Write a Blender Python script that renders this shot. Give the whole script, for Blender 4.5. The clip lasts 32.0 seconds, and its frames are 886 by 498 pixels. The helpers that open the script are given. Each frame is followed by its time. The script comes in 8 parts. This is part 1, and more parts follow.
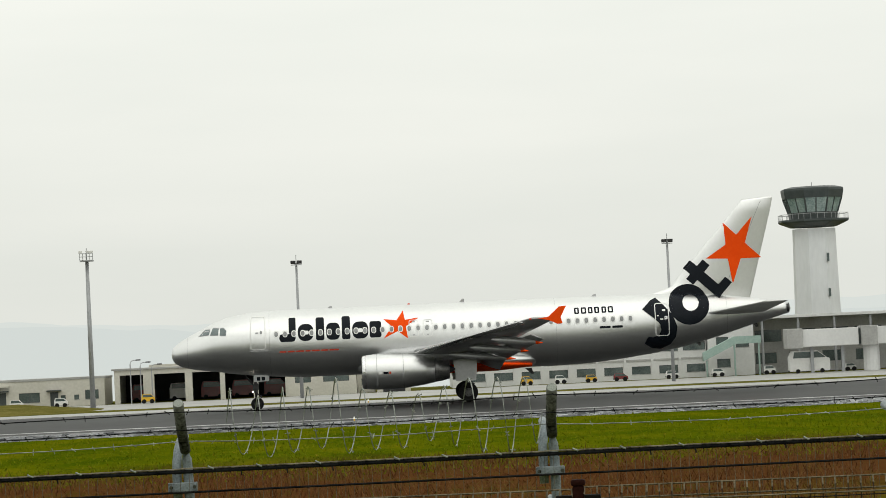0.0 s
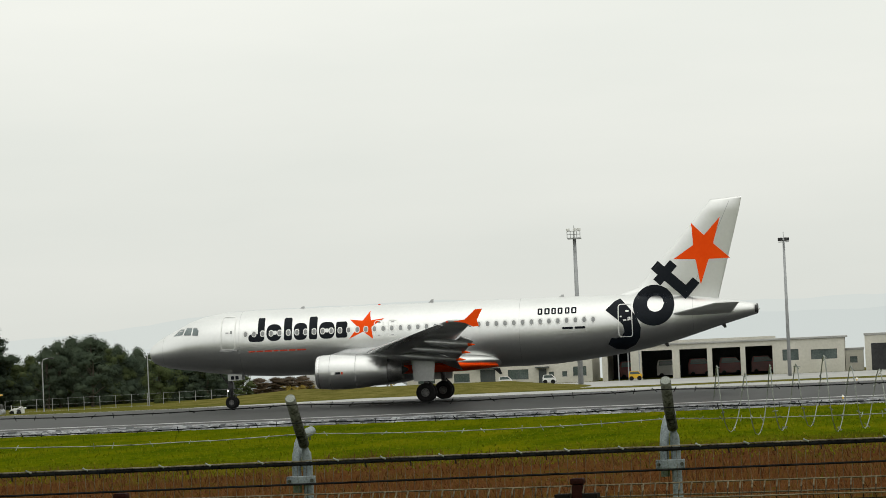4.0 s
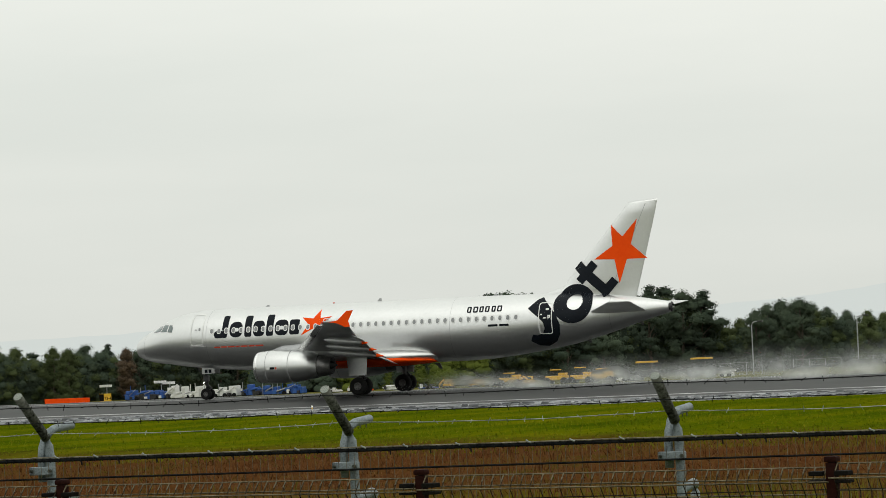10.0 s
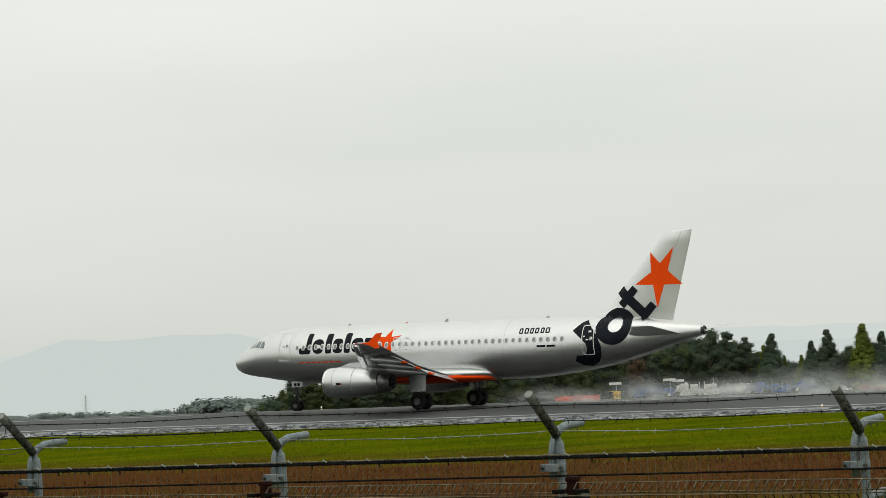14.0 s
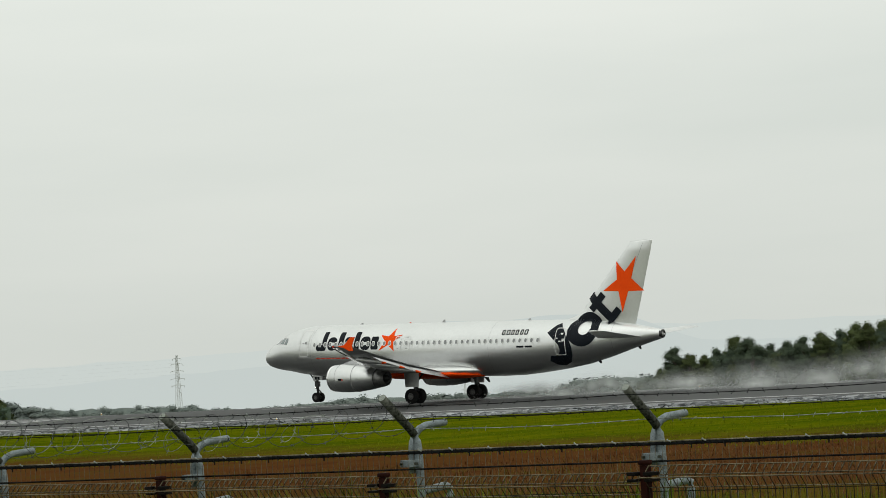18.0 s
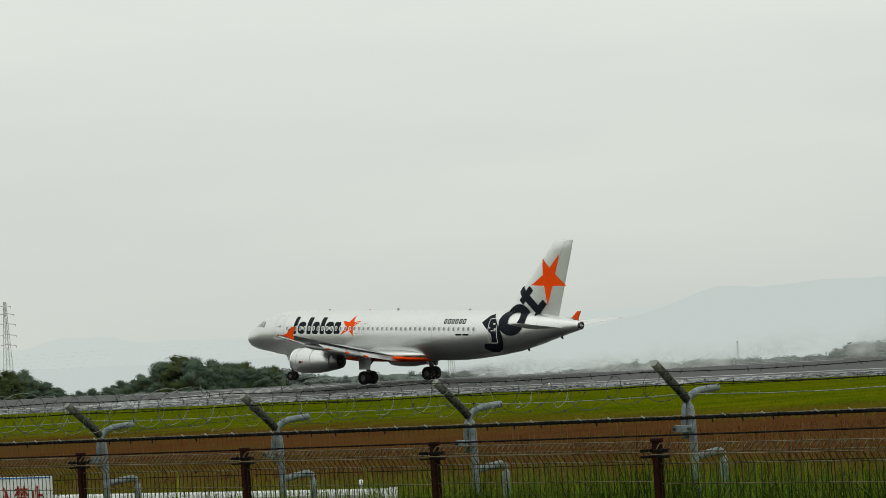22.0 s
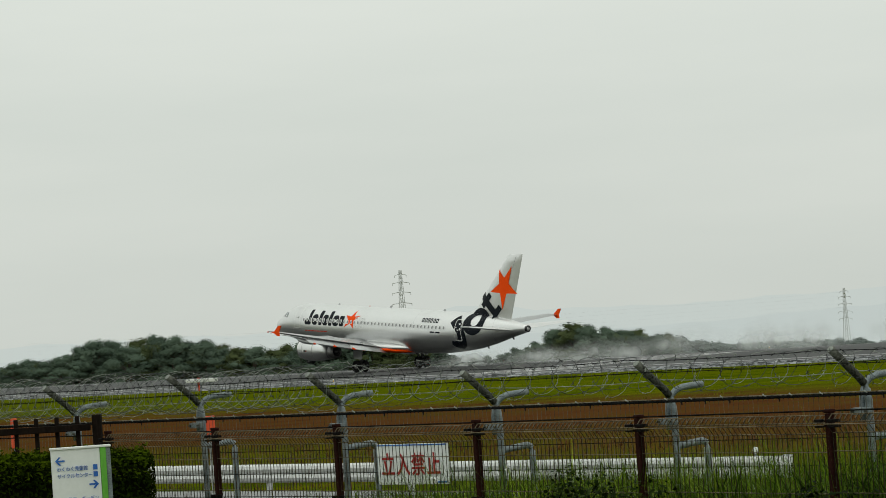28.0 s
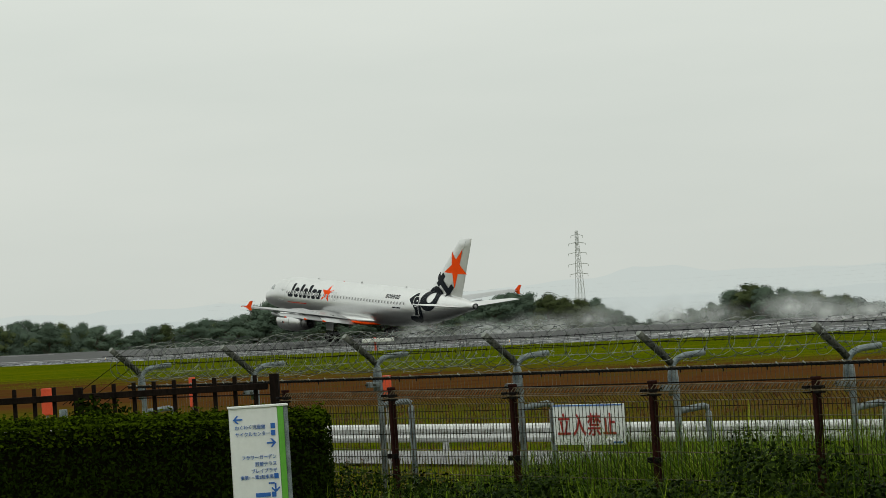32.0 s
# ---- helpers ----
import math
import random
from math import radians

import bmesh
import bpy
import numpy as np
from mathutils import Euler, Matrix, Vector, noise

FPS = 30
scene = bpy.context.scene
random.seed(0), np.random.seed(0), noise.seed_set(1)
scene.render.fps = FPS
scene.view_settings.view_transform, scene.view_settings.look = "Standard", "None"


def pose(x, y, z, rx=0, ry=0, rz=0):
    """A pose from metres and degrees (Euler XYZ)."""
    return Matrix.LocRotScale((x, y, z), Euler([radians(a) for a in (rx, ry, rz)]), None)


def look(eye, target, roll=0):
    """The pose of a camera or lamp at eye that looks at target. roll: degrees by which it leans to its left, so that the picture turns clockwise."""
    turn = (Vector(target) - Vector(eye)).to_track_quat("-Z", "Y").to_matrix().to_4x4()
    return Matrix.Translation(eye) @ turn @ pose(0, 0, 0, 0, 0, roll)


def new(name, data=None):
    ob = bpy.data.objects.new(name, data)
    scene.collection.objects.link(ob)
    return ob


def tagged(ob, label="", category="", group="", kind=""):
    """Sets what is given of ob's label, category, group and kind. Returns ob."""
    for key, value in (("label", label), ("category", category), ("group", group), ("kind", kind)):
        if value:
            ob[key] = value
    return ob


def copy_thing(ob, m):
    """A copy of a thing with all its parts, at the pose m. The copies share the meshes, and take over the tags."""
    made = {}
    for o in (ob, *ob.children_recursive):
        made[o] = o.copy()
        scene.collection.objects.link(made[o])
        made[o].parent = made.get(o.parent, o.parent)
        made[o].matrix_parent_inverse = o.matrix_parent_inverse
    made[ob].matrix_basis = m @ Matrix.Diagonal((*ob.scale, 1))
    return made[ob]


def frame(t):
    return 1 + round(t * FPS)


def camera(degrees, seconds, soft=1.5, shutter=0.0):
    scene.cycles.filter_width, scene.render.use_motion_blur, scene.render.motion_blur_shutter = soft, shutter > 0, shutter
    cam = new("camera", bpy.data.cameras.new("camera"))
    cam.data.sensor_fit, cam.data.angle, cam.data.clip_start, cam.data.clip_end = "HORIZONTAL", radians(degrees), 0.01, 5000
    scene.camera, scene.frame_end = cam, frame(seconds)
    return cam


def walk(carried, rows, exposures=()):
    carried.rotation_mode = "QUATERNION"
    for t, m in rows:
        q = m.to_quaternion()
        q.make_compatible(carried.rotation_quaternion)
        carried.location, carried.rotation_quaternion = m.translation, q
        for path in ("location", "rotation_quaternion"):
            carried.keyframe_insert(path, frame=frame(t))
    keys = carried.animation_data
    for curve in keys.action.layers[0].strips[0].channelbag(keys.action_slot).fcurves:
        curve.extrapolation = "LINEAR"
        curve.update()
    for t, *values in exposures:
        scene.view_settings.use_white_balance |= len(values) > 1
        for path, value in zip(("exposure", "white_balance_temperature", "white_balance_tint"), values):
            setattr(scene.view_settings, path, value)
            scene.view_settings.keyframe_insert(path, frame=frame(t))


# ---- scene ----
# ---- tone of the picture over the clip ----
EXPOSURES = [(0, 0.18, 6660, 8.5), (4, 0.12, 6630, 8.5), (9, 0.08, 6600, 8), (13, 0.05, 6580, 7), (19, -0.03, 6520, 6), (23, -0.07, 6530, 4.5), (28, -0.11, 6520, 4.5), (32, -0.11, 6520, 4.5)]

# ---- camera and its path ----
EYE = (0.0, 0.0, 3.391)
FOV = 16.464


def aim(turn, tilt, lean):
    """The camera's pose: turn to the left, tilt upwards and lean, in degrees."""
    a, b = radians(turn), radians(tilt)
    way = Vector((-math.sin(a) * math.cos(b), math.cos(a) * math.cos(b), math.sin(b)))
    return look(EYE, Vector(EYE) + way * 10, lean)


cam = camera(FOV, 32.0, soft=0.7)
walk(cam, [
    (0, aim(-1.136, 1.802, -2.71)), (0.5, aim(0.46, 1.847, -2.645)), (1, aim(1.192, 1.861, -2.613)), (1.5, aim(2.587, 1.865, -2.538)),
    (2, aim(3.22, 1.863, -2.605)), (2.5, aim(4.534, 1.884, -2.546)), (3, aim(6.098, 1.897, -2.565)), (3.5, aim(6.783, 1.872, -2.537)),
    (4, aim(7.969, 1.795, -2.564)), (4.5, aim(9.208, 1.734, -2.693)), (5.5, aim(11.244, 1.667, -2.709)), (6.5, aim(13.281, 1.6, -2.725)),
    (7, aim(14.95, 1.569, -2.453)), (7.5, aim(16.464, 1.562, -2.554)), (8, aim(17.076, 1.563, -2.613)), (8.5, aim(18.298, 1.599, -2.622)),
    (9, aim(19.529, 1.635, -2.542)), (9.5, aim(20.08, 1.661, -2.625)), (10, aim(21.19, 1.701, -2.635)), (10.5, aim(22.611, 1.772, -2.702)),
    (11, aim(23.304, 1.811, -2.804)), (11.5, aim(24.891, 1.899, -2.87)), (12, aim(25.754, 1.923, -2.745)), (12.5, aim(27.32, 1.987, -2.667)),
    (13, aim(28.707, 2.029, -2.471)), (13.5, aim(29.433, 2.054, -2.589)), (14, aim(30.679, 2.096, -2.597)), (14.5, aim(31.599, 2.112, -2.838)),
    (15.5, aim(33.405, 2.109, -2.894)), (16.5, aim(35.211, 2.106, -2.951)), (17, aim(36.074, 2.09, -3.327)), (17.5, aim(37.154, 2.093, -3.421)),
    (18, aim(37.708, 2.067, -3.398)), (18.5, aim(38.443, 1.97, -3.41)), (19, aim(38.853, 1.94, -3.58)), (19.5, aim(39.723, 1.879, -3.569)),
    (20, aim(40.523, 1.826, -3.618)), (20.5, aim(41.021, 1.798, -3.597)), (21, aim(41.769, 1.747, -3.573)), (21.5, aim(42.459, 1.737, -3.734)),
    (22, aim(42.813, 1.734, -3.644)), (22.5, aim(43.576, 1.751, -3.627)), (23, aim(44.369, 1.776, -3.835)), (23.5, aim(44.643, 1.775, -3.82)),
    (24, aim(45.533, 1.797, -3.823)), (24.5, aim(46.077, 1.792, -3.814)), (25.5, aim(47.048, 1.785, -3.69)), (26.5, aim(48.018, 1.777, -3.565)),
    (27, aim(48.726, 1.758, -3.767)), (27.5, aim(49.603, 1.688, -3.778)), (28, aim(50.179, 1.6, -3.804)), (28.5, aim(50.876, 1.364, -3.872)),
    (29, aim(50.994, 1.269, -3.912)), (29.5, aim(51.334, 1.154, -3.918)), (30, aim(51.835, 1.091, -3.792)), (30.5, aim(52.128, 1.071, -3.71)),
    (31, aim(52.697, 1.051, -3.655)), (31.5, aim(53.225, 1.062, -3.763)), (32, aim(53.518, 1.072, -3.645)),
], exposures=EXPOSURES)

# ---- world and sun: an even overcast sky ----
world = bpy.data.worlds.new("overcast_sky")
scene.world = world
world.use_nodes = True
wn, wl = world.node_tree.nodes, world.node_tree.links
wn.clear()
sky = wn.new("ShaderNodeTexSky")
sky.sky_type, sky.sun_disc, sky.sun_elevation, sky.sun_rotation = "NISHITA", False, radians(58), radians(200)
sky.dust_density, sky.air_density = 3.0, 1.0
grey = wn.new("ShaderNodeHueSaturation")
grey.inputs["Saturation"].default_value, grey.inputs["Value"].default_value = 0.1, 0.08
wl.new(sky.outputs[0], grey.inputs["Color"])
coord = wn.new("ShaderNodeTexCoord")
stretch = wn.new("ShaderNodeMapping")
stretch.inputs["Scale"].default_value = (1.6, 1.6, 9.0)
wl.new(coord.outputs["Generated"], stretch.inputs["Vector"])
clouds = wn.new("ShaderNodeTexNoise")
clouds.inputs["Scale"].default_value, clouds.inputs["Detail"].default_value = 2.2, 5.0
wl.new(stretch.outputs[0], clouds.inputs["Vector"])
veil = wn.new("ShaderNodeValToRGB")
veil.color_ramp.elements[0].position, veil.color_ramp.elements[1].position = 0.3, 0.75
veil.color_ramp.elements[0].color, veil.color_ramp.elements[1].color = (0.76, 0.79, 0.755, 1), (0.86, 0.875, 0.835, 1)
wl.new(clouds.outputs[0], veil.inputs[0])
blend = wn.new("ShaderNodeMixRGB")
blend.inputs[0].default_value = 0.9
wl.new(grey.outputs[0], blend.inputs[1])
wl.new(veil.outputs[0], blend.inputs[2])
rise = wn.new("ShaderNodeSeparateXYZ")
wl.new(coord.outputs["Generated"], rise.inputs[0])
zenith = wn.new("ShaderNodeMapRange")
zenith.inputs["From Min"].default_value, zenith.inputs["From Max"].default_value = 0.2, 1.0
zenith.inputs["To Min"].default_value, zenith.inputs["To Max"].default_value = 1.0, 1.3
wl.new(rise.outputs[2], zenith.inputs["Value"])
back = wn.new("ShaderNodeBackground")
low_sky = wn.new("ShaderNodeMapRange")
low_sky.inputs["From Min"].default_value, low_sky.inputs["From Max"].default_value = -0.02, 0.13
low_sky.inputs["To Min"].default_value, low_sky.inputs["To Max"].default_value = 0.86, 1.05
wl.new(rise.outputs[2], low_sky.inputs["Value"])
level = wn.new("ShaderNodeMath")
level.operation = "MULTIPLY"
wl.new(zenith.outputs[0], level.inputs[0])
wl.new(low_sky.outputs[0], level.inputs[1])
wl.new(level.outputs[0], back.inputs["Strength"])
wl.new(blend.outputs[0], back.inputs["Color"])
wout = wn.new("ShaderNodeOutputWorld")
wl.new(back.outputs[0], wout.inputs[0])

sun = new("sun", bpy.data.lights.new("sun", "SUN"))
sun.data.energy, sun.data.angle, sun.data.color = 0.34, radians(75), (1.0, 0.97, 0.92)
sun.matrix_world = look((0, 0, 50), (-16, 24, 0))


# ---- materials ----
def material(name, low, high=None, rough=0.6, metal=0.0, scale=3.0, bump=0.0, fine=0.0, coat=0.0, random_tint=0.0, stretch_z=1.0, glow=0.0, spec=0.4, stretch_y=1.0):
    """A surface with two scales of variation between two colours, and fine relief."""
    m = bpy.data.materials.new(name)
    m.use_nodes = True
    n, l = m.node_tree.nodes, m.node_tree.links
    b = n["Principled BSDF"]
    high = high or low
    tc = n.new("ShaderNodeTexCoord")
    mp = n.new("ShaderNodeMapping")
    mp.inputs["Scale"].default_value = (1, stretch_y, stretch_z)
    l.new(tc.outputs["Object"], mp.inputs["Vector"])
    big, small = n.new("ShaderNodeTexNoise"), n.new("ShaderNodeTexNoise")
    big.inputs["Scale"].default_value, big.inputs["Detail"].default_value = scale, 4
    small.inputs["Scale"].default_value, small.inputs["Detail"].default_value = scale * 11, 3
    l.new(mp.outputs[0], big.inputs["Vector"])
    l.new(mp.outputs[0], small.inputs["Vector"])
    add = n.new("ShaderNodeMath")
    add.operation = "MULTIPLY_ADD"
    add.inputs[1].default_value = 0.45
    l.new(small.outputs[0], add.inputs[0])
    sub = n.new("ShaderNodeMath")
    sub.operation = "MULTIPLY"
    sub.inputs[1].default_value = 0.6
    l.new(big.outputs[0], sub.inputs[0])
    l.new(sub.outputs[0], add.inputs[2])
    ramp = n.new("ShaderNodeValToRGB")
    ramp.color_ramp.elements[0].position, ramp.color_ramp.elements[1].position = 0.36, 0.68
    ramp.color_ramp.elements[0].color, ramp.color_ramp.elements[1].color = (*low, 1), (*high, 1)
    l.new(add.outputs[0], ramp.inputs[0])
    col = ramp.outputs[0]
    if random_tint:
        info = n.new("ShaderNodeObjectInfo")
        hsv = n.new("ShaderNodeHueSaturation")
        span = n.new("ShaderNodeMapRange")
        span.inputs["To Min"].default_value, span.inputs["To Max"].default_value = 1 - random_tint, 1 + random_tint
        l.new(info.outputs["Random"], span.inputs["Value"])
        l.new(span.outputs[0], hsv.inputs["Value"])
        l.new(col, hsv.inputs["Color"])
        col = hsv.outputs[0]
    l.new(col, b.inputs["Base Color"])
    b.inputs["Roughness"].default_value, b.inputs["Metallic"].default_value = rough, metal
    b.inputs["Specular IOR Level"].default_value = spec
    b.inputs["Coat Weight"].default_value, b.inputs["Coat Roughness"].default_value = coat, 0.08
    if glow:
        b.inputs["Emission Color"].default_value, b.inputs["Emission Strength"].default_value = (*high, 1), glow
    if bump:
        bp = n.new("ShaderNodeBump")
        bp.inputs["Strength"].default_value, bp.inputs["Distance"].default_value = bump, fine or 0.01
        l.new(small.outputs[0], bp.inputs["Height"])
        l.new(bp.outputs[0], b.inputs["Normal"])
    return m


SILVER = material("silver_paint", (0.70, 0.705, 0.70), (0.76, 0.765, 0.76), rough=0.36, spec=0.15, metal=1.0, scale=0.5, coat=0.0)
WING_GREY = material("wing_grey_paint", (0.40, 0.405, 0.41), (0.50, 0.505, 0.51), rough=0.34, spec=0.2, metal=0.72, scale=0.7)
BARE_METAL = material("polished_metal", (0.70, 0.70, 0.70), (0.80, 0.80, 0.80), rough=0.22, metal=0.95, scale=1.0)
DARK_METAL = material("dark_metal", (0.03, 0.03, 0.032), (0.07, 0.07, 0.07), rough=0.45, metal=0.7, scale=2.0)
ORANGE = material("orange_paint", (0.86, 0.066, 0.004), (0.92, 0.085, 0.006), rough=0.5, scale=0.6, spec=0.05)
LIVERY_DARK = material("navy_black_paint", (0.006, 0.008, 0.012), (0.010, 0.013, 0.018), rough=0.45, scale=0.6, spec=0.1)
LIVERY_RED = material("small_red_paint", (0.55, 0.05, 0.02), (0.62, 0.07, 0.03), rough=0.5, scale=2)
CABIN_GLASS = material("cabin_window_glass", (0.2, 0.21, 0.215), (0.32, 0.33, 0.33), rough=0.12, scale=4, coat=0.6)
COCKPIT_GLASS = material("cockpit_glass", (0.07, 0.1, 0.105), (0.14, 0.18, 0.18), rough=0.06, scale=2, coat=1.0)
WHITE_LINE = material("white_outline", (0.8, 0.8, 0.78), (0.85, 0.85, 0.84), rough=0.4)
SEAM = material("panel_seam_grey", (0.36, 0.36, 0.37), (0.44, 0.44, 0.45), rough=0.5)
RUBBER = material("tyre_rubber", (0.008, 0.008, 0.008), (0.018, 0.018, 0.018), rough=0.8, scale=6, bump=0.3, spec=0.1)
WHEEL_GREY = material("wheel_hub_grey", (0.06, 0.06, 0.058), (0.16, 0.16, 0.155), rough=0.45, metal=0.6, scale=5)
GALV = material("galvanised_steel", (0.07, 0.09, 0.10), (0.30, 0.345, 0.36), rough=0.5, metal=0.3, scale=9, bump=0.25, fine=0.002)
WEATHERED = material("weathered_arm", (0.006, 0.007, 0.005), (0.16, 0.165, 0.14), rough=0.85, spec=0.05, metal=0.0, scale=5, bump=0.5, fine=0.003)
WIRE_DARK = material("dark_oxidised_wire", (0.004, 0.0045, 0.005), (0.022, 0.023, 0.023), rough=0.7, spec=0.0, metal=0.0, scale=14)
WIRE_TAN = material("dull_tan_mesh_wire", (0.05, 0.04, 0.026), (0.20, 0.17, 0.12), rough=0.7, spec=0.05, scale=8)
WIRE_MID = material("grey_barbed_wire", (0.014, 0.015, 0.016), (0.13, 0.14, 0.14), rough=0.6, spec=0.1, metal=0.2, scale=9)
RAIL_TAN = material("tan_weathered_rail", (0.05, 0.042, 0.028), (0.30, 0.27, 0.20), rough=0.7, spec=0.05, scale=5)
WIRE_LIGHT = material("galvanised_wire", (0.10, 0.115, 0.10), (0.36, 0.38, 0.34), rough=0.5, metal=0.3, scale=14)
BROWN_PAINT = material("brown_coated_steel", (0.008, 0.0025, 0.002), (0.030, 0.0085, 0.006), rough=0.75, scale=6, spec=0.05)
# paler copy of the brown coating, with the horizontal wires' highlights in it
HIGHLIT_WIRE = material("brown_coated_wire", (0.025, 0.018, 0.011), (0.21, 0.175, 0.115), rough=0.6, scale=7, spec=0.05)
MESH_WIRE = material("dark_brown_mesh_wire", (0.010, 0.007, 0.005), (0.060, 0.048, 0.030), rough=0.7, scale=9, spec=0.03)
BLACK_CLIP = material("black_clamp", (0.004, 0.004, 0.004), (0.014, 0.012, 0.010), rough=0.7, scale=12, spec=0.03)
PALE_WALL = material("cream_render_wall", (0.50, 0.485, 0.43), (0.62, 0.60, 0.54), rough=0.85, scale=0.25, bump=0.1)
WHITE_WALL = material("white_panel_wall", (0.58, 0.585, 0.58), (0.68, 0.685, 0.68), rough=0.7, scale=0.2)
GREY_WALL = material("grey_concrete_wall", (0.30, 0.30, 0.29), (0.42, 0.42, 0.41), rough=0.85, scale=0.3)
TOWER_WHITE = material("tower_white_concrete", (0.62, 0.635, 0.65), (0.72, 0.735, 0.75), rough=0.7, scale=0.15, stretch_z=0.25)
DARK_TRIM = material("dark_green_grey_cladding", (0.03, 0.04, 0.04), (0.06, 0.07, 0.07), rough=0.5, scale=0.5)
DARK_GLASS = material("dark_tinted_glass", (0.035, 0.055, 0.055), (0.11, 0.14, 0.135), rough=0.1, scale=0.4, coat=0.6)
# near-black wall colour that carries the shade inside the open bays
SHADE_INSIDE = material("dark_garage_interior", (0.02, 0.022, 0.025), (0.05, 0.05, 0.055), rough=0.9, scale=0.5)
RED_PAINT = material("red_vehicle_paint", (0.13, 0.012, 0.012), (0.2, 0.02, 0.018), rough=0.35, scale=2, coat=0.5)
YELLOW_PAINT = material("yellow_machine_paint", (0.62, 0.35, 0.02), (0.75, 0.45, 0.03), rough=0.45, scale=2)
BLUE_PAINT = material("blue_tarpaulin_paint", (0.015, 0.06, 0.26), (0.03, 0.11, 0.36), rough=0.5, scale=1.5, bump=0.3, fine=0.05)
WHITE_PAINT = material("white_vehicle_paint", (0.65, 0.65, 0.63), (0.75, 0.75, 0.73), rough=0.4, scale=2)
GREEN_STEEL = material("pale_green_stair_steel", (0.25, 0.36, 0.32), (0.33, 0.44, 0.40), rough=0.6)
POLE_GREY = material("pole_grey_steel", (0.27, 0.28, 0.29), (0.38, 0.39, 0.40), rough=0.5, metal=0.4, scale=1.5)
SIGN_WHITE = material("white_sign_face", (0.72, 0.74, 0.72), (0.80, 0.82, 0.80), rough=0.45, scale=3)
SIGN_RED = material("red_sign_paint", (0.28, 0.015, 0.015), (0.36, 0.025, 0.02), rough=0.5)
SIGN_BLUE = material("blue_sign_paint", (0.02, 0.11, 0.42), (0.03, 0.15, 0.5), rough=0.5)
SIGN_GREEN = material("green_sign_edge", (0.10, 0.36, 0.03), (0.14, 0.44, 0.05), rough=0.45)
MARK_RED = material("red_orange_marker", (0.62, 0.06, 0.02), (0.72, 0.09, 0.03), rough=0.5, scale=4)
BARK = material("tree_bark", (0.05, 0.04, 0.03), (0.11, 0.09, 0.07), rough=0.9, scale=4, stretch_z=0.3)


# ---- mesh helpers ----
def part(name, bm, mat, parent=None, label="", smooth=False, category="", kind="", group="", m=None):
    """Links a bmesh as one mesh object, under a thing or a part when a parent is given."""
    me = bpy.data.meshes.new(name)
    bm.to_mesh(me)
    bm.free()
    if smooth:
        me.shade_smooth()
    for one in (mat if isinstance(mat, (list, tuple)) else [mat]):
        me.materials.append(one)
    ob = new(name, me)
    if parent:
        ob.parent = parent
    if m is not None:
        ob.matrix_basis = m
    return tagged(ob, label, category, group, kind)


def twin(ob, parent, m):
    """Another object on the same mesh."""
    o = new(ob.name.split(".")[0], ob.data)
    o.parent, o.matrix_basis = parent, m
    return o


def thing(name, label, category, m=None, group="", kind=""):
    ob = new(name)
    if m is not None:
        ob.matrix_basis = m
    return tagged(ob, label, category, group, kind)


def add_box(bm, x0, x1, y0, y1, z0, z1, bevel=0.0):
    v = [bm.verts.new((x, y, z)) for x in (x0, x1) for y in (y0, y1) for z in (z0, z1)]
    fs = [bm.faces.new([v[i] for i in q]) for q in ((0, 1, 3, 2), (4, 6, 7, 5), (0, 4, 5, 1), (2, 3, 7, 6), (0, 2, 6, 4), (1, 5, 7, 3))]
    if bevel:
        es = list({e for f in fs for e in f.edges})
        bmesh.ops.bevel(bm, geom=es, offset=bevel, segments=2, affect="EDGES", profile=0.6)
    return bm


def box(x0, x1, y0, y1, z0, z1, bevel=0.0):
    return add_box(bmesh.new(), x0, x1, y0, y1, z0, z1, bevel)


def add_tube(bm, pts, r, sides=8, r_end=None, cap=True):
    """A round bar along points."""
    pts = [Vector(q) for q in pts]
    rings = []
    for i, q in enumerate(pts):
        d = (pts[min(i + 1, len(pts) - 1)] - pts[max(i - 1, 0)]).normalized()
        a = d.orthogonal() if abs(d.z) > 0.9 else d.cross(Vector((0, 0, 1)))
        a.normalize()
        b = d.cross(a)
        k = r if r_end is None else r + (r_end - r) * i / (len(pts) - 1)
        rings.append([bm.verts.new(q + (a * math.cos(2 * math.pi * j / sides) + b * math.sin(2 * math.pi * j / sides)) * k) for j in range(sides)])
    for p0, p1 in zip(rings, rings[1:]):
        for j in range(sides):
            bm.faces.new((p0[j], p0[(j + 1) % sides], p1[(j + 1) % sides], p1[j]))
    if cap and sides > 2:
        bm.faces.new(rings[0][::-1])
        bm.faces.new(rings[-1])
    return bm


def tube(pts, r, sides=8, r_end=None):
    return add_tube(bmesh.new(), pts, r, sides, r_end)


def loft(rings, close_ends=True):
    """A skin over rings of points, all of one length."""
    bm = bmesh.new()
    vs = [[bm.verts.new(q) for q in ring] for ring in rings]
    n = len(vs[0])
    for a, b in zip(vs, vs[1:]):
        for j in range(n):
            bm.faces.new((a[j], a[(j + 1) % n], b[(j + 1) % n], b[j]))
    if close_ends:
        bm.faces.new(vs[0][::-1])
        bm.faces.new(vs[-1])
    bmesh.ops.recalc_face_normals(bm, faces=bm.faces[:])
    return bm


def prism(outline, y0, y1):
    """An outline in x and z, drawn out from y0 to y1."""
    bm = bmesh.new()
    a = [bm.verts.new((x, y0, z)) for x, z in outline]
    b = [bm.verts.new((x, y1, z)) for x, z in outline]
    n = len(a)
    bm.faces.new(a)
    bm.faces.new(b[::-1])
    for j in range(n):
        bm.faces.new((a[j], b[j], b[(j + 1) % n], a[(j + 1) % n]))
    bmesh.ops.recalc_face_normals(bm, faces=bm.faces[:])
    return bm


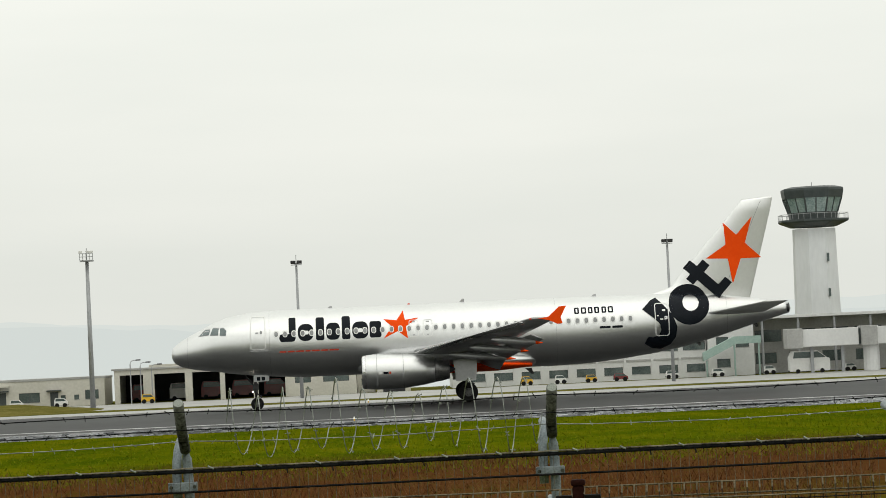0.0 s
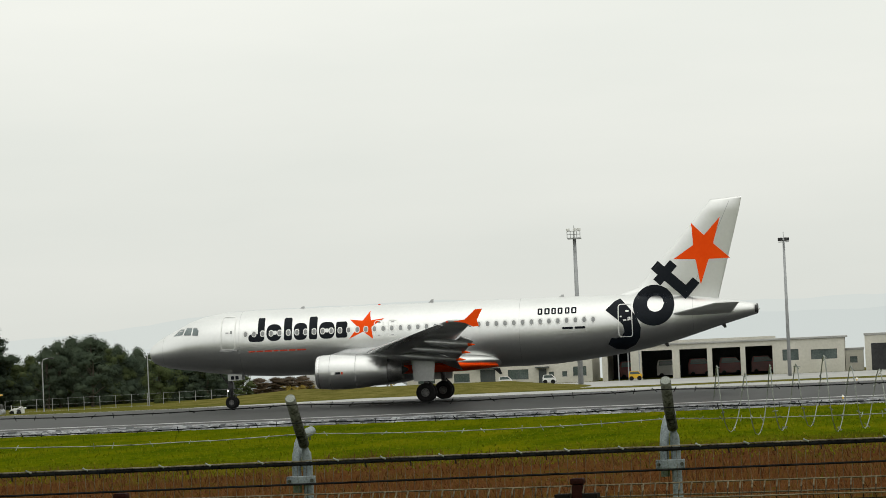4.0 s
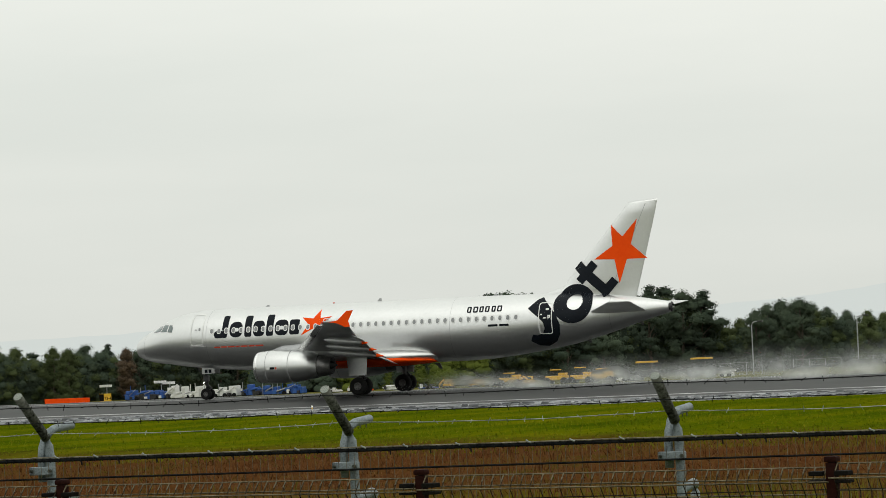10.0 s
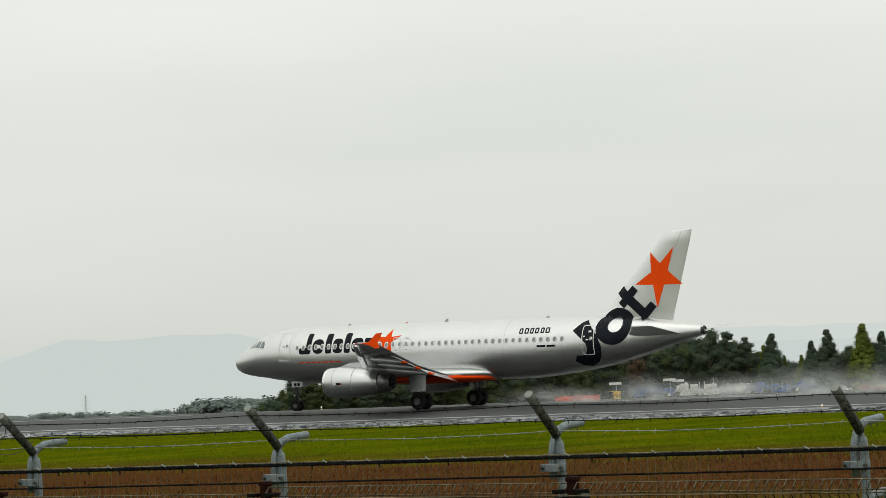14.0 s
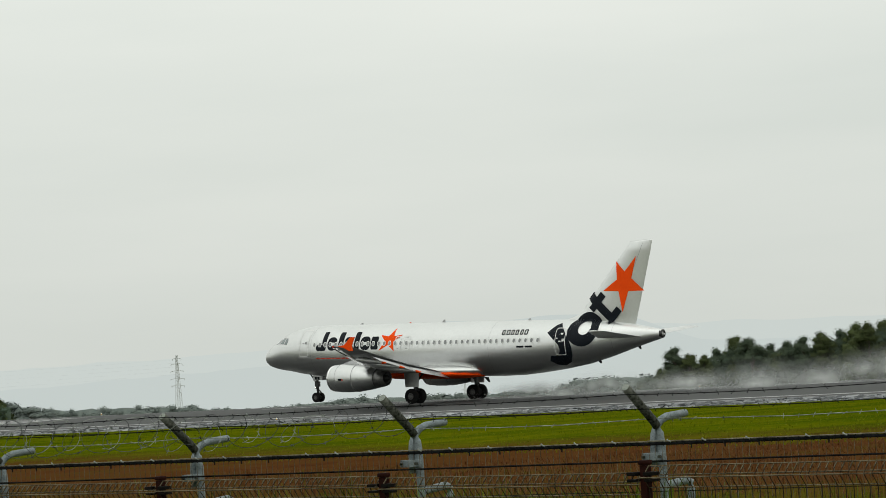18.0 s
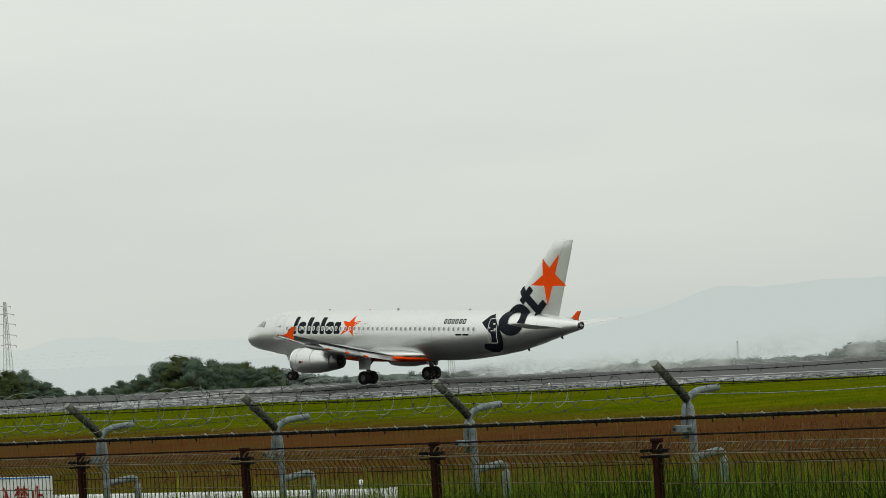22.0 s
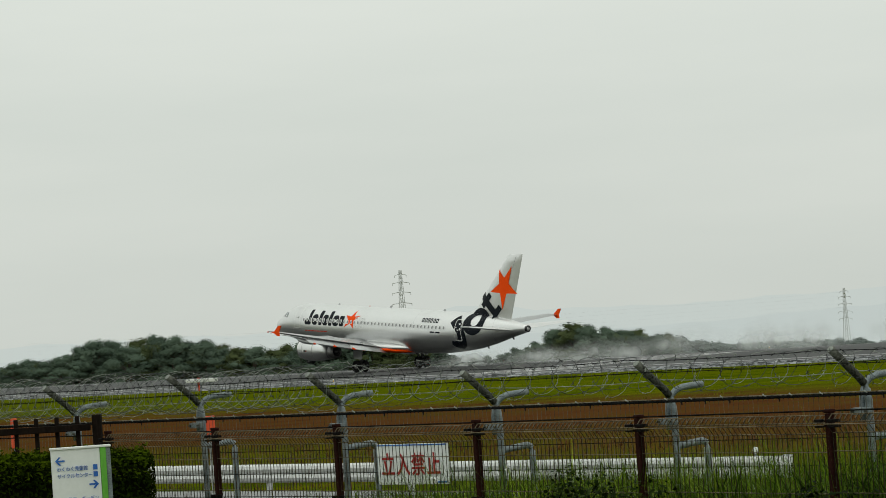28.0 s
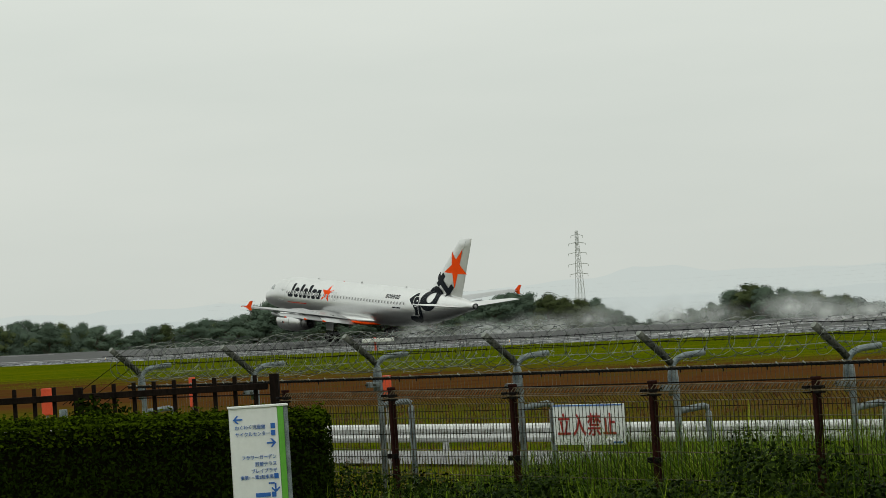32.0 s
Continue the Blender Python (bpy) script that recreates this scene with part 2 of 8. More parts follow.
def lathe_x(profile, sides=24, cy=0.0, cz=0.0):
    """A turned body about an axis along x: profile of (x, radius)."""
    return loft([[(x, cy + r * math.cos(2 * math.pi * j / sides), cz + r * math.sin(2 * math.pi * j / sides)) for j in range(sides)] for x, r in profile])


def lerp(table, x):
    """A value from a table of (x, value) rows."""
    if x <= table[0][0]:
        return table[0][1]
    for (a, p), (b, q) in zip(table, table[1:]):
        if x <= b:
            return p + (q - p) * (x - a) / (b - a)
    return table[-1][1]


# ---- the ground: one sheet, with the runway's crown and the falling land on both sides ----
SLOPE = -0.00162
RUNWAY_Y = 184.96
PROFILE = [(-400, 1.7), (0, 1.75), (9, 1.65), (13, 1.5), (16, 1.25), (22, 0.95), (30, 0.68), (44.5, 0.47), (90, 0.12), (148, -0.36), (154, -0.4), (162, -0.3),
           (RUNWAY_Y, 0.0), (208, -0.3), (216, -0.42), (300, -1.9), (400, -3.4), (430, -3.75), (520, -3.7), (600, -4.5), (760, -13.0), (1000, -32.0), (4900, -150.0)]


def ground_z(x, y):
    valley = 5.0 * min(1.0, max(0.0, (-x - 240.0) / 200.0)) * min(1.0, max(0.0, (y - 230.0) / 120.0))
    dip = 0.55 * min(1.0, max(0.0, (-x - 85.0) / 45.0)) * min(1.0, max(0.0, (y - 212.0) / 50.0))
    return lerp(PROFILE, y) + SLOPE * max(-700.0, min(700.0, x)) - valley - dip


def sheet(name, xs, ys, mat, lift, label, rough=0.0, seed=0):
    bm = bmesh.new()
    grid = [[bm.verts.new((x, y, ground_z(x, y) + lift + (noise.noise(Vector((x * 0.35, y * 0.35, seed))) * rough if rough else 0))) for x in xs] for y in ys]
    for a, b in zip(grid, grid[1:]):
        for j in range(len(xs) - 1):
            bm.faces.new((a[j], a[j + 1], b[j + 1], b[j]))
    return part(name, bm, mat, label=label, kind="structure", smooth=True)


def ground_material():
    """Mown green grass near the runway, dry reddish grass on the bank, patched with each other."""
    m = bpy.data.materials.new("grassland")
    m.use_nodes = True
    n, l = m.node_tree.nodes, m.node_tree.links
    b = n["Principled BSDF"]
    b.inputs["Roughness"].default_value = 0.95
    b.inputs["Specular IOR Level"].default_value = 0.0
    tc = n.new("ShaderNodeTexCoord")
    sep = n.new("ShaderNodeSeparateXYZ")
    l.new(tc.outputs["Object"], sep.inputs[0])
    def noise_at(scale, sx, sy, detail=4):
        mp = n.new("ShaderNodeMapping")
        mp.inputs["Scale"].default_value = (sx, sy, 1)
        l.new(tc.outputs["Object"], mp.inputs["Vector"])
        t = n.new("ShaderNodeTexNoise")
        t.inputs["Scale"].default_value, t.inputs["Detail"].default_value = scale, detail
        l.new(mp.outputs[0], t.inputs["Vector"])
        return t.outputs[0]
    wave, patch, grain = noise_at(0.06, 1, 0.5), noise_at(0.35, 1, 0.25, 6), noise_at(4, 1, 0.3, 6)
    def math_node(op, a, bv):
        t = n.new("ShaderNodeMath")
        t.operation = op
        for i, v in enumerate((a, bv)):
            if isinstance(v, (int, float)):
                t.inputs[i].default_value = v
            else:
                l.new(v, t.inputs[i])
        return t.outputs[0]
    def ramp(fac, stops):
        t = n.new("ShaderNodeValToRGB")
        while len(t.color_ramp.elements) < len(stops):
            t.color_ramp.elements.new(0.5)
        for e, (q, c) in zip(t.color_ramp.elements, stops):
            e.position, e.color = q, (*c, 1)
        l.new(fac, t.inputs[0])
        return t.outputs[0]
    green = ramp(math_node("ADD", math_node("MULTIPLY", patch, 0.6), math_node("MULTIPLY", grain, 0.4)),
                 [(0.3, (0.024, 0.043, 0.001)), (0.44, (0.054, 0.078, 0.0015)), (0.56, (0.090, 0.102, 0.002)), (0.66, (0.125, 0.112, 0.004)), (0.76, (0.13, 0.085, 0.010))])
    dry = ramp(math_node("ADD", math_node("MULTIPLY", patch, 0.5), math_node("MULTIPLY", grain, 0.5)),
               [(0.3, (0.030, 0.011, 0.0035)), (0.42, (0.072, 0.027, 0.009)), (0.53, (0.082, 0.036, 0.011)), (0.64, (0.054, 0.043, 0.006)), (0.74, (0.036, 0.046, 0.003))])
    edge = math_node("ADD", sep.outputs[1], math_node("MULTIPLY", math_node("SUBTRACT", wave, 0.5), 34.0))
    edge = math_node("ADD", edge, math_node("MULTIPLY", math_node("SUBTRACT", patch, 0.5), 16.0))
    mask = n.new("ShaderNodeMapRange")
    mask.inputs["From Min"].default_value, mask.inputs["From Max"].default_value = 80.0, 98.0
    l.new(edge, mask.inputs["Value"])
    near = n.new("ShaderNodeMapRange")
    near.inputs["From Min"].default_value, near.inputs["From Max"].default_value = 40.0, 60.0
    near.inputs["To Min"].default_value, near.inputs["To Max"].default_value = 1.0, 0.0
    l.new(edge, near.inputs["Value"])
    both = math_node("MAXIMUM", mask.outputs[0], near.outputs[0])
    mix = n.new("ShaderNodeMixRGB")
    l.new(both, mix.inputs[0])
    l.new(dry, mix.inputs[1])
    l.new(green, mix.inputs[2])
    tan = ramp(math_node("ADD", math_node("MULTIPLY", patch, 0.6), math_node("MULTIPLY", grain, 0.4)),
               [(0.3, (0.05, 0.058, 0.010)), (0.5, (0.10, 0.098, 0.022)), (0.7, (0.16, 0.138, 0.042))])
    verge = n.new("ShaderNodeMapRange")
    verge.inputs["From Min"].default_value, verge.inputs["From Max"].default_value = 212.0, 240.0
    l.new(edge, verge.inputs["Value"])
    over = n.new("ShaderNodeMixRGB")
    l.new(verge.outputs[0], over.inputs[0])
    l.new(mix.outputs[0], over.inputs[1])
    l.new(tan, over.inputs[2])
    l.new(over.outputs[0], b.inputs["Base Color"])
    bp = n.new("ShaderNodeBump")
    bp.inputs["Strength"].default_value, bp.inputs["Distance"].default_value = 0.6, 0.12
    l.new(grain, bp.inputs["Height"])
    l.new(bp.outputs[0], b.inputs["Normal"])
    return m


def steps(a, b, step):
    k = max(1, round((b - a) / step))
    return [a + (b - a) * i / k for i in range(k + 1)]


GRASS = ground_material()
sheet("ground", steps(-4900, -1000, 650) + steps(-800, 300, 55) + steps(700, 4900, 700), [-400, -100, -20, 0, 4, 9, 13, 16, 19, 22, 26, 30, 37, 44.5, 60, 75, 90, 120, 148, 153.9, 154.1, 162, 185, 208, 216, 250, 300, 350, 400, 460, 520, 600, 680, 760, 880, 1000, 1200, 2500, 4900],
      GRASS, -0.03, "grass airfield ground, green beside the runway and reddish dry on the bank")
ASPHALT = material("wet_asphalt", (0.013, 0.0135, 0.0135), (0.032, 0.0325, 0.0325), rough=0.62, spec=0.2, scale=0.12, bump=0.35, fine=0.01)
SHOULDER = material("pale_gravel_shoulder", (0.02, 0.022, 0.025), (0.34, 0.345, 0.35), rough=0.75, scale=1.3, stretch_y=0.16, bump=0.5, fine=0.03)
CONCRETE = material("pale_wet_concrete", (0.25, 0.25, 0.24), (0.36, 0.355, 0.34), rough=0.5, scale=0.1)
RUN_X = steps(-900, 420, 30)
sheet("runway", RUN_X, [160.5, 168, 177, RUNWAY_Y, 193, 201, 207.5], ASPHALT, 0.012, "wet dark asphalt runway with a low crown")
sheet("runway_shoulder", RUN_X, [154.2, 157, 160.5], SHOULDER, 0.008, "wet pale gravel shoulder along the runway")
sheet("runway_shoulder_far", RUN_X, [207.5, 211.5], CONCRETE, 0.008, "pale concrete shoulder along the runway's far side")
sheet("apron", steps(-70, 330, 40), [262, 300, 350, 420, 495], CONCRETE, 0.02, "pale wet concrete apron before the terminal")


# ---- the airliner; built nose at x = 0, tail towards +x, wheels on z = 0, then hung from the axle of its main gear ----
AXLE = Vector((17.71, 0.0, 0.57))
HANG = Matrix.Translation(-AXLE)
airliner = thing("airliner", "silver twin-engine airliner with orange stars and dark tail livery on runway", "airplane")


def pp(name, bm, mat, label="", smooth=False, parent=None):
    return part(name, bm, mat, parent or airliner, label, smooth, m=None if parent else HANG)


TOP = [(0, 3.57), (0.03, 3.76), (0.08, 3.9), (0.15, 4.0), (0.25, 4.1), (0.6, 4.36), (1.2, 4.68), (1.9, 5.02), (2.6, 5.38), (3.5, 5.68), (4.9, 5.92), (6.5, 5.97), (24, 5.97), (29, 5.93), (31, 5.88), (33, 5.75), (35, 5.48), (36.5, 5.22), (37.4, 5.06)]
BOTTOM = [(0, 3.53), (0.03, 3.33), (0.08, 3.2), (0.15, 3.1), (0.25, 2.99), (0.6, 2.8), (1.2, 2.64), (1.9, 2.52), (2.6, 2.44), (3.5, 2.28), (4.9, 2.10), (6.5, 1.96), (8, 1.87), (23.5, 1.87), (25.2, 1.92), (27, 2.08), (29, 2.33), (31, 2.66), (33, 3.16), (35, 3.76), (36.5, 4.18), (37.4, 4.42)]
WIDE = [(0, 0.02), (0.03, 0.22), (0.08, 0.36), (0.15, 0.48), (0.25, 0.6), (0.6, 0.86), (1.2, 1.15), (1.9, 1.36), (2.6, 1.58), (3.5, 1.78), (4.9, 1.93), (6.5, 1.975), (24.5, 1.975), (27, 1.93), (29, 1.80), (31, 1.53), (33, 1.14), (35, 0.74), (36.5, 0.45), (37.4, 0.3)]
FIN_LE = [(5.4, 28.3), (5.95, 29.2), (6.3, 30.3), (11.42, 34.9)]
FIN_TE = [(5.0, 35.0), (5.4, 35.12), (11.42, 36.8)]


def fuselage_ring(x, sides=56):
    t, b, w = lerp(TOP, x), lerp(BOTTOM, x), lerp(WIDE, x)
    return [(x, w * math.cos(2 * math.pi * j / sides), (t + b) / 2 + (t - b) / 2 * math.sin(2 * math.pi * j / sides)) for j in range(sides)]


def skin_y(x, z):
    """Half width of the fuselage at a height, or of the fin above it."""
    t, b, w = lerp(TOP, x), lerp(BOTTOM, x), lerp(WIDE, x)
    k = (z - (t + b) / 2) / ((t - b) / 2)
    body = w * math.sqrt(max(0.0, 1 - k * k)) if abs(k) < 1 else 0.0
    fin = 0.0
    if z > 5.4:
        a, c = lerp(FIN_LE, z), lerp(FIN_TE, z)
        if a < x < c:
            fin = fin_half(z) * section((x - a) / (c - a))
    return max(body, fin)


def section(u):
    """Half thickness of a wing section along its chord, 1 at the thickest."""
    return max(0.0, 10 * (0.2969 * math.sqrt(u) - 0.126 * u - 0.3516 * u ** 2 + 0.2843 * u ** 3 - 0.1015 * u ** 4)) if 0 < u < 1 else 0.0


def fin_half(z):
    return 0.34 - 0.19 * (z - 5.4) / 6.0


def columns(shape, x):
    """Heights at which a vertical line at x crosses closed outlines, in pairs."""
    cuts = []
    for ring in shape:
        for (xa, za), (xb, zb) in zip(ring, ring[1:] + ring[:1]):
            if (xa <= x) != (xb <= x):
                cuts.append(za + (zb - za) * (x - xa) / (xb - xa))
    cuts.sort()
    return list(zip(cuts[::2], cuts[1::2]))


def decal(name, shape, mat, label, lift=0.014, step=0.045, parent=None):
    """A painted mark on both sides of the body; returns its two parts."""
    hosts = parent or (None, None)
    return [decal_side(name, shape, mat, label, lift, step, h, s) for s, h in zip((-1, 1), hosts)]


def decal_side(name, shape, mat, label, lift, step, parent, side):
    """A mark laid on one side: outlines in x and z, filled by the even-odd rule."""
    bm = bmesh.new()
    x0, x1 = min(x for r in shape for x, z in r), max(x for r in shape for x, z in r)
    k = max(2, int((x1 - x0) / step))
    for i in range(k):
        xa, xb = x0 + (x1 - x0) * i / k, x0 + (x1 - x0) * (i + 1) / k
        ca, cb = columns(shape, xa + (0.001 if i == 0 else 0)), columns(shape, xb - (0.001 if i == k - 1 else 0))
        if len(ca) != len(cb):
            ca = cb = columns(shape, (xa + xb) / 2)
        for (a0, a1), (b0, b1) in zip(ca, cb):
            m = max(1, int(max(a1 - a0, b1 - b0) / 0.12))
            for s in (side,):
                rows = []
                for j in range(m + 1):
                    za, zb = a0 + (a1 - a0) * j / m, b0 + (b1 - b0) * j / m
                    rows.append((bm.verts.new((xa, s * (skin_y(xa, za) + lift), za)), bm.verts.new((xb, s * (skin_y(xb, zb) + lift), zb))))
                for (p0, p1), (q0, q1) in zip(rows, rows[1:]):
                    bm.faces.new((p0, p1, q1, q0) if s < 0 else (p0, q0, q1, p1))
    bmesh.ops.remove_doubles(bm, verts=bm.verts[:], dist=0.008)
    return pp(name, bm, mat, label, parent=parent)


def rounded(x0, x1, z0, z1, r, k=5):
    out = []
    for cx, cz, a in ((x1 - r, z1 - r, 0), (x0 + r, z1 - r, 90), (x0 + r, z0 + r, 180), (x1 - r, z0 + r, 270)):
        out += [(cx + r * math.cos(radians(a + 90 * i / k)), cz + r * math.sin(radians(a + 90 * i / k))) for i in range(k + 1)]
    return out


def star(points):
    cx, cz = sum(q[0] for q in points) / 5, sum(q[1] for q in points) / 5
    out = []
    for (xa, za), (xb, zb) in zip(points, points[1:] + points[:1]):
        out += [(xa, za), (cx + 0.46 * ((xa + xb) / 2 - cx), cz + 0.46 * ((za + zb) / 2 - cz))]
    return out


def ring(cx, cz, r, k=28, turn=0.0, squash=1.0):
    return [(cx + r * math.cos(2 * math.pi * i / k + turn), cz + r * squash * math.sin(2 * math.pi * i / k + turn)) for i in range(k)]


def slanted(outline, cx, cz, degrees):
    c, s = math.cos(radians(degrees)), math.sin(radians(degrees))
    return [(cx + x * c - z * s, cz + x * s + z * c) for x, z in outline]


def build_body():
    xs = [0, 0.03, 0.08, 0.15, 0.25, 0.4, 0.6, 0.9, 1.2, 1.55, 1.9, 2.25, 2.6, 3.0, 3.5, 4.2, 4.9, 5.7, 6.5, 8, 10, 12, 14, 16, 18, 20, 22, 23.5, 24.3, 25.2, 26.1, 27, 28, 29, 30, 31, 32, 33, 34, 35, 35.8, 36.5, 37, 37.4]
    body = pp("fuselage", loft([fuselage_ring(x) for x in xs]), SILVER, "silver painted fuselage", True)
    pp("tail_exhaust", lathe_x([(37.3, 0.33), (37.47, 0.30), (37.5, 0.22), (37.3, 0.2)], 18, 0, 4.74), DARK_METAL, "dark exhaust cone")
    # seams round the body
    for x in (1.02, 6.0, 23.2, 33.6):
        bm = bmesh.new()
        r0, r1 = fuselage_ring(x), fuselage_ring(x + 0.014)
        cz = (lerp(TOP, x) + lerp(BOTTOM, x)) / 2
        va = [bm.verts.new((x, q[1] * 1.003, cz + (q[2] - cz) * 1.003)) for q in r0]
        vb = [bm.verts.new((x + 0.014, q[1] * 1.003, cz + (q[2] - cz) * 1.003)) for q in r1]
        for j in range(56):
            bm.faces.new((va[j], va[(j + 1) % 56], vb[(j + 1) % 56], vb[j]))
        pp("panel_seam", bm, SEAM, parent=None)
    # cockpit panes
    panes = [[(1.72, 4.60), (2.36, 4.66), (2.44, 4.98), (2.12, 4.97)], [(2.44, 4.63), (2.95, 4.62), (2.97, 5.03), (2.6, 5.05)], [(3.02, 4.60), (3.4, 4.57), (3.42, 4.85), (3.28, 5.02), (3.05, 5.03)]]
    for q in panes:
        frame_part = decal("cockpit_window", [[(x + (x - 2.6) * 0.02, z + (z - 4.8) * 0.18) for x, z in q]], SEAM, "grey framed cockpit window", 0.008)
        decal("pane", [q], COCKPIT_GLASS, "", 0.014, 0.03, parent=frame_part)
    # doors with their white outlines
    for x0, x1, z0, z1, dark in ((4.86, 5.78, 3.62, 5.66, False), (29.16, 30.02, 3.36, 5.36, True)):
        door = decal("passenger_door", [rounded(x0, x1, z0, z1, 0.16), rounded(x0 + 0.05, x1 - 0.05, z0 + 0.05, z1 - 0.05, 0.13)], WHITE_LINE, "white outlined cabin door", 0.042 if dark else 0.02, 0.025)
        decal("door_window", [rounded((x0 + x1) / 2 + 0.12, (x0 + x1) / 2 + 0.26, z0 + 0.95, z0 + 1.15, 0.06)], CABIN_GLASS, "", 0.046 if dark else 0.026, 0.02, parent=door)
        decal("door_handle", [rounded(x0 + 0.3, x0 + 0.5, z0 + 0.98, z0 + 1.06, 0.03)], WHITE_LINE if dark else SEAM, "", 0.046 if dark else 0.026, 0.02, parent=door)
        if not dark:
            decal("door_sill", [rounded(x0 - 0.06, x1 + 0.12, z0 - 0.1, z0 - 0.01, 0.04)], SEAM, "", 0.024, 0.03, parent=door)
        else:
            decal("door_placard", [rounded(x0 + 0.45, x0 + 0.65, z0 + 1.5, z0 + 1.62, 0.02)], WHITE_LINE, "", 0.046, 0.02, parent=door)
            decal("door_placard", [rounded(x0 + 0.12, x0 + 0.24, z0 + 1.2, z0 + 1.28, 0.02)], WHITE_LINE, "", 0.046, 0.02, parent=door)
            decal("door_placard", [rounded(x0 + 0.58, x0 + 0.76, z0 + 1.02, z0 + 1.2, 0.02)], WHITE_LINE, "", 0.046, 0.02, parent=door)
    for x in (14.66, 15.5):
        hatch = decal("overwing_exit", [rounded(x - 0.29, x + 0.29, 3.98, 5.02, 0.16), rounded(x - 0.255, x + 0.255, 4.015, 4.985, 0.13)], WHITE_LINE, "white outlined overwing exit", 0.02, 0.02)
        decal("exit_placard", [rounded(x - 0.07, x + 0.07, 4.08, 4.14, 0.02)], SEAM, "", 0.02, 0.02, parent=hatch)
        decal("exit_placard", [rounded(x - 0.1, x + 0.1, 4.88, 4.93, 0.02)], SEAM, "", 0.02, 0.02, parent=hatch)
    # cabin windows: each a frame with a pane
    for i in range(41):
        x = 6.42 + i * 0.5315
        w = decal("cabin_window", [rounded(x - 0.145, x + 0.145, 4.32, 4.71, 0.12, 4)], WHITE_LINE, "", 0.022, 0.03)
        decal("pane", [rounded(x - 0.105, x + 0.105, 4.36, 4.66, 0.1, 4)], CABIN_GLASS, "", 0.028, 0.025, parent=w)
    # livery: plain dark blocks, stars and bars
    blocks = [[rounded(6.6, 7.58, 4.03, 4.5, 0.2)], [rounded(7.18, 7.6, 4.505, 5.47, 0.05)], [rounded(7.72, 8.66, 4.04, 5.06, 0.4), rounded(8.06, 8.38, 4.42, 4.66, 0.1)], [rounded(8.8, 9.3, 4.04, 5.42, 0.1)], [rounded(9.42, 10.24, 4.04, 5.06, 0.3)],
              [rounded(10.36, 10.86, 4.04, 5.42, 0.1)], [rounded(10.98, 11.94, 4.04, 5.06, 0.36), rounded(11.3, 11.6, 4.42, 4.66, 0.1)], [rounded(12.02, 12.72, 4.06, 5.04, 0.12)]]
    for b in blocks:
        decal("livery_block", b, LIVERY_DARK, "dark navy livery block")
    decal("livery_star", [star([(14.07, 5.62), (14.98, 5.14), (14.3, 3.9), (12.84, 3.97), (12.86, 5.14)])], ORANGE, "orange five-pointed star", 0.014)
    for x0, x1 in ((6.56, 7.0), (7.06, 7.5), (7.56, 8.06), (8.12, 8.44), (8.5, 9.0), (9.06, 9.5), (9.56, 10.14)):
        decal("slogan_bar", [rounded(x0, x1, 3.4, 3.49, 0.03)], LIVERY_RED, "small red bar of writing")
    for x0, x1 in ((24.33, 24.62), (24.74, 25.06), (25.16, 25.44), (25.54, 25.84), (25.98, 26.26), (26.36, 26.68)):
        decal("mark_bar", [rounded(x0, x1, 4.92, 5.3, 0.05), rounded(x0 + 0.08, x1 - 0.08, 5.0, 5.22, 0.03)], LIVERY_DARK, "dark bar of writing")
    for x0, x1 in ((25.8, 26.46), (26.56, 27.2)):
        decal("mark_bar", [rounded(x0, x1, 3.98, 4.12, 0.03)], LIVERY_DARK, "dark small bar of writing")
    decal("tail_mark", [[(28.42, 5.02), (28.98, 5.55), (29.3, 5.7), (29.75, 5.2), (30.25, 4.6), (30.5, 3.9), (30.42, 3.3), (30.1, 2.86), (29.5, 2.6), (28.95, 2.66), (28.5, 2.95), (28.72, 3.35), (29.0, 3.3), (29.35, 3.4), (29.52, 3.7), (29.45, 4.1), (29.1, 4.45)]], LIVERY_DARK, "dark hooked tail livery band", 0.03)
    decal("tail_mark", [ring(31.3, 5.2, 1.24), ring(31.4, 5.3, 0.5, 20)], LIVERY_DARK, "dark round tail livery ring", 0.035)
    decal("tail_mark", [slanted([(-0.32, 1.35), (0.32, 1.35), (0.32, 0.8), (0.85, 0.8), (0.85, 0.24), (0.32, 0.24), (0.32, -0.9), (0.95, -0.92), (0.95, -1.46), (-0.32, -1.46), (-0.32, 0.24), (-0.7, 0.24), (-0.7, 0.8), (-0.32, 0.8)], 32.35, 6.72, 47)], LIVERY_DARK, "dark slanted tail livery bar", 0.03)
    decal("tail_star", [star([(33.69, 10.06), (35.45, 10.36), (35.95, 7.86), (34.12, 6.31), (32.55, 7.92)])], ORANGE, "large orange star on the fin", 0.022)
    # aerials on the spine
    for x, h in ((9.6, 0.12), (17.6, 0.2), (25.6, 0.14)):
        t = lerp(TOP, x)
        pp("aerial", loft([[(x - 0.16, 0.02, t - 0.05), (x + 0.2, 0.02, t - 0.05), (x + 0.2, -0.02, t - 0.05), (x - 0.16, -0.02, t - 0.05)], [(x + 0.08, 0.01, t + h), (x + 0.2, 0.01, t + h), (x + 0.2, -0.01, t + h), (x + 0.08, -0.01, t + h)]]), WING_GREY)
    pp("beacon_light", lathe_x([(14.36, 0.02), (14.4, 0.06), (14.48, 0.06), (14.52, 0.02)], 10, 0, 5.98), LIVERY_RED, "red beacon")
    return body


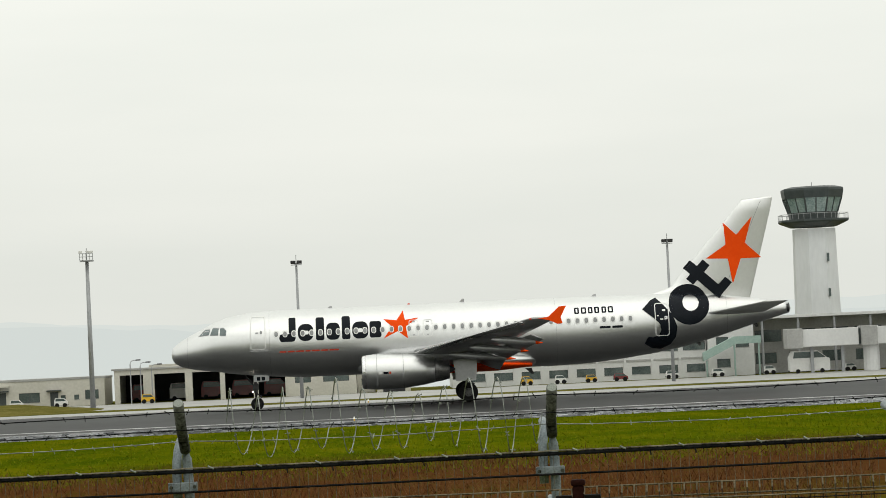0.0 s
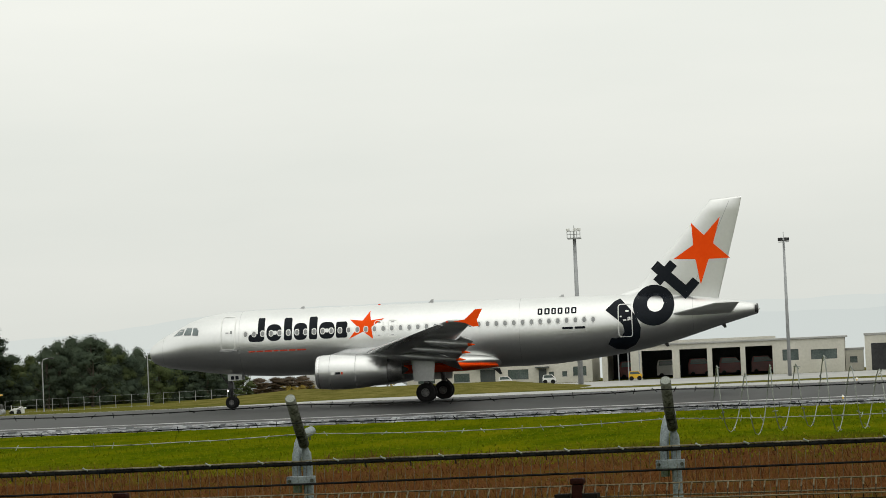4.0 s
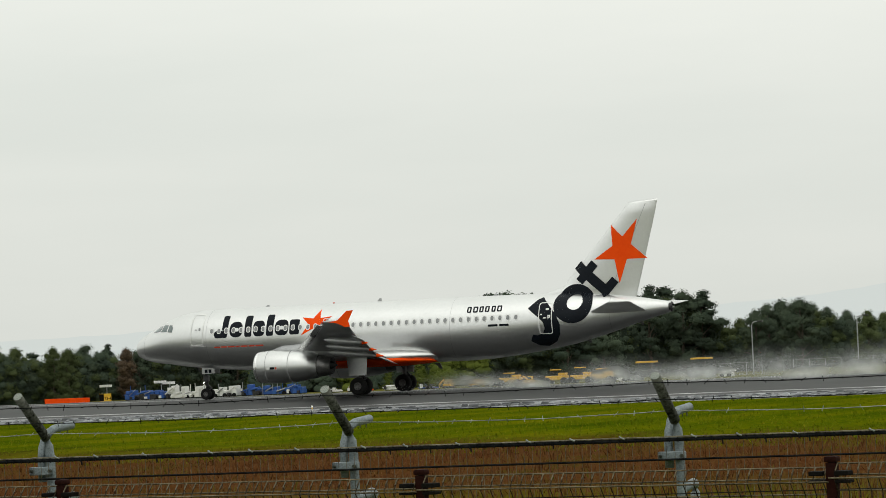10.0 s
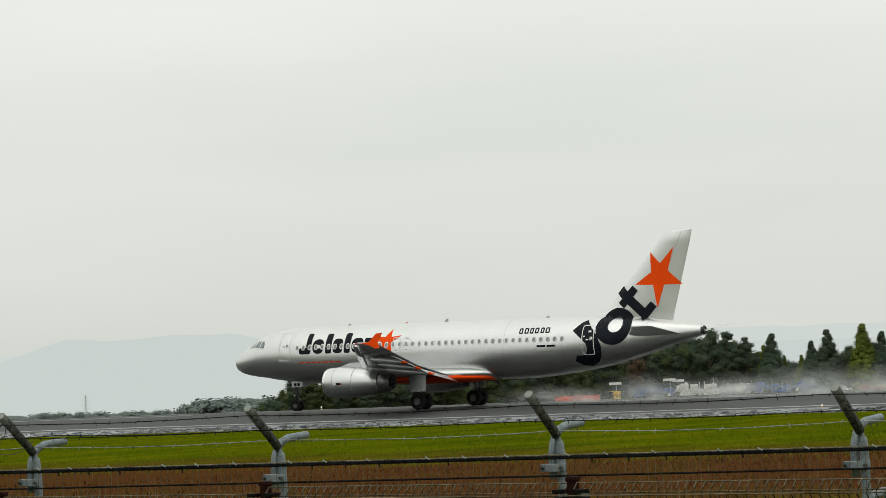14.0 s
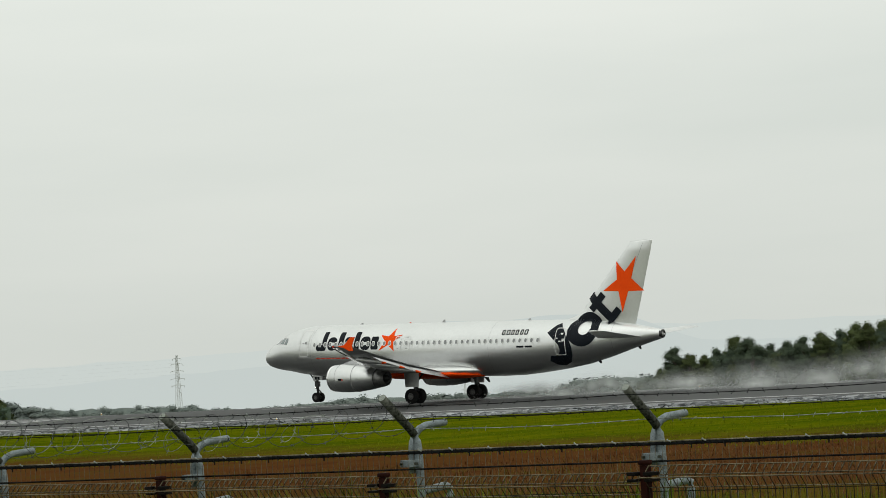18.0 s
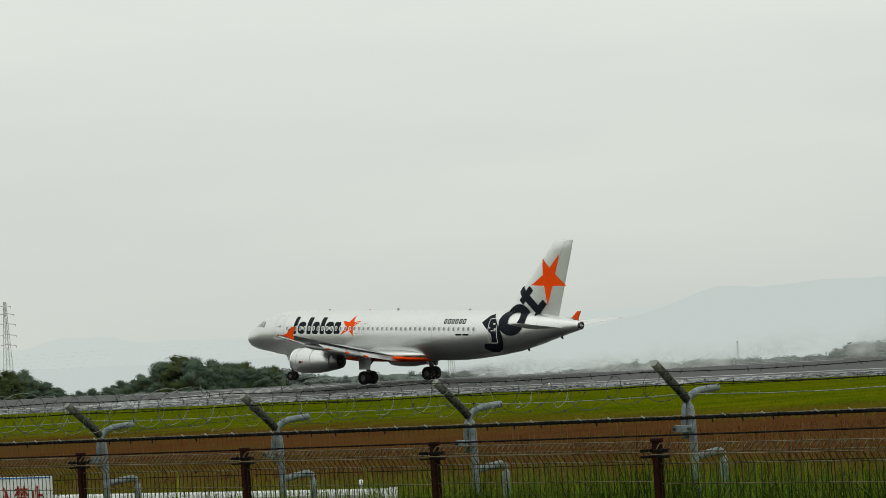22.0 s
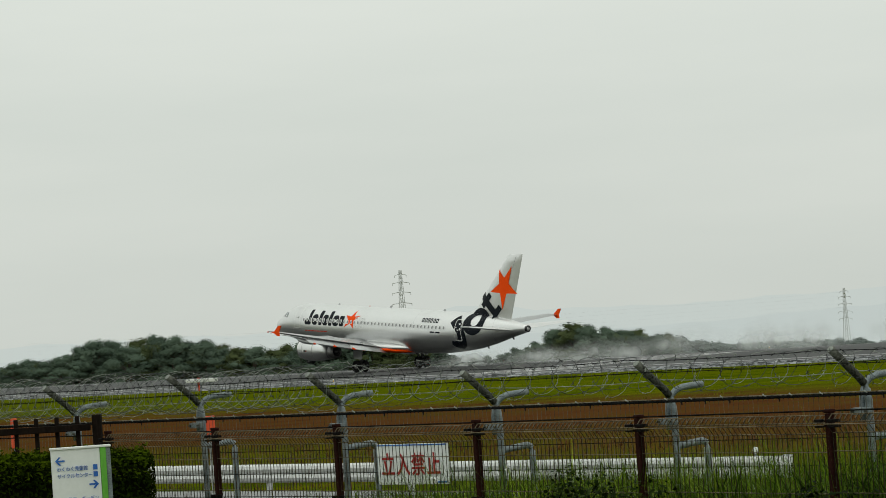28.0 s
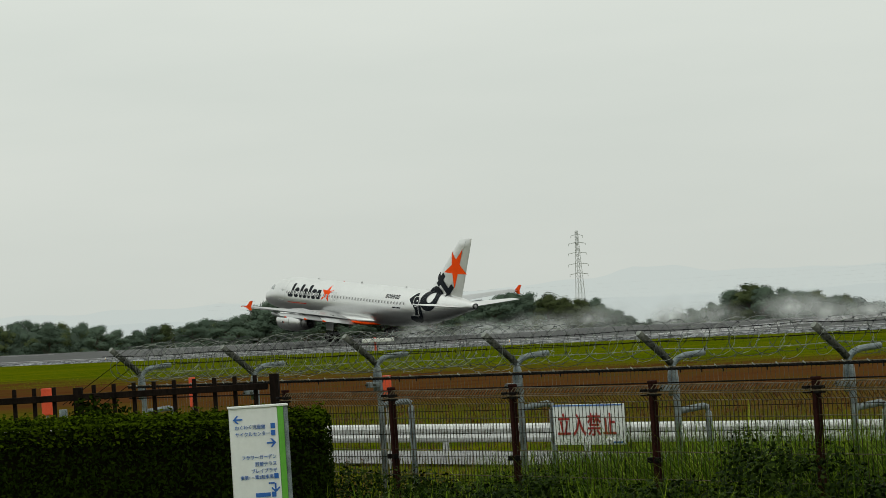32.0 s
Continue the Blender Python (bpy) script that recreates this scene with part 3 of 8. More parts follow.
def wing_shape(stations, side, sides=16):
    """Sections (lateral, leading edge, chord, height, thickness, twist) joined into a wing."""
    rings = []
    for y, le, chord, z, th, twist in stations:
        ringp = []
        for j in range(sides):
            a = 2 * math.pi * j / sides
            u = 0.5 - 0.5 * math.cos(a)
            h = section(u) * th / 2 * (1 if a <= math.pi else -0.75)
            ringp.append((le + chord * u, side * y, z + h - twist * u * chord))
        rings.append(ringp)
    return loft(rings)


NOZZLE = material("heat_stained_nozzle", (0.10, 0.10, 0.10), (0.26, 0.255, 0.25), rough=0.35, metal=0.8, scale=3)


TAIL_WHITE = material("pale_tailplane_paint", (0.68, 0.685, 0.68), (0.76, 0.765, 0.76), rough=0.45, scale=0.8, spec=0.2, metal=0.3)


def build_surfaces():
    for s in (-1, 1):
        pp("wing", wing_shape([(0.6, 11.9, 7.2, 2.45, 0.95, 0.05), (1.98, 12.3, 6.5, 2.62, 0.85, 0.05), (5.75, 14.46, 4.65, 3.12, 0.55, 0.04), (6.6, 14.95, 4.3, 3.22, 0.5, 0.04), (12, 18.05, 2.85, 3.95, 0.32, 0.03), (17.0, 20.92, 1.5, 4.66, 0.16, 0.02)], s), WING_GREY, "grey swept wing with flaps extended", True)
        # slat along the leading edge, drooped
        pp("slat", wing_shape([(3.0, 12.62, 0.62, 2.62, 0.16, 0.25), (5.2, 13.86, 0.55, 2.93, 0.15, 0.25)], s), BARE_METAL, "bare metal slat", True)
        pp("slat", wing_shape([(6.5, 14.6, 0.55, 3.1, 0.15, 0.25), (16.4, 20.32, 0.35, 4.5, 0.08, 0.25)], s), BARE_METAL, "bare metal slat", True)
        pp("flap", wing_shape([(2.1, 18.45, 1.25, 2.3, 0.2, 0.4), (6.4, 18.85, 1.1, 2.88, 0.18, 0.4)], s), WING_GREY, "extended inboard flap", True)
        pp("flap", wing_shape([(6.6, 18.95, 1.1, 2.92, 0.18, 0.4), (13.0, 21.1, 0.75, 3.78, 0.12, 0.4)], s), WING_GREY, "extended outboard flap", True)
        for y in (6.5, 9.3, 12.2):
            x0, z0 = lerp([(5.75, 16.3), (12.2, 18.9)], y), lerp([(1.98, 2.5), (17, 4.5)], y) - 0.25
            k = lerp([(6.5, 1.0), (12.2, 0.75)], y)
            fair = pp("flap_track_fairing", loft([[(x0 + u * 3.9 * k, s * y + r * math.cos(2 * math.pi * j / 12), z0 - u * 0.42 * k + r * 1.25 * math.sin(2 * math.pi * j / 12)) for j in range(12)] for u, r in ((0, 0.02), (0.1, 0.13), (0.3, 0.19), (0.6, 0.17), (0.85, 0.09), (0.93, 0.055))]), WING_GREY, "canoe-shaped flap fairing", True)
            part("fairing_tip", loft([[(x0 + u * 3.9 * k, s * y + r * math.cos(2 * math.pi * j / 10), z0 - u * 0.42 * k + r * 1.25 * math.sin(2 * math.pi * j / 10)) for j in range(10)] for u, r in ((0.86, 0.092), (0.93, 0.06), (1.0, 0.012))]), ORANGE, fair, "orange tip", True)
        # wingtip fence: an arrow-shaped plate above and below the tip
        pp("wingtip_fence", loft([[(x, s * (17.02 + d), z) for x, z in ((21.35, 4.63), (21.95, 4.72), (22.55, 5.25), (22.95, 5.28), (22.62, 4.66), (22.72, 4.32), (22.42, 4.3), (21.95, 4.53))] for d in (0.0, 0.09)]), ORANGE, "orange arrow-shaped wingtip fence")
        pp("tailplane", wing_shape([(0.4, 31.9, 4.0, 4.55, 0.36, 0.0), (0.9, 32.25, 3.7, 4.6, 0.34, 0.0), (6.2, 35.2, 1.45, 5.12, 0.12, 0.0)], s), TAIL_WHITE, "pale swept tailplane", True)
        # engine on its pylon
        y = 5.75 * s
        nac = pp("engine_nacelle", lathe_x([(12.6, 0.78), (11.75, 0.80), (11.56, 0.84), (11.5, 0.9), (11.56, 0.955), (11.8, 1.0), (12.4, 1.045), (13.2, 1.055), (14.2, 1.0), (15.1, 0.88), (15.75, 0.76), (15.76, 0.7)], 36, y, 2.03), SILVER, "silver engine nacelle", True)
        part("inlet_lip", lathe_x([(11.74, 0.803), (11.55, 0.838), (11.485, 0.9), (11.55, 0.962), (11.74, 0.998)], 36, y, 2.03), BARE_METAL, nac, "bare metal inlet lip", True)
        part("fan", lathe_x([(12.25, 0.05), (12.3, 0.3), (12.62, 0.79)], 36, y, 2.03), DARK_METAL, nac, "dark fan face")
        part("exhaust_nozzle", lathe_x([(15.6, 0.74), (16.2, 0.66), (16.62, 0.55), (16.62, 0.48), (16.0, 0.45)], 30, y, 2.0), NOZZLE, nac, "worn metal exhaust nozzle", True)
        part("exhaust_plug", lathe_x([(16.0, 0.4), (16.6, 0.25), (16.95, 0.05)], 20, y, 2.0), DARK_METAL, nac, "dark plug", True)
        for x, r in ((12.35, 1.046), (13.9, 1.03)):
            part("cowl_seam", lathe_x([(x, r - 0.01), (x, r + 0.006), (x + 0.03, r + 0.006), (x + 0.03, r - 0.01)], 36, y, 2.03), SEAM, nac)
        for a, w, mat in ((0.0, 0.16, WHITE_LINE), (0.24, 0.3, LIVERY_DARK), (0.58, 0.1, LIVERY_RED)):
            part("cowl_placard", loft([[(12.5 + a, y + s * 1.04, 1.88), (12.5 + a + w, y + s * 1.04, 1.88), (12.5 + a + w, y + s * 1.045, 2.02), (12.5 + a, y + s * 1.045, 2.02)], [(12.5 + a, y + s * 1.062, 1.88), (12.5 + a + w, y + s * 1.062, 1.88), (12.5 + a + w, y + s * 1.062, 2.02), (12.5 + a, y + s * 1.062, 2.02)]]), mat, nac)
        pp("engine_pylon", loft([[(x, y + 0.22 * k * c, z + h * q) for c, q in ((-1, 0), (1, 0), (0.8, 1), (-0.8, 1))] for x, z, h, k in ((12.3, 2.95, 0.1, 0.4), (13.3, 2.85, 0.5, 1), (15.0, 2.7, 0.75, 1), (17.0, 2.5, 0.8, 0.9), (18.4, 2.7, 0.4, 0.3))]), WING_GREY, "engine pylon", True)
    # fin
    rings = []
    for z in (5.2, 5.4, 5.55, 5.7, 5.82, 5.95, 6.1, 6.3, 6.8, 7.4, 8.0, 8.7, 9.4, 10.0, 10.7, 11.3, 11.42):
        a, c = lerp(FIN_LE, z), lerp(FIN_TE, z)
        th = fin_half(max(z, 5.4)) * (0.5 if z > 11.4 else 1)
        rr = []
        for j in range(48):
            t = 2 * math.pi * j / 48
            u = 0.5 - 0.5 * math.cos(t)
            rr.append((a + (c - a) * u, (1 if t <= math.pi else -1) * section(u) * th, z + (0.14 * u if z > 11 else 0.0)))
        rings.append(rr)
    pp("fin", loft(rings), SILVER, "silver fin", True)
    decal("rudder_seam", [[(33.55, 6.0), (33.58, 6.0), (36.05, 11.3), (36.02, 11.3)]], SEAM, "", 0.013, 0.02)
    # belly fairing, with its orange keel
    def belly(x, low, wide, k0, k1):
        return [(x, wide * math.cos(a), 2.35 + (2.35 - low) * math.sin(a)) for a in [radians(k0 + (k1 - k0) * j / 23) for j in range(24)]]
    pp("belly_fairing", loft([belly(x, lo, w, 0, 345) for x, lo, w in ((11.2, 1.98, 1.2), (12, 1.86, 1.9), (13.2, 1.78, 2.18), (17, 1.73, 2.28), (19.4, 1.75, 2.24), (20.6, 1.82, 2.05), (21.5, 1.9, 1.6), (22.1, 1.98, 1.0))]), SILVER, "silver belly fairing", True)
    pp("belly_keel", loft([[(x, w * math.cos(radians(a)), z + h * math.sin(radians(a))) for a in range(180, 541, 18)] for x, z, h, w in ((12.6, 2.06, 0.26, 1.7), (14, 2.16, 0.46, 2.2), (17.5, 2.2, 0.5, 2.3), (19.6, 2.14, 0.42, 2.27), (20.8, 2.08, 0.27, 1.95), (21.7, 2.02, 0.12, 1.3))]), ORANGE, "orange painted keel of the belly fairing", True)
    for x in (31.7, 35.2):
        b = lerp(BOTTOM, x)
        pp("drain_mast", loft([[(x, 0.02, b + 0.08), (x + 0.3, 0.02, b + 0.1), (x + 0.3, -0.02, b + 0.1), (x, -0.02, b + 0.08)], [(x + 0.22, 0.01, b - 0.16), (x + 0.36, 0.01, b - 0.14), (x + 0.36, -0.01, b - 0.14), (x + 0.22, -0.01, b - 0.16)]]), DARK_METAL)
    pp("drain_mast", loft([[(21.3, 0.04, 1.8), (21.7, 0.04, 1.8), (21.7, -0.04, 1.8), (21.3, -0.04, 1.8)], [(21.7, 0.01, 1.42), (21.85, 0.01, 1.42), (21.85, -0.01, 1.42), (21.7, -0.01, 1.42)]]), DARK_METAL)


WHEELS = []


def build_wheel(name, x, y, r, wide):
    """A wheel that turns: rim at its own centre, tyre and hub under it."""
    rim = part(name, loft([[(rr * math.cos(2 * math.pi * j / 24), yy, rr * math.sin(2 * math.pi * j / 24)) for j in range(24)] for yy, rr in ((-wide * 0.36, r * 0.12), (-wide * 0.34, r * 0.38), (-wide * 0.42, r * 0.44), (wide * 0.42, r * 0.44), (wide * 0.34, r * 0.38), (wide * 0.36, r * 0.12))]), WHEEL_GREY, airliner, "turning grey wheel", True, m=Matrix.Translation(Vector((x, y, r)) - AXLE))
    part("tyre", loft([[(rr * math.cos(2 * math.pi * j / 28), yy, rr * math.sin(2 * math.pi * j / 28)) for j in range(28)] for yy, rr in ((-wide * 0.3, r * 0.42), (-wide * 0.48, r * 0.54), (-wide * 0.5, r * 0.8), (-wide * 0.4, r * 0.96), (-wide * 0.15, r), (wide * 0.15, r), (wide * 0.4, r * 0.96), (wide * 0.5, r * 0.8), (wide * 0.48, r * 0.54), (wide * 0.3, r * 0.42))], False), RUBBER, rim, "wet black tyre", True)
    for k in range(6):
        a = 2 * math.pi * k / 6
        part("bolt", box(r * 0.3 * math.cos(a) - 0.03, r * 0.3 * math.cos(a) + 0.03, -wide * 0.44, wide * 0.44, r * 0.3 * math.sin(a) - 0.03, r * 0.3 * math.sin(a) + 0.03), DARK_METAL, rim)
    WHEELS.append((rim, Vector((x, y, r)) - AXLE, r))


def build_gear():
    for s in (-1, 1):
        build_wheel("nose_wheel", 5.05, 0.26 * s, 0.38, 0.24)
        for o in (-0.46, 0.46):
            build_wheel("main_wheel", 17.71, 3.79 * s + o, 0.57, 0.4)
        leg = pp("main_leg", tube([(17.71, 3.79 * s, 0.57), (17.68, 3.75 * s, 1.4), (17.6, 3.6 * s, 2.7)], 0.13, 12, 0.17), WHEEL_GREY, "main landing gear leg", True)
        part("axle", tube([(17.71, 3.79 * s - 0.5, 0.57), (17.71, 3.79 * s + 0.5, 0.57)], 0.09, 10), DARK_METAL, leg)
        part("side_stay", tube([(17.66, 3.7 * s, 1.5), (17.5, 2.3 * s, 2.4)], 0.07, 8), DARK_METAL, leg)
        part("torque_link", prism([(17.8, 0.75), (18.12, 1.05), (17.8, 1.35), (17.78, 1.25), (18.0, 1.05), (17.78, 0.85)], 3.79 * s - 0.05, 3.79 * s + 0.05), DARK_METAL, leg)
        pp("gear_door", prism([(17.0, 1.25), (18.2, 1.25), (18.35, 2.9), (16.85, 2.9)], 4.02 * s, 4.09 * s), WING_GREY, "flat grey gear leg door")
    leg = pp("nose_leg", tube([(5.05, 0, 0.38), (5.0, 0, 1.2), (4.93, 0, 2.5)], 0.09, 12, 0.13), DARK_METAL, "nose landing gear leg", True)
    part("axle", tube([(5.05, -0.3, 0.38), (5.05, 0.3, 0.38)], 0.06, 8), DARK_METAL, leg)
    part("steering_box", box(4.83, 5.17, -0.15, 0.15, 1.22, 1.62, 0.03), DARK_METAL, leg)
    part("drag_stay", tube([(5.02, 0, 1.3), (4.2, 0, 2.35)], 0.05, 8), DARK_METAL, leg)
    part("torque_link", prism([(5.12, 0.55), (5.38, 0.78), (5.12, 1.0), (5.1, 0.92), (5.3, 0.78), (5.1, 0.62)], -0.05, 0.05), DARK_METAL, leg)
    for s in (-1, 1):
        door = pp("nose_gear_door", prism([(4.9, 1.7), (5.8, 1.74), (5.8, 2.1), (4.9, 2.14)], 0.4 * s, 0.43 * s), WING_GREY, "grey nose gear door")
        for a in (0, 0.28):
            part("door_mark", box(5.1 + a, 5.3 + a, 0.445 * s - 0.006, 0.445 * s + 0.006, 1.78, 2.0), LIVERY_DARK, door, "dark bar of writing")
    lamp_glow = material("taxi_light_glow", (0.9, 0.85, 0.7), (1.0, 0.9, 0.7), rough=0.3, glow=30.0)
    for x, z, r in ((4.93, 1.12, 0.09), (4.93, 1.42, 0.07)):
        part("taxi_light", lathe_x([(x - 0.1, r), (x + 0.02, r * 0.8), (x + 0.08, r * 0.4)], 12, 0, z), DARK_METAL, leg, "taxi light")
    part("landing_lamp", lathe_x([(4.76, 0.01), (4.78, 0.035), (4.81, 0.05), (4.86, 0.05)], 12, 0, 1.12), lamp_glow, leg, "lit lamp")


build_body()
build_surfaces()
build_gear()
for x, y, z, mat in ((37.52, 0, 4.72, WHITE_LINE), (20.95, -17.06, 4.62, LIVERY_RED)):
    pp("position_light", box(x - 0.06, x + 0.06, y - 0.05, y + 0.05, z - 0.05, z + 0.05, 0.02), mat)


# ---- airfield fence of galvanised posts, mesh and barbed wire ----
FENCE_X0, FENCE_Y0, FENCE_TURN, FENCE_TIP = -1.156, 16.605, 0.0313, 3.14


def fence_at(i):
    return Vector((FENCE_X0 + 2.0 * i * math.cos(FENCE_TURN), FENCE_Y0 + 2.0 * i * math.sin(FENCE_TURN), 0))


def build_grey_fence():
    fence = thing("airfield_fence", "weathered galvanised airfield fence with mesh panels and barbed wire", "fence")
    shift = {-13: (-0.03, 0.03), -11: (0, 0.04), -10: (0.03, -0.01), -9: (0.03, -0.06), -8: (0.03, -0.06), -7: (0, -0.03), -6: (-0.01, 0.02), -5: (-0.04, 0.01), -4: (0, 0.03), -1: (-0.05, 0), 0: (0.01, 0.01), 1: (0.04, 0)}
    first = None
    for i in range(-13, 4):
        o, dz = shift.get(i, (0, 0))
        q = fence_at(i) + Vector((o, 0, 0))
        m = Matrix.Translation((q.x, q.y + 0.12, dz)) @ Matrix.Rotation(FENCE_TURN, 4, "Z")
        if first is None:
            post = part("post", tube([(0.028, 0.24, 0.9), (0.028, 0.24, 2.6), (0.026, 0.24, 2.74), (0.022, 0.232, 2.82), (0.016, 0.205, 2.875)], 0.028, 12), GALV, fence, "galvanised fence post", True)
            arm = part("outer_arm", tube([(0.017, 0.21, 2.868), (0.012, 0.17, 2.913), (0.006, 0.1, 2.97), (0, -0.11, 3.135)], 0.0295, 12), WEATHERED, post, "mossy weathered slanting arm", True)
            part("arm_end", tube([(0, -0.108, 3.1335), (0, -0.1115, 3.1362)], 0.027, 10), WIRE_LIGHT, arm, "pale cut end of the arm")
            part("inner_arm", tube([(-0.036, 0.245, 2.6), (-0.037, 0.245, 2.74), (-0.034, 0.255, 2.81), (-0.026, 0.28, 2.868), (-0.016, 0.32, 2.903), (-0.01, 0.38, 2.922), (0, 0.6, 2.935)], 0.026, 12), GALV, post, "galvanised inner arm on its own pipe", True)
            clamp = part("clamp", box(-0.085, 0.075, 0.165, 0.21, 2.645, 2.695, 0.005), GALV, post, "bolted clamp plate")
            for x in (-0.068, 0.06):
                part("clamp_bolt", tube([(x, 0.145, 2.67), (x, 0.166, 2.67)], 0.011, 6), WEATHERED, clamp)
            for y in (0.44, 0.54):
                part("wire_peg", tube([(0, y, 2.915), (0, y, 2.885)], 0.004, 5), WEATHERED, post)
            part("stay", tube([(0.028, 0.26, 2.475), (0.02, 0.54, 2.495), (0.015, 0.585, 2.48), (0.012, 0.6, 2.435), (0.01, 0.61, 0.9)], 0.028, 10), GALV, post, "bent back stay", True)
            post.matrix_basis = m
            first = post
        else:
            copy_thing(first, m)
    # mesh panels, one between each pair of posts
    bm = bmesh.new()
    rnd = random.Random(5)
    for k in range(41):
        x = k * 0.05
        add_tube(bm, [(x, 0.19, 1.0), (x, 0.19, 2.77)], 0.0017, 4, cap=False)
    panel = part("mesh_panel", bm, WIRE_TAN, fence, "thin weathered wire mesh panel")
    for z, r in ((2.655, 0.0062), (2.46, 0.003), (2.26, 0.003), (2.06, 0.003), (1.86, 0.003), (1.66, 0.003), (1.46, 0.003), (1.26, 0.003)):
        part("line_wire", tube([(0, 0.185, z), (2.0, 0.185, z)], r, 5), WIRE_DARK, panel, "dark line wire")
    bm = bmesh.new()
    add_tube(bm, [(0, 0.18, 2.768), (2.0, 0.18, 2.768)], 0.0105, 8)
    for k in range(40):
        x = 0.025 + k * 0.05
        add_tube(bm, [(x, 0.166, 2.782), (x + 0.003, 0.166, 2.754)], 0.0035, 4)
        if rnd.random() < 0.12:
            add_tube(bm, [(x + 0.01, 0.17, 2.76), (x + 0.012, 0.168, 2.735)], 0.005, 4)
    rail = part("top_rail", bm, WIRE_DARK, panel, "dark top rail")
    bm = bmesh.new()
    add_tube(bm, [(0.25 * k, 0.176, 2.784 + rnd.uniform(-0.002, 0.002)) for k in range(9)], 0.0048, 6)
    part("cap_wire", bm, RAIL_TAN, rail, "tan weathered wire on the rail")
    for k in range(6):
        x = 0.12 + k * 0.33 + rnd.uniform(-0.1, 0.1)
        part("tie_wire", tube([(x, 0.168, 2.794), (x + 0.012, 0.164, 2.786), (x + 0.03, 0.168, 2.778)], 0.0055, 5), WIRE_LIGHT, rail, "bright tie wire")
    m0 = lambda i: Matrix.Translation(fence_at(i)) @ Matrix.Rotation(FENCE_TURN, 4, "Z")
    panel.matrix_basis = m0(-13)
    for i in range(-12, 3):
        copy_thing(panel, m0(i))
    # barbed strands, sagging a little between the posts
    def strand(name, y, z, sag, mat, i0=-13, i1=3, seed=0):
        r2 = random.Random(seed)
        bm = bmesh.new()
        pts = []
        for i in range(i0, i1):
            a, b = fence_at(i), fence_at(i + 1)
            for k in range(8):
                t = k / 8
                q = a.lerp(b, t)
                pts.append((q.x, q.y + y, z - sag * 4 * t * (1 - t) + r2.uniform(-0.002, 0.002)))
        add_tube(bm, pts, 0.0028, 4, cap=False)
        L = (i1 - i0) * 2.0
        for k in range(int(L / 0.11)):
            t = k * 0.11 / 2.0
            i, f = int(t), t - int(t)
            q = fence_at(i0 + t)
            zz = z - sag * 4 * f * (1 - f)
            d = Vector((r2.uniform(-1, 1), r2.uniform(-1, 1), r2.uniform(-1, 1))).normalized() * 0.018
            add_tube(bm, [q + Vector((0, y, zz)) - d, q + Vector((0, y, zz)) + d], 0.0025, 3, cap=False)
        part(name, bm, mat, fence, "barbed strand")
    strand("barbed_strand", -0.10, 3.10, 0.015, WIRE_DARK, seed=1)
    strand("barbed_strand", 0.02, 3.0, 0.01, WIRE_DARK, seed=2)
    strand("barbed_strand", 0.3, 2.93, 0.02, WIRE_LIGHT, seed=3)
    strand("barbed_strand", 0.62, 3.0, 0.02, WIRE_DARK, -13, -5, seed=4)
    # coiled wire laid between the arms: two springs wound against each other, drawn out at one end
    def coil(i0, i1, turns, mat, seed, hand, drawn, wobble):
        r2 = random.Random(seed)
        bm = bmesh.new()
        n = turns * 16
        pts, barbs = [], []
        for k in range(n + 1):
            t = k / n
            a = hand * 2 * math.pi * turns * t
            loose = 0.0
            if drawn:
                loose = max(0.0, t - 0.62) / 0.38
                t = t * 0.7 if t < 0.62 else 0.434 + 0.566 * (0.8 * loose + 0.2 * loose ** 2)
            q = fence_at(i0 + (i1 - i0) * t)
            u = k / 16.0
            n1, n2, n3 = (noise.noise(Vector((u * 0.55, seed * 3.1, c))) for c in (0.0, 7.0, 13.0))
            sag = 0.5 + 0.5 * math.sin(t * 41 + seed)
            rr = 0.18 * (1 + 0.35 * n1) * (1 - 0.45 * loose)
            p = Vector((q.x + wobble * (math.sin(a + 0.6) + 1.6 * n2 + loose * 2.0 * n3), q.y + 0.2 + rr * 1.25 * math.cos(a), 3.03 + rr * math.sin(a) - 0.03 * sag - 0.05 * loose + 0.05 * n3))
            pts.append(p)
            if k % 4 == 1:
                barbs.append(p)
        add_tube(bm, pts, 0.0022 if drawn else 0.003, 4, cap=False)
        for p in barbs:
            for _ in range(2):
                d = Vector((r2.uniform(-1, 1), r2.uniform(-1, 1), r2.uniform(-1, 1))).normalized() * r2.uniform(0.012, 0.022)
                add_tube(bm, [p - d, p + d], 0.0028, 3, cap=False)
        part("barbed_coil", bm, mat, fence, "springy coil of barbed wire")
    coil(-13.0, -6.0, 80, WIRE_MID, 1, 1, True, 0.05)
    coil(-13.05, -6.35, 66, WIRE_LIGHT, 2, -1, True, 0.06)
    coil(0.12, 1.0, 12, WIRE_LIGHT, 3, 1, False, 0.01)


build_grey_fence()

# ---- low brown fence of folded mesh panels ----
BROWN_X0, BROWN_Y0, BROWN_TURN = -5.214, 13.044, -0.1203


def brown_at(i):
    return Vector((BROWN_X0 + 2.0 * i * math.cos(BROWN_TURN), BROWN_Y0 + 2.0 * i * math.sin(BROWN_TURN), 0.0081 * i + 0.022 + {-3: -0.02, -2: 0.008, 1: 0.008}.get(i, 0.0)))


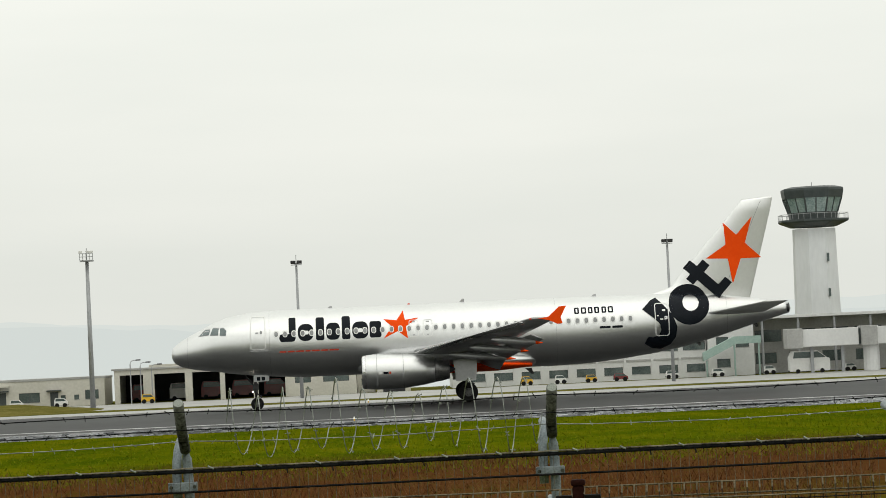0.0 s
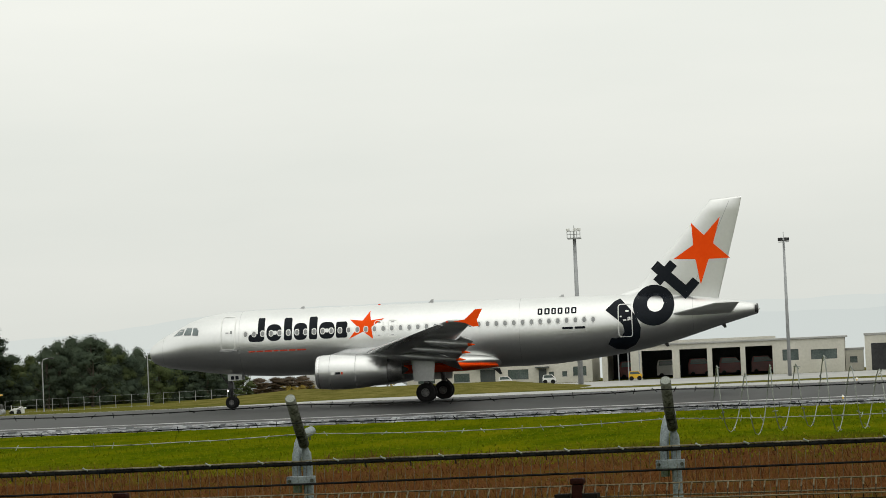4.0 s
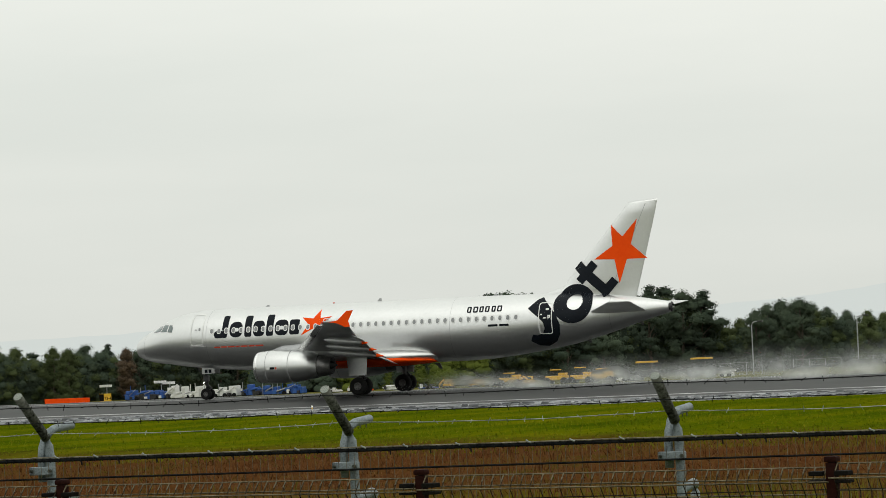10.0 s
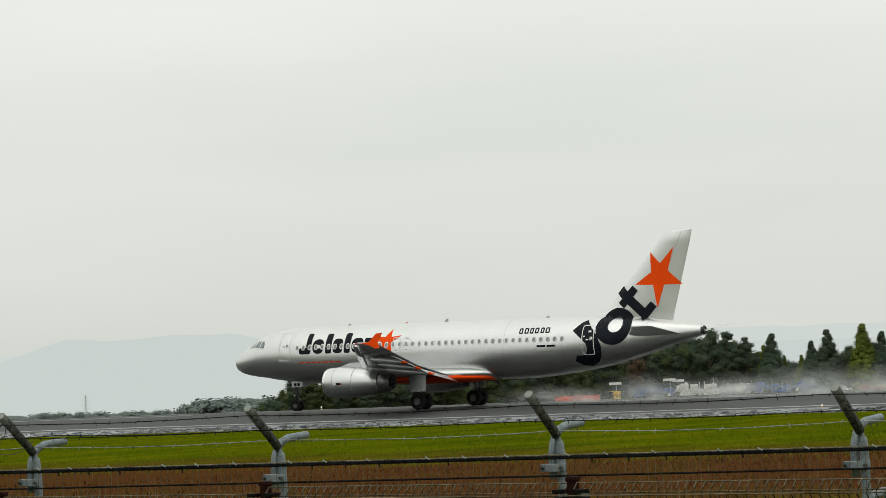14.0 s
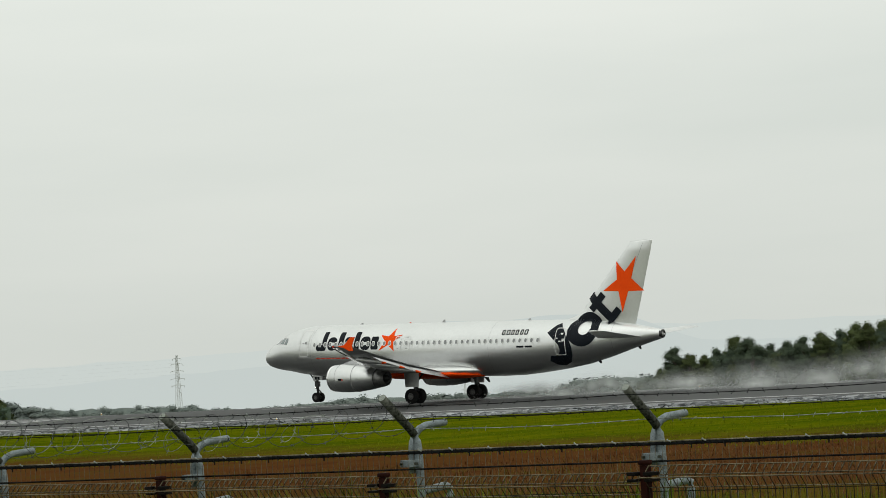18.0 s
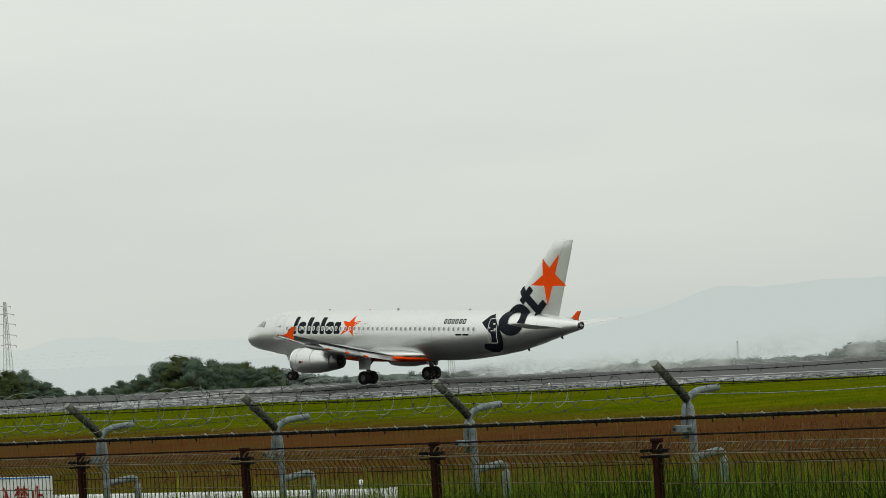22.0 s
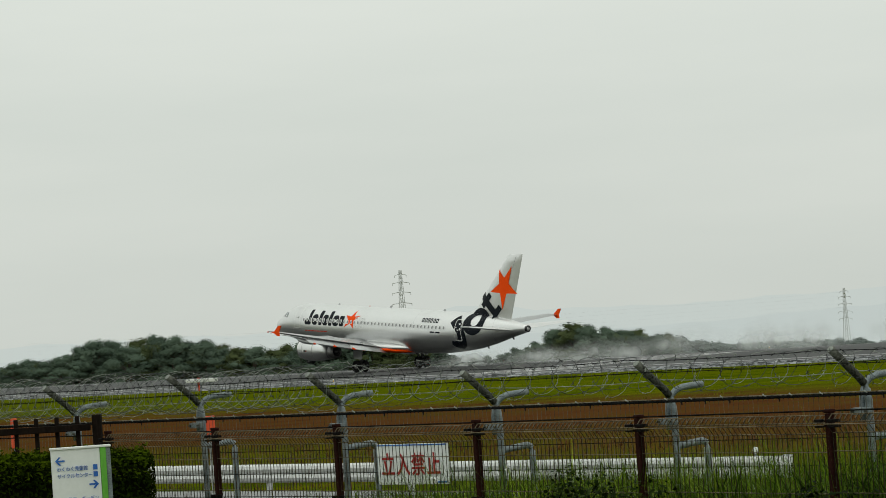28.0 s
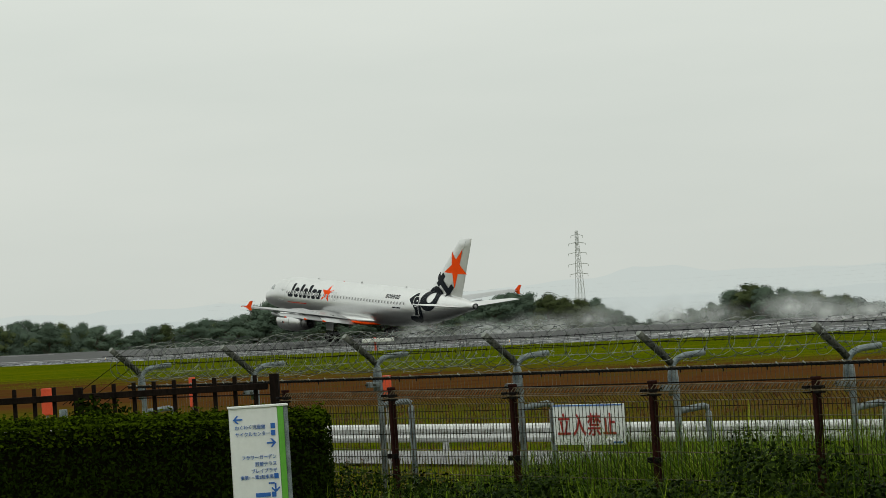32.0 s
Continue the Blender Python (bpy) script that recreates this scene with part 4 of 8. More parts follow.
def build_brown_fence():
    fence = thing("mesh_fence", "low brown coated wire mesh fence on square posts", "fence")
    base = lambda i: Matrix.Translation(brown_at(i)) @ Matrix.Rotation(BROWN_TURN, 4, "Z")
    post = part("post", box(-0.023, 0.023, -0.023, 0.023, 1.2, 2.755, 0.005), BROWN_PAINT, fence, "square brown post")
    part("cap", box(-0.029, 0.029, -0.029, 0.029, 2.756, 2.782, 0.01), BROWN_PAINT, post)
    for s in (-1, 1):
        part("clamp", box(s * 0.026 if s > 0 else -0.09, 0.09 if s > 0 else -0.026, -0.055, 0.01, 2.70, 2.72, 0.004), BLACK_CLIP, post, "black panel clamp")
        part("clamp", box(s * 0.026 if s > 0 else -0.095, 0.095 if s > 0 else -0.026, -0.05, 0.01, 2.668, 2.682, 0.004), BLACK_CLIP, post)
        part("clamp", box(s * 0.026 if s > 0 else -0.06, 0.06 if s > 0 else -0.026, -0.045, 0.0, 2.18, 2.22, 0.004), BLACK_CLIP, post)
    post.matrix_basis = base(-9)
    for i in range(-8, 5):
        copy_thing(post, base(i))
    bm = bmesh.new()
    for k in range(40):
        x = 0.025 + k * 0.05
        add_tube(bm, [(x, 0.0, 1.3), (x, -0.005, 2.63), (x, -0.05, 2.69), (x, 0.0, 2.748)], 0.0027, 4, cap=False)
    panel = part("mesh_panel", bm, MESH_WIRE, fence, "brown wire mesh panel with folded top")
    bm = bmesh.new()
    for y, z in ((-0.002, 2.635), (-0.052, 2.69), (0.0, 2.75), (0.032, 2.70)):
        add_tube(bm, [(0, y, z), (2, y, z)], 0.0036, 4, cap=False)
    for k in range(40):
        x = 0.025 + k * 0.05
        add_tube(bm, [(x, -0.03, 2.722), (x, -0.002, 2.751)], 0.0034, 4, cap=False)
    part("fold_wire", bm, HIGHLIT_WIRE, panel, "fold wires in a tan highlight colour")
    bm = bmesh.new()
    for z in (2.52, 2.26, 2.06, 1.86, 1.66, 1.4):
        add_tube(bm, [(0, -0.005, z), (2, -0.005, z)], 0.0032, 4, cap=False)
    part("line_wire", bm, HIGHLIT_WIRE, panel, "line wires in a tan highlight colour")
    panel.matrix_basis = base(-9)
    for i in range(-8, 4):
        copy_thing(panel, base(i))
    return fence


build_brown_fence()


# ---- buildings beyond the apron ----
def window_in(wall, x0, x1, y, z0, z1, mat=None, sill=True):
    """A recessed pane with a frame on a wall that faces -y."""
    fr = part("window", prism_frame(x0, x1, z0, z1, 0.09, y - 0.06, y + 0.02), DARK_TRIM, wall)
    part("pane", box(x0 + 0.08, x1 - 0.08, y - 0.03, y - 0.01, z0 + 0.08, z1 - 0.08), mat or DARK_GLASS, fr)
    n = int((x1 - x0) / 1.6)
    for k in range(1, n):
        x = x0 + (x1 - x0) * k / n
        part("mullion", box(x - 0.04, x + 0.04, y - 0.055, y, z0 + 0.08, z1 - 0.08), DARK_TRIM, fr)
    if sill:
        part("sill", box(x0 - 0.1, x1 + 0.1, y - 0.14, y, z0 - 0.12, z0 - 0.02), GREY_WALL, fr)
    return fr


def prism_frame(x0, x1, z0, z1, t, ya, yb):
    bm = bmesh.new()
    for q in ((x0, x0 + t, z0, z1), (x1 - t, x1, z0, z1), (x0 + t, x1 - t, z0, z0 + t), (x0 + t, x1 - t, z1 - t, z1)):
        add_box(bm, q[0], q[1], ya, yb, q[2], q[3])
    return bm


def wall_with_holes(x0, x1, z0, z1, y0, y1, holes):
    """A wall slab facing -y with openings (xa, xb, za, zb) that reach through it."""
    bm = bmesh.new()
    cuts = sorted({x0, x1, *[h[0] for h in holes], *[h[1] for h in holes]})
    for a, b in zip(cuts, cuts[1:]):
        inside = sorted([h for h in holes if h[0] <= a + 1e-6 and h[1] >= b - 1e-6], key=lambda h: h[2])
        z = z0
        for h in inside:
            if h[2] > z + 1e-6:
                add_box(bm, a, b, y0, y1, z, h[2])
            z = h[3]
        if z1 > z + 1e-6:
            add_box(bm, a, b, y0, y1, z, z1)
    bmesh.ops.remove_doubles(bm, verts=bm.verts[:], dist=0.001)
    return bm


def building(name, label, x0, x1, y, depth, z0, z1, mat, windows=(), doors=(), parapet=0.35):
    """A flat-roofed block with its front at y: walls, roof, parapet, windows and dark doors."""
    b = thing(name, label, "building")
    holes = [w for w in windows]
    front = part("wall", wall_with_holes(x0, x1, z0, z1, y, y + 0.3, holes), mat, b)
    part("side_wall", box(x0, x0 + 0.3, y + 0.3, y + depth, z0, z1), mat, b)
    part("side_wall", box(x1 - 0.3, x1, y + 0.3, y + depth, z0, z1), mat, b)
    part("back_wall", box(x0 + 0.3, x1 - 0.3, y + depth - 0.3, y + depth, z0, z1), mat, b)
    part("roof", box(x0 - 0.12, x1 + 0.12, y - 0.12, y + depth + 0.12, z1, z1 + parapet, 0.03), GREY_WALL, b)
    for w in windows:
        window_in(front, w[0], w[1], y + 0.1, w[2], w[3])
    for d in doors:
        part("door", box(d[0], d[1], y - 0.05, y - 0.005, z0, d[2]), DARK_TRIM, b, "dark door")
        part("canopy", box(d[0] - 0.5, d[1] + 0.5, y - 0.9, y - 0.006, d[2] + 0.1, d[2] + 0.3), DARK_TRIM, b)
    return b


BASE = -3.8


def build_fire_station():
    y = 500.0
    left = building("office_building", "low cream office building beside the fire station", -77.3, -46.4, y + 2, 14, BASE, 0.7, PALE_WALL,
                    [(-75.4, -72.6, -2.9, -1.5), (-69.4, -66.8, -2.9, -1.5), (-60.4, -57.0, -2.8, -1.2), (-49.6, -47.4, -2.6, -1.1), (-53.6, -52.8, -2.6, -1.8), (-51.4, -50.6, -2.6, -1.8)],
                    [(-65.0, -62.5, -1.0), (-55.3, -54.0, -1.2)])
    part("ledge", box(-77.3, -62.0, y + 1.0, y + 1.98, -0.1, 0.15), PALE_WALL, left)
    st = thing("fire_station", "cream fire station with open garage bays and dark interiors", "building")
    bays = [(-43.7, -39.9), (-38.1, -33.1), (-31.9, -27.4), (-26.6, -22.0), (-21.2, -16.8)]
    front = part("wall", wall_with_holes(-44.6, -5.2, BASE, 1.75, y, y + 0.6, [(a, b, BASE, 0.95) for a, b in bays] + [(-15.2, -12.6, -1.6, 0.2), (-10.6, -6.4, -1.6, 0.0)]), PALE_WALL, st)
    part("roof", box(-45.0, -4.8, y - 0.3, y + 18.3, 1.76, 2.05, 0.04), GREY_WALL, st)
    part("back_wall", box(-44.6, -5.2, y + 17.6, y + 18, BASE, 1.75), SHADE_INSIDE, st)
    part("side_wall", box(-44.6, -44.2, y + 0.6, y + 17.6, BASE, 1.75), PALE_WALL, st)
    part("side_wall", box(-5.6, -5.2, y + 0.6, y + 17.6, BASE, 1.75), PALE_WALL, st)
    part("partition", box(-16.4, -16.0, y + 0.61, y + 17.59, BASE, 1.74), SHADE_INSIDE, st)
    part("floor_slab", box(-44.2, -5.6, y + 0.6, y + 17.6, BASE - 0.2, BASE + 0.05), GREY_WALL, st)
    part("parapet", box(-38.8, -16.2, y - 0.25, y + 0.3, 2.06, 2.5), PALE_WALL, st)
    window_in(front, -15.2, -12.6, y + 0.2, -1.6, 0.2)
    window_in(front, -10.6, -6.4, y + 0.2, -1.6, 0.0)
    for a, b in bays:
        part("shutter_box", box(a, b, y + 0.02, y + 0.5, 0.96, 1.3), GREY_WALL, front)
    # single garage standing apart
    g = building("garage", "small cream garage, its shaded bay a dark plate", -1.9, 3.6, y, 9, BASE, 1.9, PALE_WALL)
    # no opening here: a dark plate on the wall paints the bay's shade
    part("bay", box(-0.9, 2.7, y - 0.04, y - 0.006, BASE, 0.6), SHADE_INSIDE, g, "near-black plate for the shaded bay")
    building("annex", "low cream annex with two windows", -5.1, -2.2, y + 3, 8, BASE, -0.4, PALE_WALL, [(-4.4, -3.2, -2.4, -1.4)])


def build_vehicle(name, label, category, x, y, z, length, height, mat, cab=0.3, dark_band=True):
    """A truck, van or car seen from its side: body, cab, glass, wheels."""
    v = thing(name, label, category, Matrix.Translation((x, y, z)))
    L, w = length, min(2.4, length * 0.42)
    part("body", prism([(0, 0.35), (L, 0.35), (L, height * 0.62), (L * 0.97, height * 0.66), (L * (1 - cab * 0.2), height * 0.66), (L * (1 - cab), height), (L * cab * 0.25, height), (0, height * 0.7)], 0, w), mat, v)
    if dark_band:
        part("window", prism([(L * (1 - cab * 0.3), height * 0.68), (L * (1 - cab * 0.98), height * 0.95), (L * cab * 0.4, height * 0.95), (L * cab * 0.3, height * 0.68)], -0.015, -0.003), DARK_GLASS, v)
    for k in (0.2, 0.8):
        part("wheel", loft([[(L * k + 0.36 * math.cos(2 * math.pi * j / 14), yy, 0.36 + 0.36 * math.sin(2 * math.pi * j / 14)) for j in range(14)] for yy in (-0.04, 0.2)]), RUBBER, v)
    part("bumper", box(-0.08, L + 0.08, 0.05, w - 0.05, 0.32, 0.52, 0.02), DARK_METAL, v)
    return v


CAB_GLASS = material("pale_teal_cab_glass", (0.10, 0.16, 0.155), (0.34, 0.42, 0.40), rough=0.08, scale=0.35, coat=0.5)


def build_tower():
    t = thing("control_tower", "white concrete control tower with a dark glazed cab and balcony", "tower")
    cx, cy = 79.5, 562.0
    def octagon(r, z, ry=None):
        return [(cx + r * math.cos(radians(22.5 + 45 * j)), cy + (ry or r) * math.sin(radians(22.5 + 45 * j)), z) for j in range(8)]
    part("shaft", loft([octagon(4.75, -3.8), octagon(4.3, 8), octagon(4.05, 21.6)]), TOWER_WHITE, t, "white tapering shaft")
    for z in (2.0, 9.0, 15.5):
        part("slot_window", box(cx + 1.6, cx + 2.0, cy - 4.25, cy - 3.4, z, z + 1.5), DARK_GLASS, t)
    part("balcony_deck", loft([octagon(4.4, 21.9), octagon(6.4, 22.7), octagon(6.7, 22.95), octagon(6.7, 23.3)]), DARK_TRIM, t, "dark balcony deck")
    part("cab_base", loft([octagon(4.6, 23.31), octagon(4.7, 24.6)]), DARK_TRIM, t)
    cab = part("cab_glass", loft([octagon(4.6, 24.61), octagon(5.5, 27.2)]), CAB_GLASS, t, "slanted tinted cab glass")
    for j in range(8):
        a, b = octagon(4.66, 24.6)[j], octagon(5.56, 27.2)[j]
        part("mullion", tube([a, b], 0.16, 6), DARK_TRIM, cab)
        a2, b2 = octagon(4.66, 24.6)[(j + 1) % 8], octagon(5.56, 27.2)[(j + 1) % 8]
        part("mullion", tube([Vector(a).lerp(Vector(a2), 0.5), Vector(b).lerp(Vector(b2), 0.5)], 0.1, 6), DARK_TRIM, cab)
    part("cab_ceiling", loft([octagon(4.9, 26.2), octagon(4.9, 26.3)]), WHITE_WALL, cab)
    part("roof", loft([octagon(5.7, 27.21), octagon(5.95, 28.6), octagon(5.9, 29.0), octagon(4.4, 29.35)]), DARK_TRIM, t, "dark flared roof")
    rail = part("railing", tube([*octagon(6.6, 24.3), octagon(6.6, 24.3)[0]], 0.05, 6), POLE_GREY, t, "balcony railing")
    for j in range(8):
        a, b = Vector(octagon(6.6, 23.3)[j]), Vector(octagon(6.6, 23.3)[(j + 1) % 8])
        for k in range(4):
            q = a.lerp(b, k / 4)
            part("baluster", tube([q, q + Vector((0, 0, 1.0))], 0.04, 5), POLE_GREY, rail)
    part("mast", tube([(cx, cy, 29.3), (cx, cy, 30.2)], 0.06, 6), POLE_GREY, t)


def build_terminal():
    y = 505.0
    w1 = [(12.4 + k * 4.55, 16.1 + k * 4.55, 0.7, 2.1) for k in range(9)] + [(12.9 + k * 4.55, 16.0 + k * 4.55, -2.9, -1.6) for k in range(9)]
    t = building("terminal_building", "white two-storey terminal building with dark strip windows", 10.6, 52.6, y, 26, BASE, 4.9, WHITE_WALL, w1)
    for k in range(9):
        part("pilaster", box(11.6 + k * 4.55, 12.0 + k * 4.55, y - 0.2, y - 0.004, BASE, 4.89), WHITE_WALL, t)
    part("floor_band", box(10.8, 52.4, y - 0.12, y - 0.004, -0.75, -0.45), GREY_WALL, t)
    for k in range(4):
        part("louvre", box(36 + 0.02, 43, y + 0.4, y + 0.9, 5.3 + k * 0.45, 5.6 + k * 0.45), GREY_WALL, t)
    building("terminal_tower_block", "white three-storey terminal block with wide windows", 52.8, 60.4, y - 1.5, 24, BASE, 8.3, WHITE_WALL, [(54.8, 59.6, 5.0, 6.4), (54.2, 56.2, 1.2, 2.6), (57.4, 59.6, 0.8, 2.6), (54.2, 56.4, -2.4, -1.0)])
    building("departure_hall", "long grey terminal hall with flat canopy roof", 59.7, 128.0, y + 6, 30, BASE, 4.9, GREY_WALL, [(61.5 + k * 5.6, 66.0 + k * 5.6, 1.4, 3.4) for k in range(11)] + [(61.5 + k * 5.6, 65.0 + k * 5.6, -2.2, -0.4) for k in range(11)])
    canopy = thing("hall_canopy", "long pale flat canopy roof over the terminal hall", "roof")
    part("slab", box(59.0, 130.0, y - 1.0, y + 36.5, 5.26, 5.75, 0.05), WHITE_WALL, canopy)
    for k in range(12):
        part("column", tube([(62 + k * 6, y - 0.4, BASE), (62 + k * 6, y - 0.4, 5.26)], 0.22, 8), POLE_GREY, canopy)
    # steel frame on the roof
    fr = thing("roof_frame", "open steel frame with aerials and cabinets on the terminal roof", "frame")
    for x in (46.8, 50.1, 53.4):
        for yy in (y + 4, y + 8):
            part("leg", tube([(x, yy, 5.2), (x, yy, 9.2)], 0.1, 6), POLE_GREY, fr)
        part("brace", tube([(x, y + 4, 5.4), (x, y + 8, 8.6)], 0.07, 5), POLE_GREY, fr)
    for a, b in ((46.8, 50.1), (50.1, 53.4)):
        part("brace", tube([(a, y + 4, 5.4), (b, y + 4, 8.2)], 0.07, 5), POLE_GREY, fr)
        part("brace", tube([(b, y + 4, 5.4), (a, y + 4, 8.2)], 0.07, 5), POLE_GREY, fr)
    for z in (6.8, 8.3, 9.2):
        part("rail", tube([(46.5, y + 4, z), (53.7, y + 4, z)], 0.09, 5), POLE_GREY, fr)
        part("rail", tube([(46.5, y + 8, z), (53.7, y + 8, z)], 0.09, 5), POLE_GREY, fr)
    part("platform", box(46.4, 53.8, y + 3.6, y + 8.4, 8.34, 8.5), POLE_GREY, fr)
    part("cabinet", box(48.0, 49.2, y + 4.6, y + 6, 5.26, 7.0, 0.05), GREY_WALL, fr)
    part("cabinet", box(51.0, 52.4, y + 4.6, y + 6, 5.26, 6.6, 0.05), GREY_WALL, fr)
    for x in (46.9, 48.4, 49.6, 51.2, 52.6):
        part("aerial", tube([(x, y + 4, 9.2), (x, y + 4, 10.4)], 0.05, 5), POLE_GREY, fr)
    # outside stair in pale green steel
    s = thing("steel_stair", "pale green covered steel stair at the terminal", "stairs")
    part("stringer", prism([(51.5, -1.2), (57.0, 1.4), (61.0, 1.4), (61.0, 2.6), (56.6, 2.6), (51.5, 0.2)], y - 6.5, y - 4.5), GREEN_STEEL, s)
    for x in (52, 56.6, 60.6):
        part("post", tube([(x, y - 6.3, BASE), (x, y - 6.3, 1.3 if x > 53 else -1.2)], 0.15, 6), GREEN_STEEL, s)
    # boarding bridges and service vehicles
    for x, w in ((66.5, 9.0), (78.5, 11.0), (93.0, 9.0)):
        br = thing("boarding_bridge", "pale grey boarding bridge on wheeled legs", "bridge")
        part("tunnel", box(x, x + w, y - 16, y - 12.6, 0.4, 3.2, 0.1), WHITE_WALL, br)
        part("cab", box(x - 2.6, x - 0.01, y - 16.6, y - 12, 0.2, 3.4, 0.15), GREY_WALL, br)
        part("bellows", box(x + w + 0.01, x + w + 1.4, y - 15.6, y - 13, 0.5, 3.0), DARK_TRIM, br)
        for k in (0.15, 0.7):
            part("leg", box(x + w * k, x + w * k + 0.5, y - 14.6, y - 14, BASE, 0.4), POLE_GREY, br)
        part("rotunda", tube([(x + w + 2.2, y - 14.2, BASE), (x + w + 2.2, y - 14.2, 3.3)], 1.3, 14), WHITE_WALL, br)
    rnd = random.Random(8)
    for x, kind in ((21.5, "y"), (27, "w"), (32.0, "y"), (36.5, "r"), (45, "w"), (52.5, "w"), (61, "w"), (64.5, "t"), (74.2, "w"), (87, "w"), (99, "w")):
        z = ground_z(x, y - 9) - 0.0
        if kind == "t":
            build_vehicle("service_truck", "white airport service truck on the apron", "truck", x, y - 14, ground_z(x, y - 14), 6.5, 3.6, WHITE_PAINT)
        else:
            mat = {"y": YELLOW_PAINT, "w": WHITE_PAINT, "r": RED_PAINT}[kind]
            word = {"y": "yellow", "w": "white", "r": "red"}[kind]
            build_vehicle("service_car", word + " airport service car on the apron", "car", x, y - 9, z, 1.9 + rnd.uniform(-0.2, 0.4), 1.2 + rnd.uniform(0, 0.3), mat)


def build_flood_pole(x, y, top, heavy, label):
    base = ground_z(x, y)
    p = thing("floodlight_pole", label, "light pole")
    part("pole", tube([(x, y, base), (x, y, top - 1.2)], 0.42 if heavy else 0.3, 10, 0.26 if heavy else 0.17), POLE_GREY, p, "", True)
    if heavy:
        part("platform", box(x - 1.0, x + 1.0, y - 1.0, y + 1.0, top - 1.3, top - 1.1), POLE_GREY, p)
        for k in range(5):
            part("rail_post", tube([(x - 1 + k * 0.5, y - 1, top - 1.1), (x - 1 + k * 0.5, y - 1, top - 0.1)], 0.05, 5), POLE_GREY, p)
        for z in (top - 0.6, top - 0.1):
            part("rail", tube([(x - 1, y - 1, z), (x + 1, y - 1, z)], 0.05, 5), POLE_GREY, p)
        part("mast", tube([(x, y, top - 1.1), (x, y, top + 0.8)], 0.06, 5), POLE_GREY, p)
        for dx in (-0.9, 0.2, 0.8):
            part("lamp", box(x + dx - 0.3, x + dx + 0.25, y - 0.6, y - 0.1, top - 0.05, top + 0.35, 0.05), WHITE_PAINT, p)
    else:
        for a in range(6):
            c, s = math.cos(radians(60 * a)), math.sin(radians(60 * a))
            arm = part("arm", tube([(x, y, top - 1.0), (x + 0.65 * c, y + 0.65 * s, top - 0.7)], 0.06, 5), POLE_GREY, p)
            part("lamp", box(x + 0.65 * c - 0.22, x + 0.65 * c + 0.22, y + 0.65 * s - 0.2, y + 0.65 * s + 0.2, top - 0.95, top - 0.45, 0.06), DARK_METAL, arm, "dark floodlight")
        part("ring", tube([(x + 0.8 * math.cos(radians(a)), y + 0.8 * math.sin(radians(a)), top - 1.1) for a in range(0, 361, 30)], 0.05, 5), POLE_GREY, p)
        part("spike", tube([(x, y, top - 1.2), (x, y, top + 0.4)], 0.05, 5), POLE_GREY, p)


def build_street_lamp(x, y, h):
    z = ground_z(x, y)
    p = thing("street_lamp", "thin grey street lamp with curved arm", "street lamp", group="thin street lamps")
    part("pole", tube([(x, y, z), (x, y, z + h - 0.6), (x + 0.15, y, z + h - 0.15), (x + 0.6, y, z + h), (x + 1.1, y, z + h)], 0.1, 6, 0.06), POLE_GREY, p)
    part("head", box(x + 0.9, x + 1.7, y - 0.2, y + 0.2, z + h - 0.08, z + h + 0.12, 0.04), DARK_METAL, p)


def build_lattice_tower(x0, x1, y, top):
    z0 = ground_z(x0, y)
    t = thing("stair_tower", "grey steel lattice tower with zigzag stairs and platform", "tower")
    for x in (x0, x1):
        for yy in (y, y + 4):
            part("leg", tube([(x, yy, z0), (x, yy, top)], 0.18, 6), POLE_GREY, t)
    n = 5
    for k in range(n):
        za, zb = z0 + (top - z0) * k / n, z0 + (top - z0) * (k + 1) / n
        part("rail", tube([(x0, y, zb), (x1, y, zb)], 0.12, 5), POLE_GREY, t)
        part("brace", tube([(x0, y, za), (x1, y, zb)] if k % 2 else [(x1, y, za), (x0, y, zb)], 0.09, 5), POLE_GREY, t)
        part("brace", tube([(x1, y, za), (x0, y, zb)] if k % 2 else [(x0, y, za), (x1, y, zb)], 0.07, 5), POLE_GREY, t)
        fa, fb = ((x0 + 0.5, x1 - 0.5) if k % 2 else (x1 - 0.5, x0 + 0.5))
        part("flight", loft([[(fa, yy, za + d) for yy, d in ((y + 1.2, 0.0), (y + 2.4, 0.0), (y + 2.4, 0.3), (y + 1.2, 0.3))], [(fb, yy, zb + d) for yy, d in ((y + 1.2, 0.0), (y + 2.4, 0.0), (y + 2.4, 0.3), (y + 1.2, 0.3))]]), POLE_GREY, t)
        part("rail", tube([(fa, y + 1.2, za + 1.1), (fb, y + 1.2, zb + 1.1)], 0.06, 5), POLE_GREY, t)
        part("side_brace", tube([(x0, y, za), (x0, y + 4, zb)], 0.09, 5), POLE_GREY, t)
    part("platform", box(x0 - 0.5, x1 + 0.5, y - 0.5, y + 4.5, top, top + 0.22), POLE_GREY, t)
    for dz in (0.6, 1.1):
        part("rail", tube([(x0 - 0.45, y - 0.45, top + dz), (x1 + 0.45, y - 0.45, top + dz)], 0.06, 5), POLE_GREY, t)
    part("cabinet", box(x0 + 0.8, x0 + 2.6, y + 1.0, y + 2.4, top + 0.22, top + 1.5, 0.04), GREY_WALL, t)
    for k in range(8):
        x = x0 - 0.4 + (x1 - x0 + 0.8) * k / 7
        part("aerial", tube([(x, y - 0.4, top + 0.22), (x, y - 0.4, top + (1.4 if k % 3 else 2.6))], 0.05, 5), POLE_GREY, t)


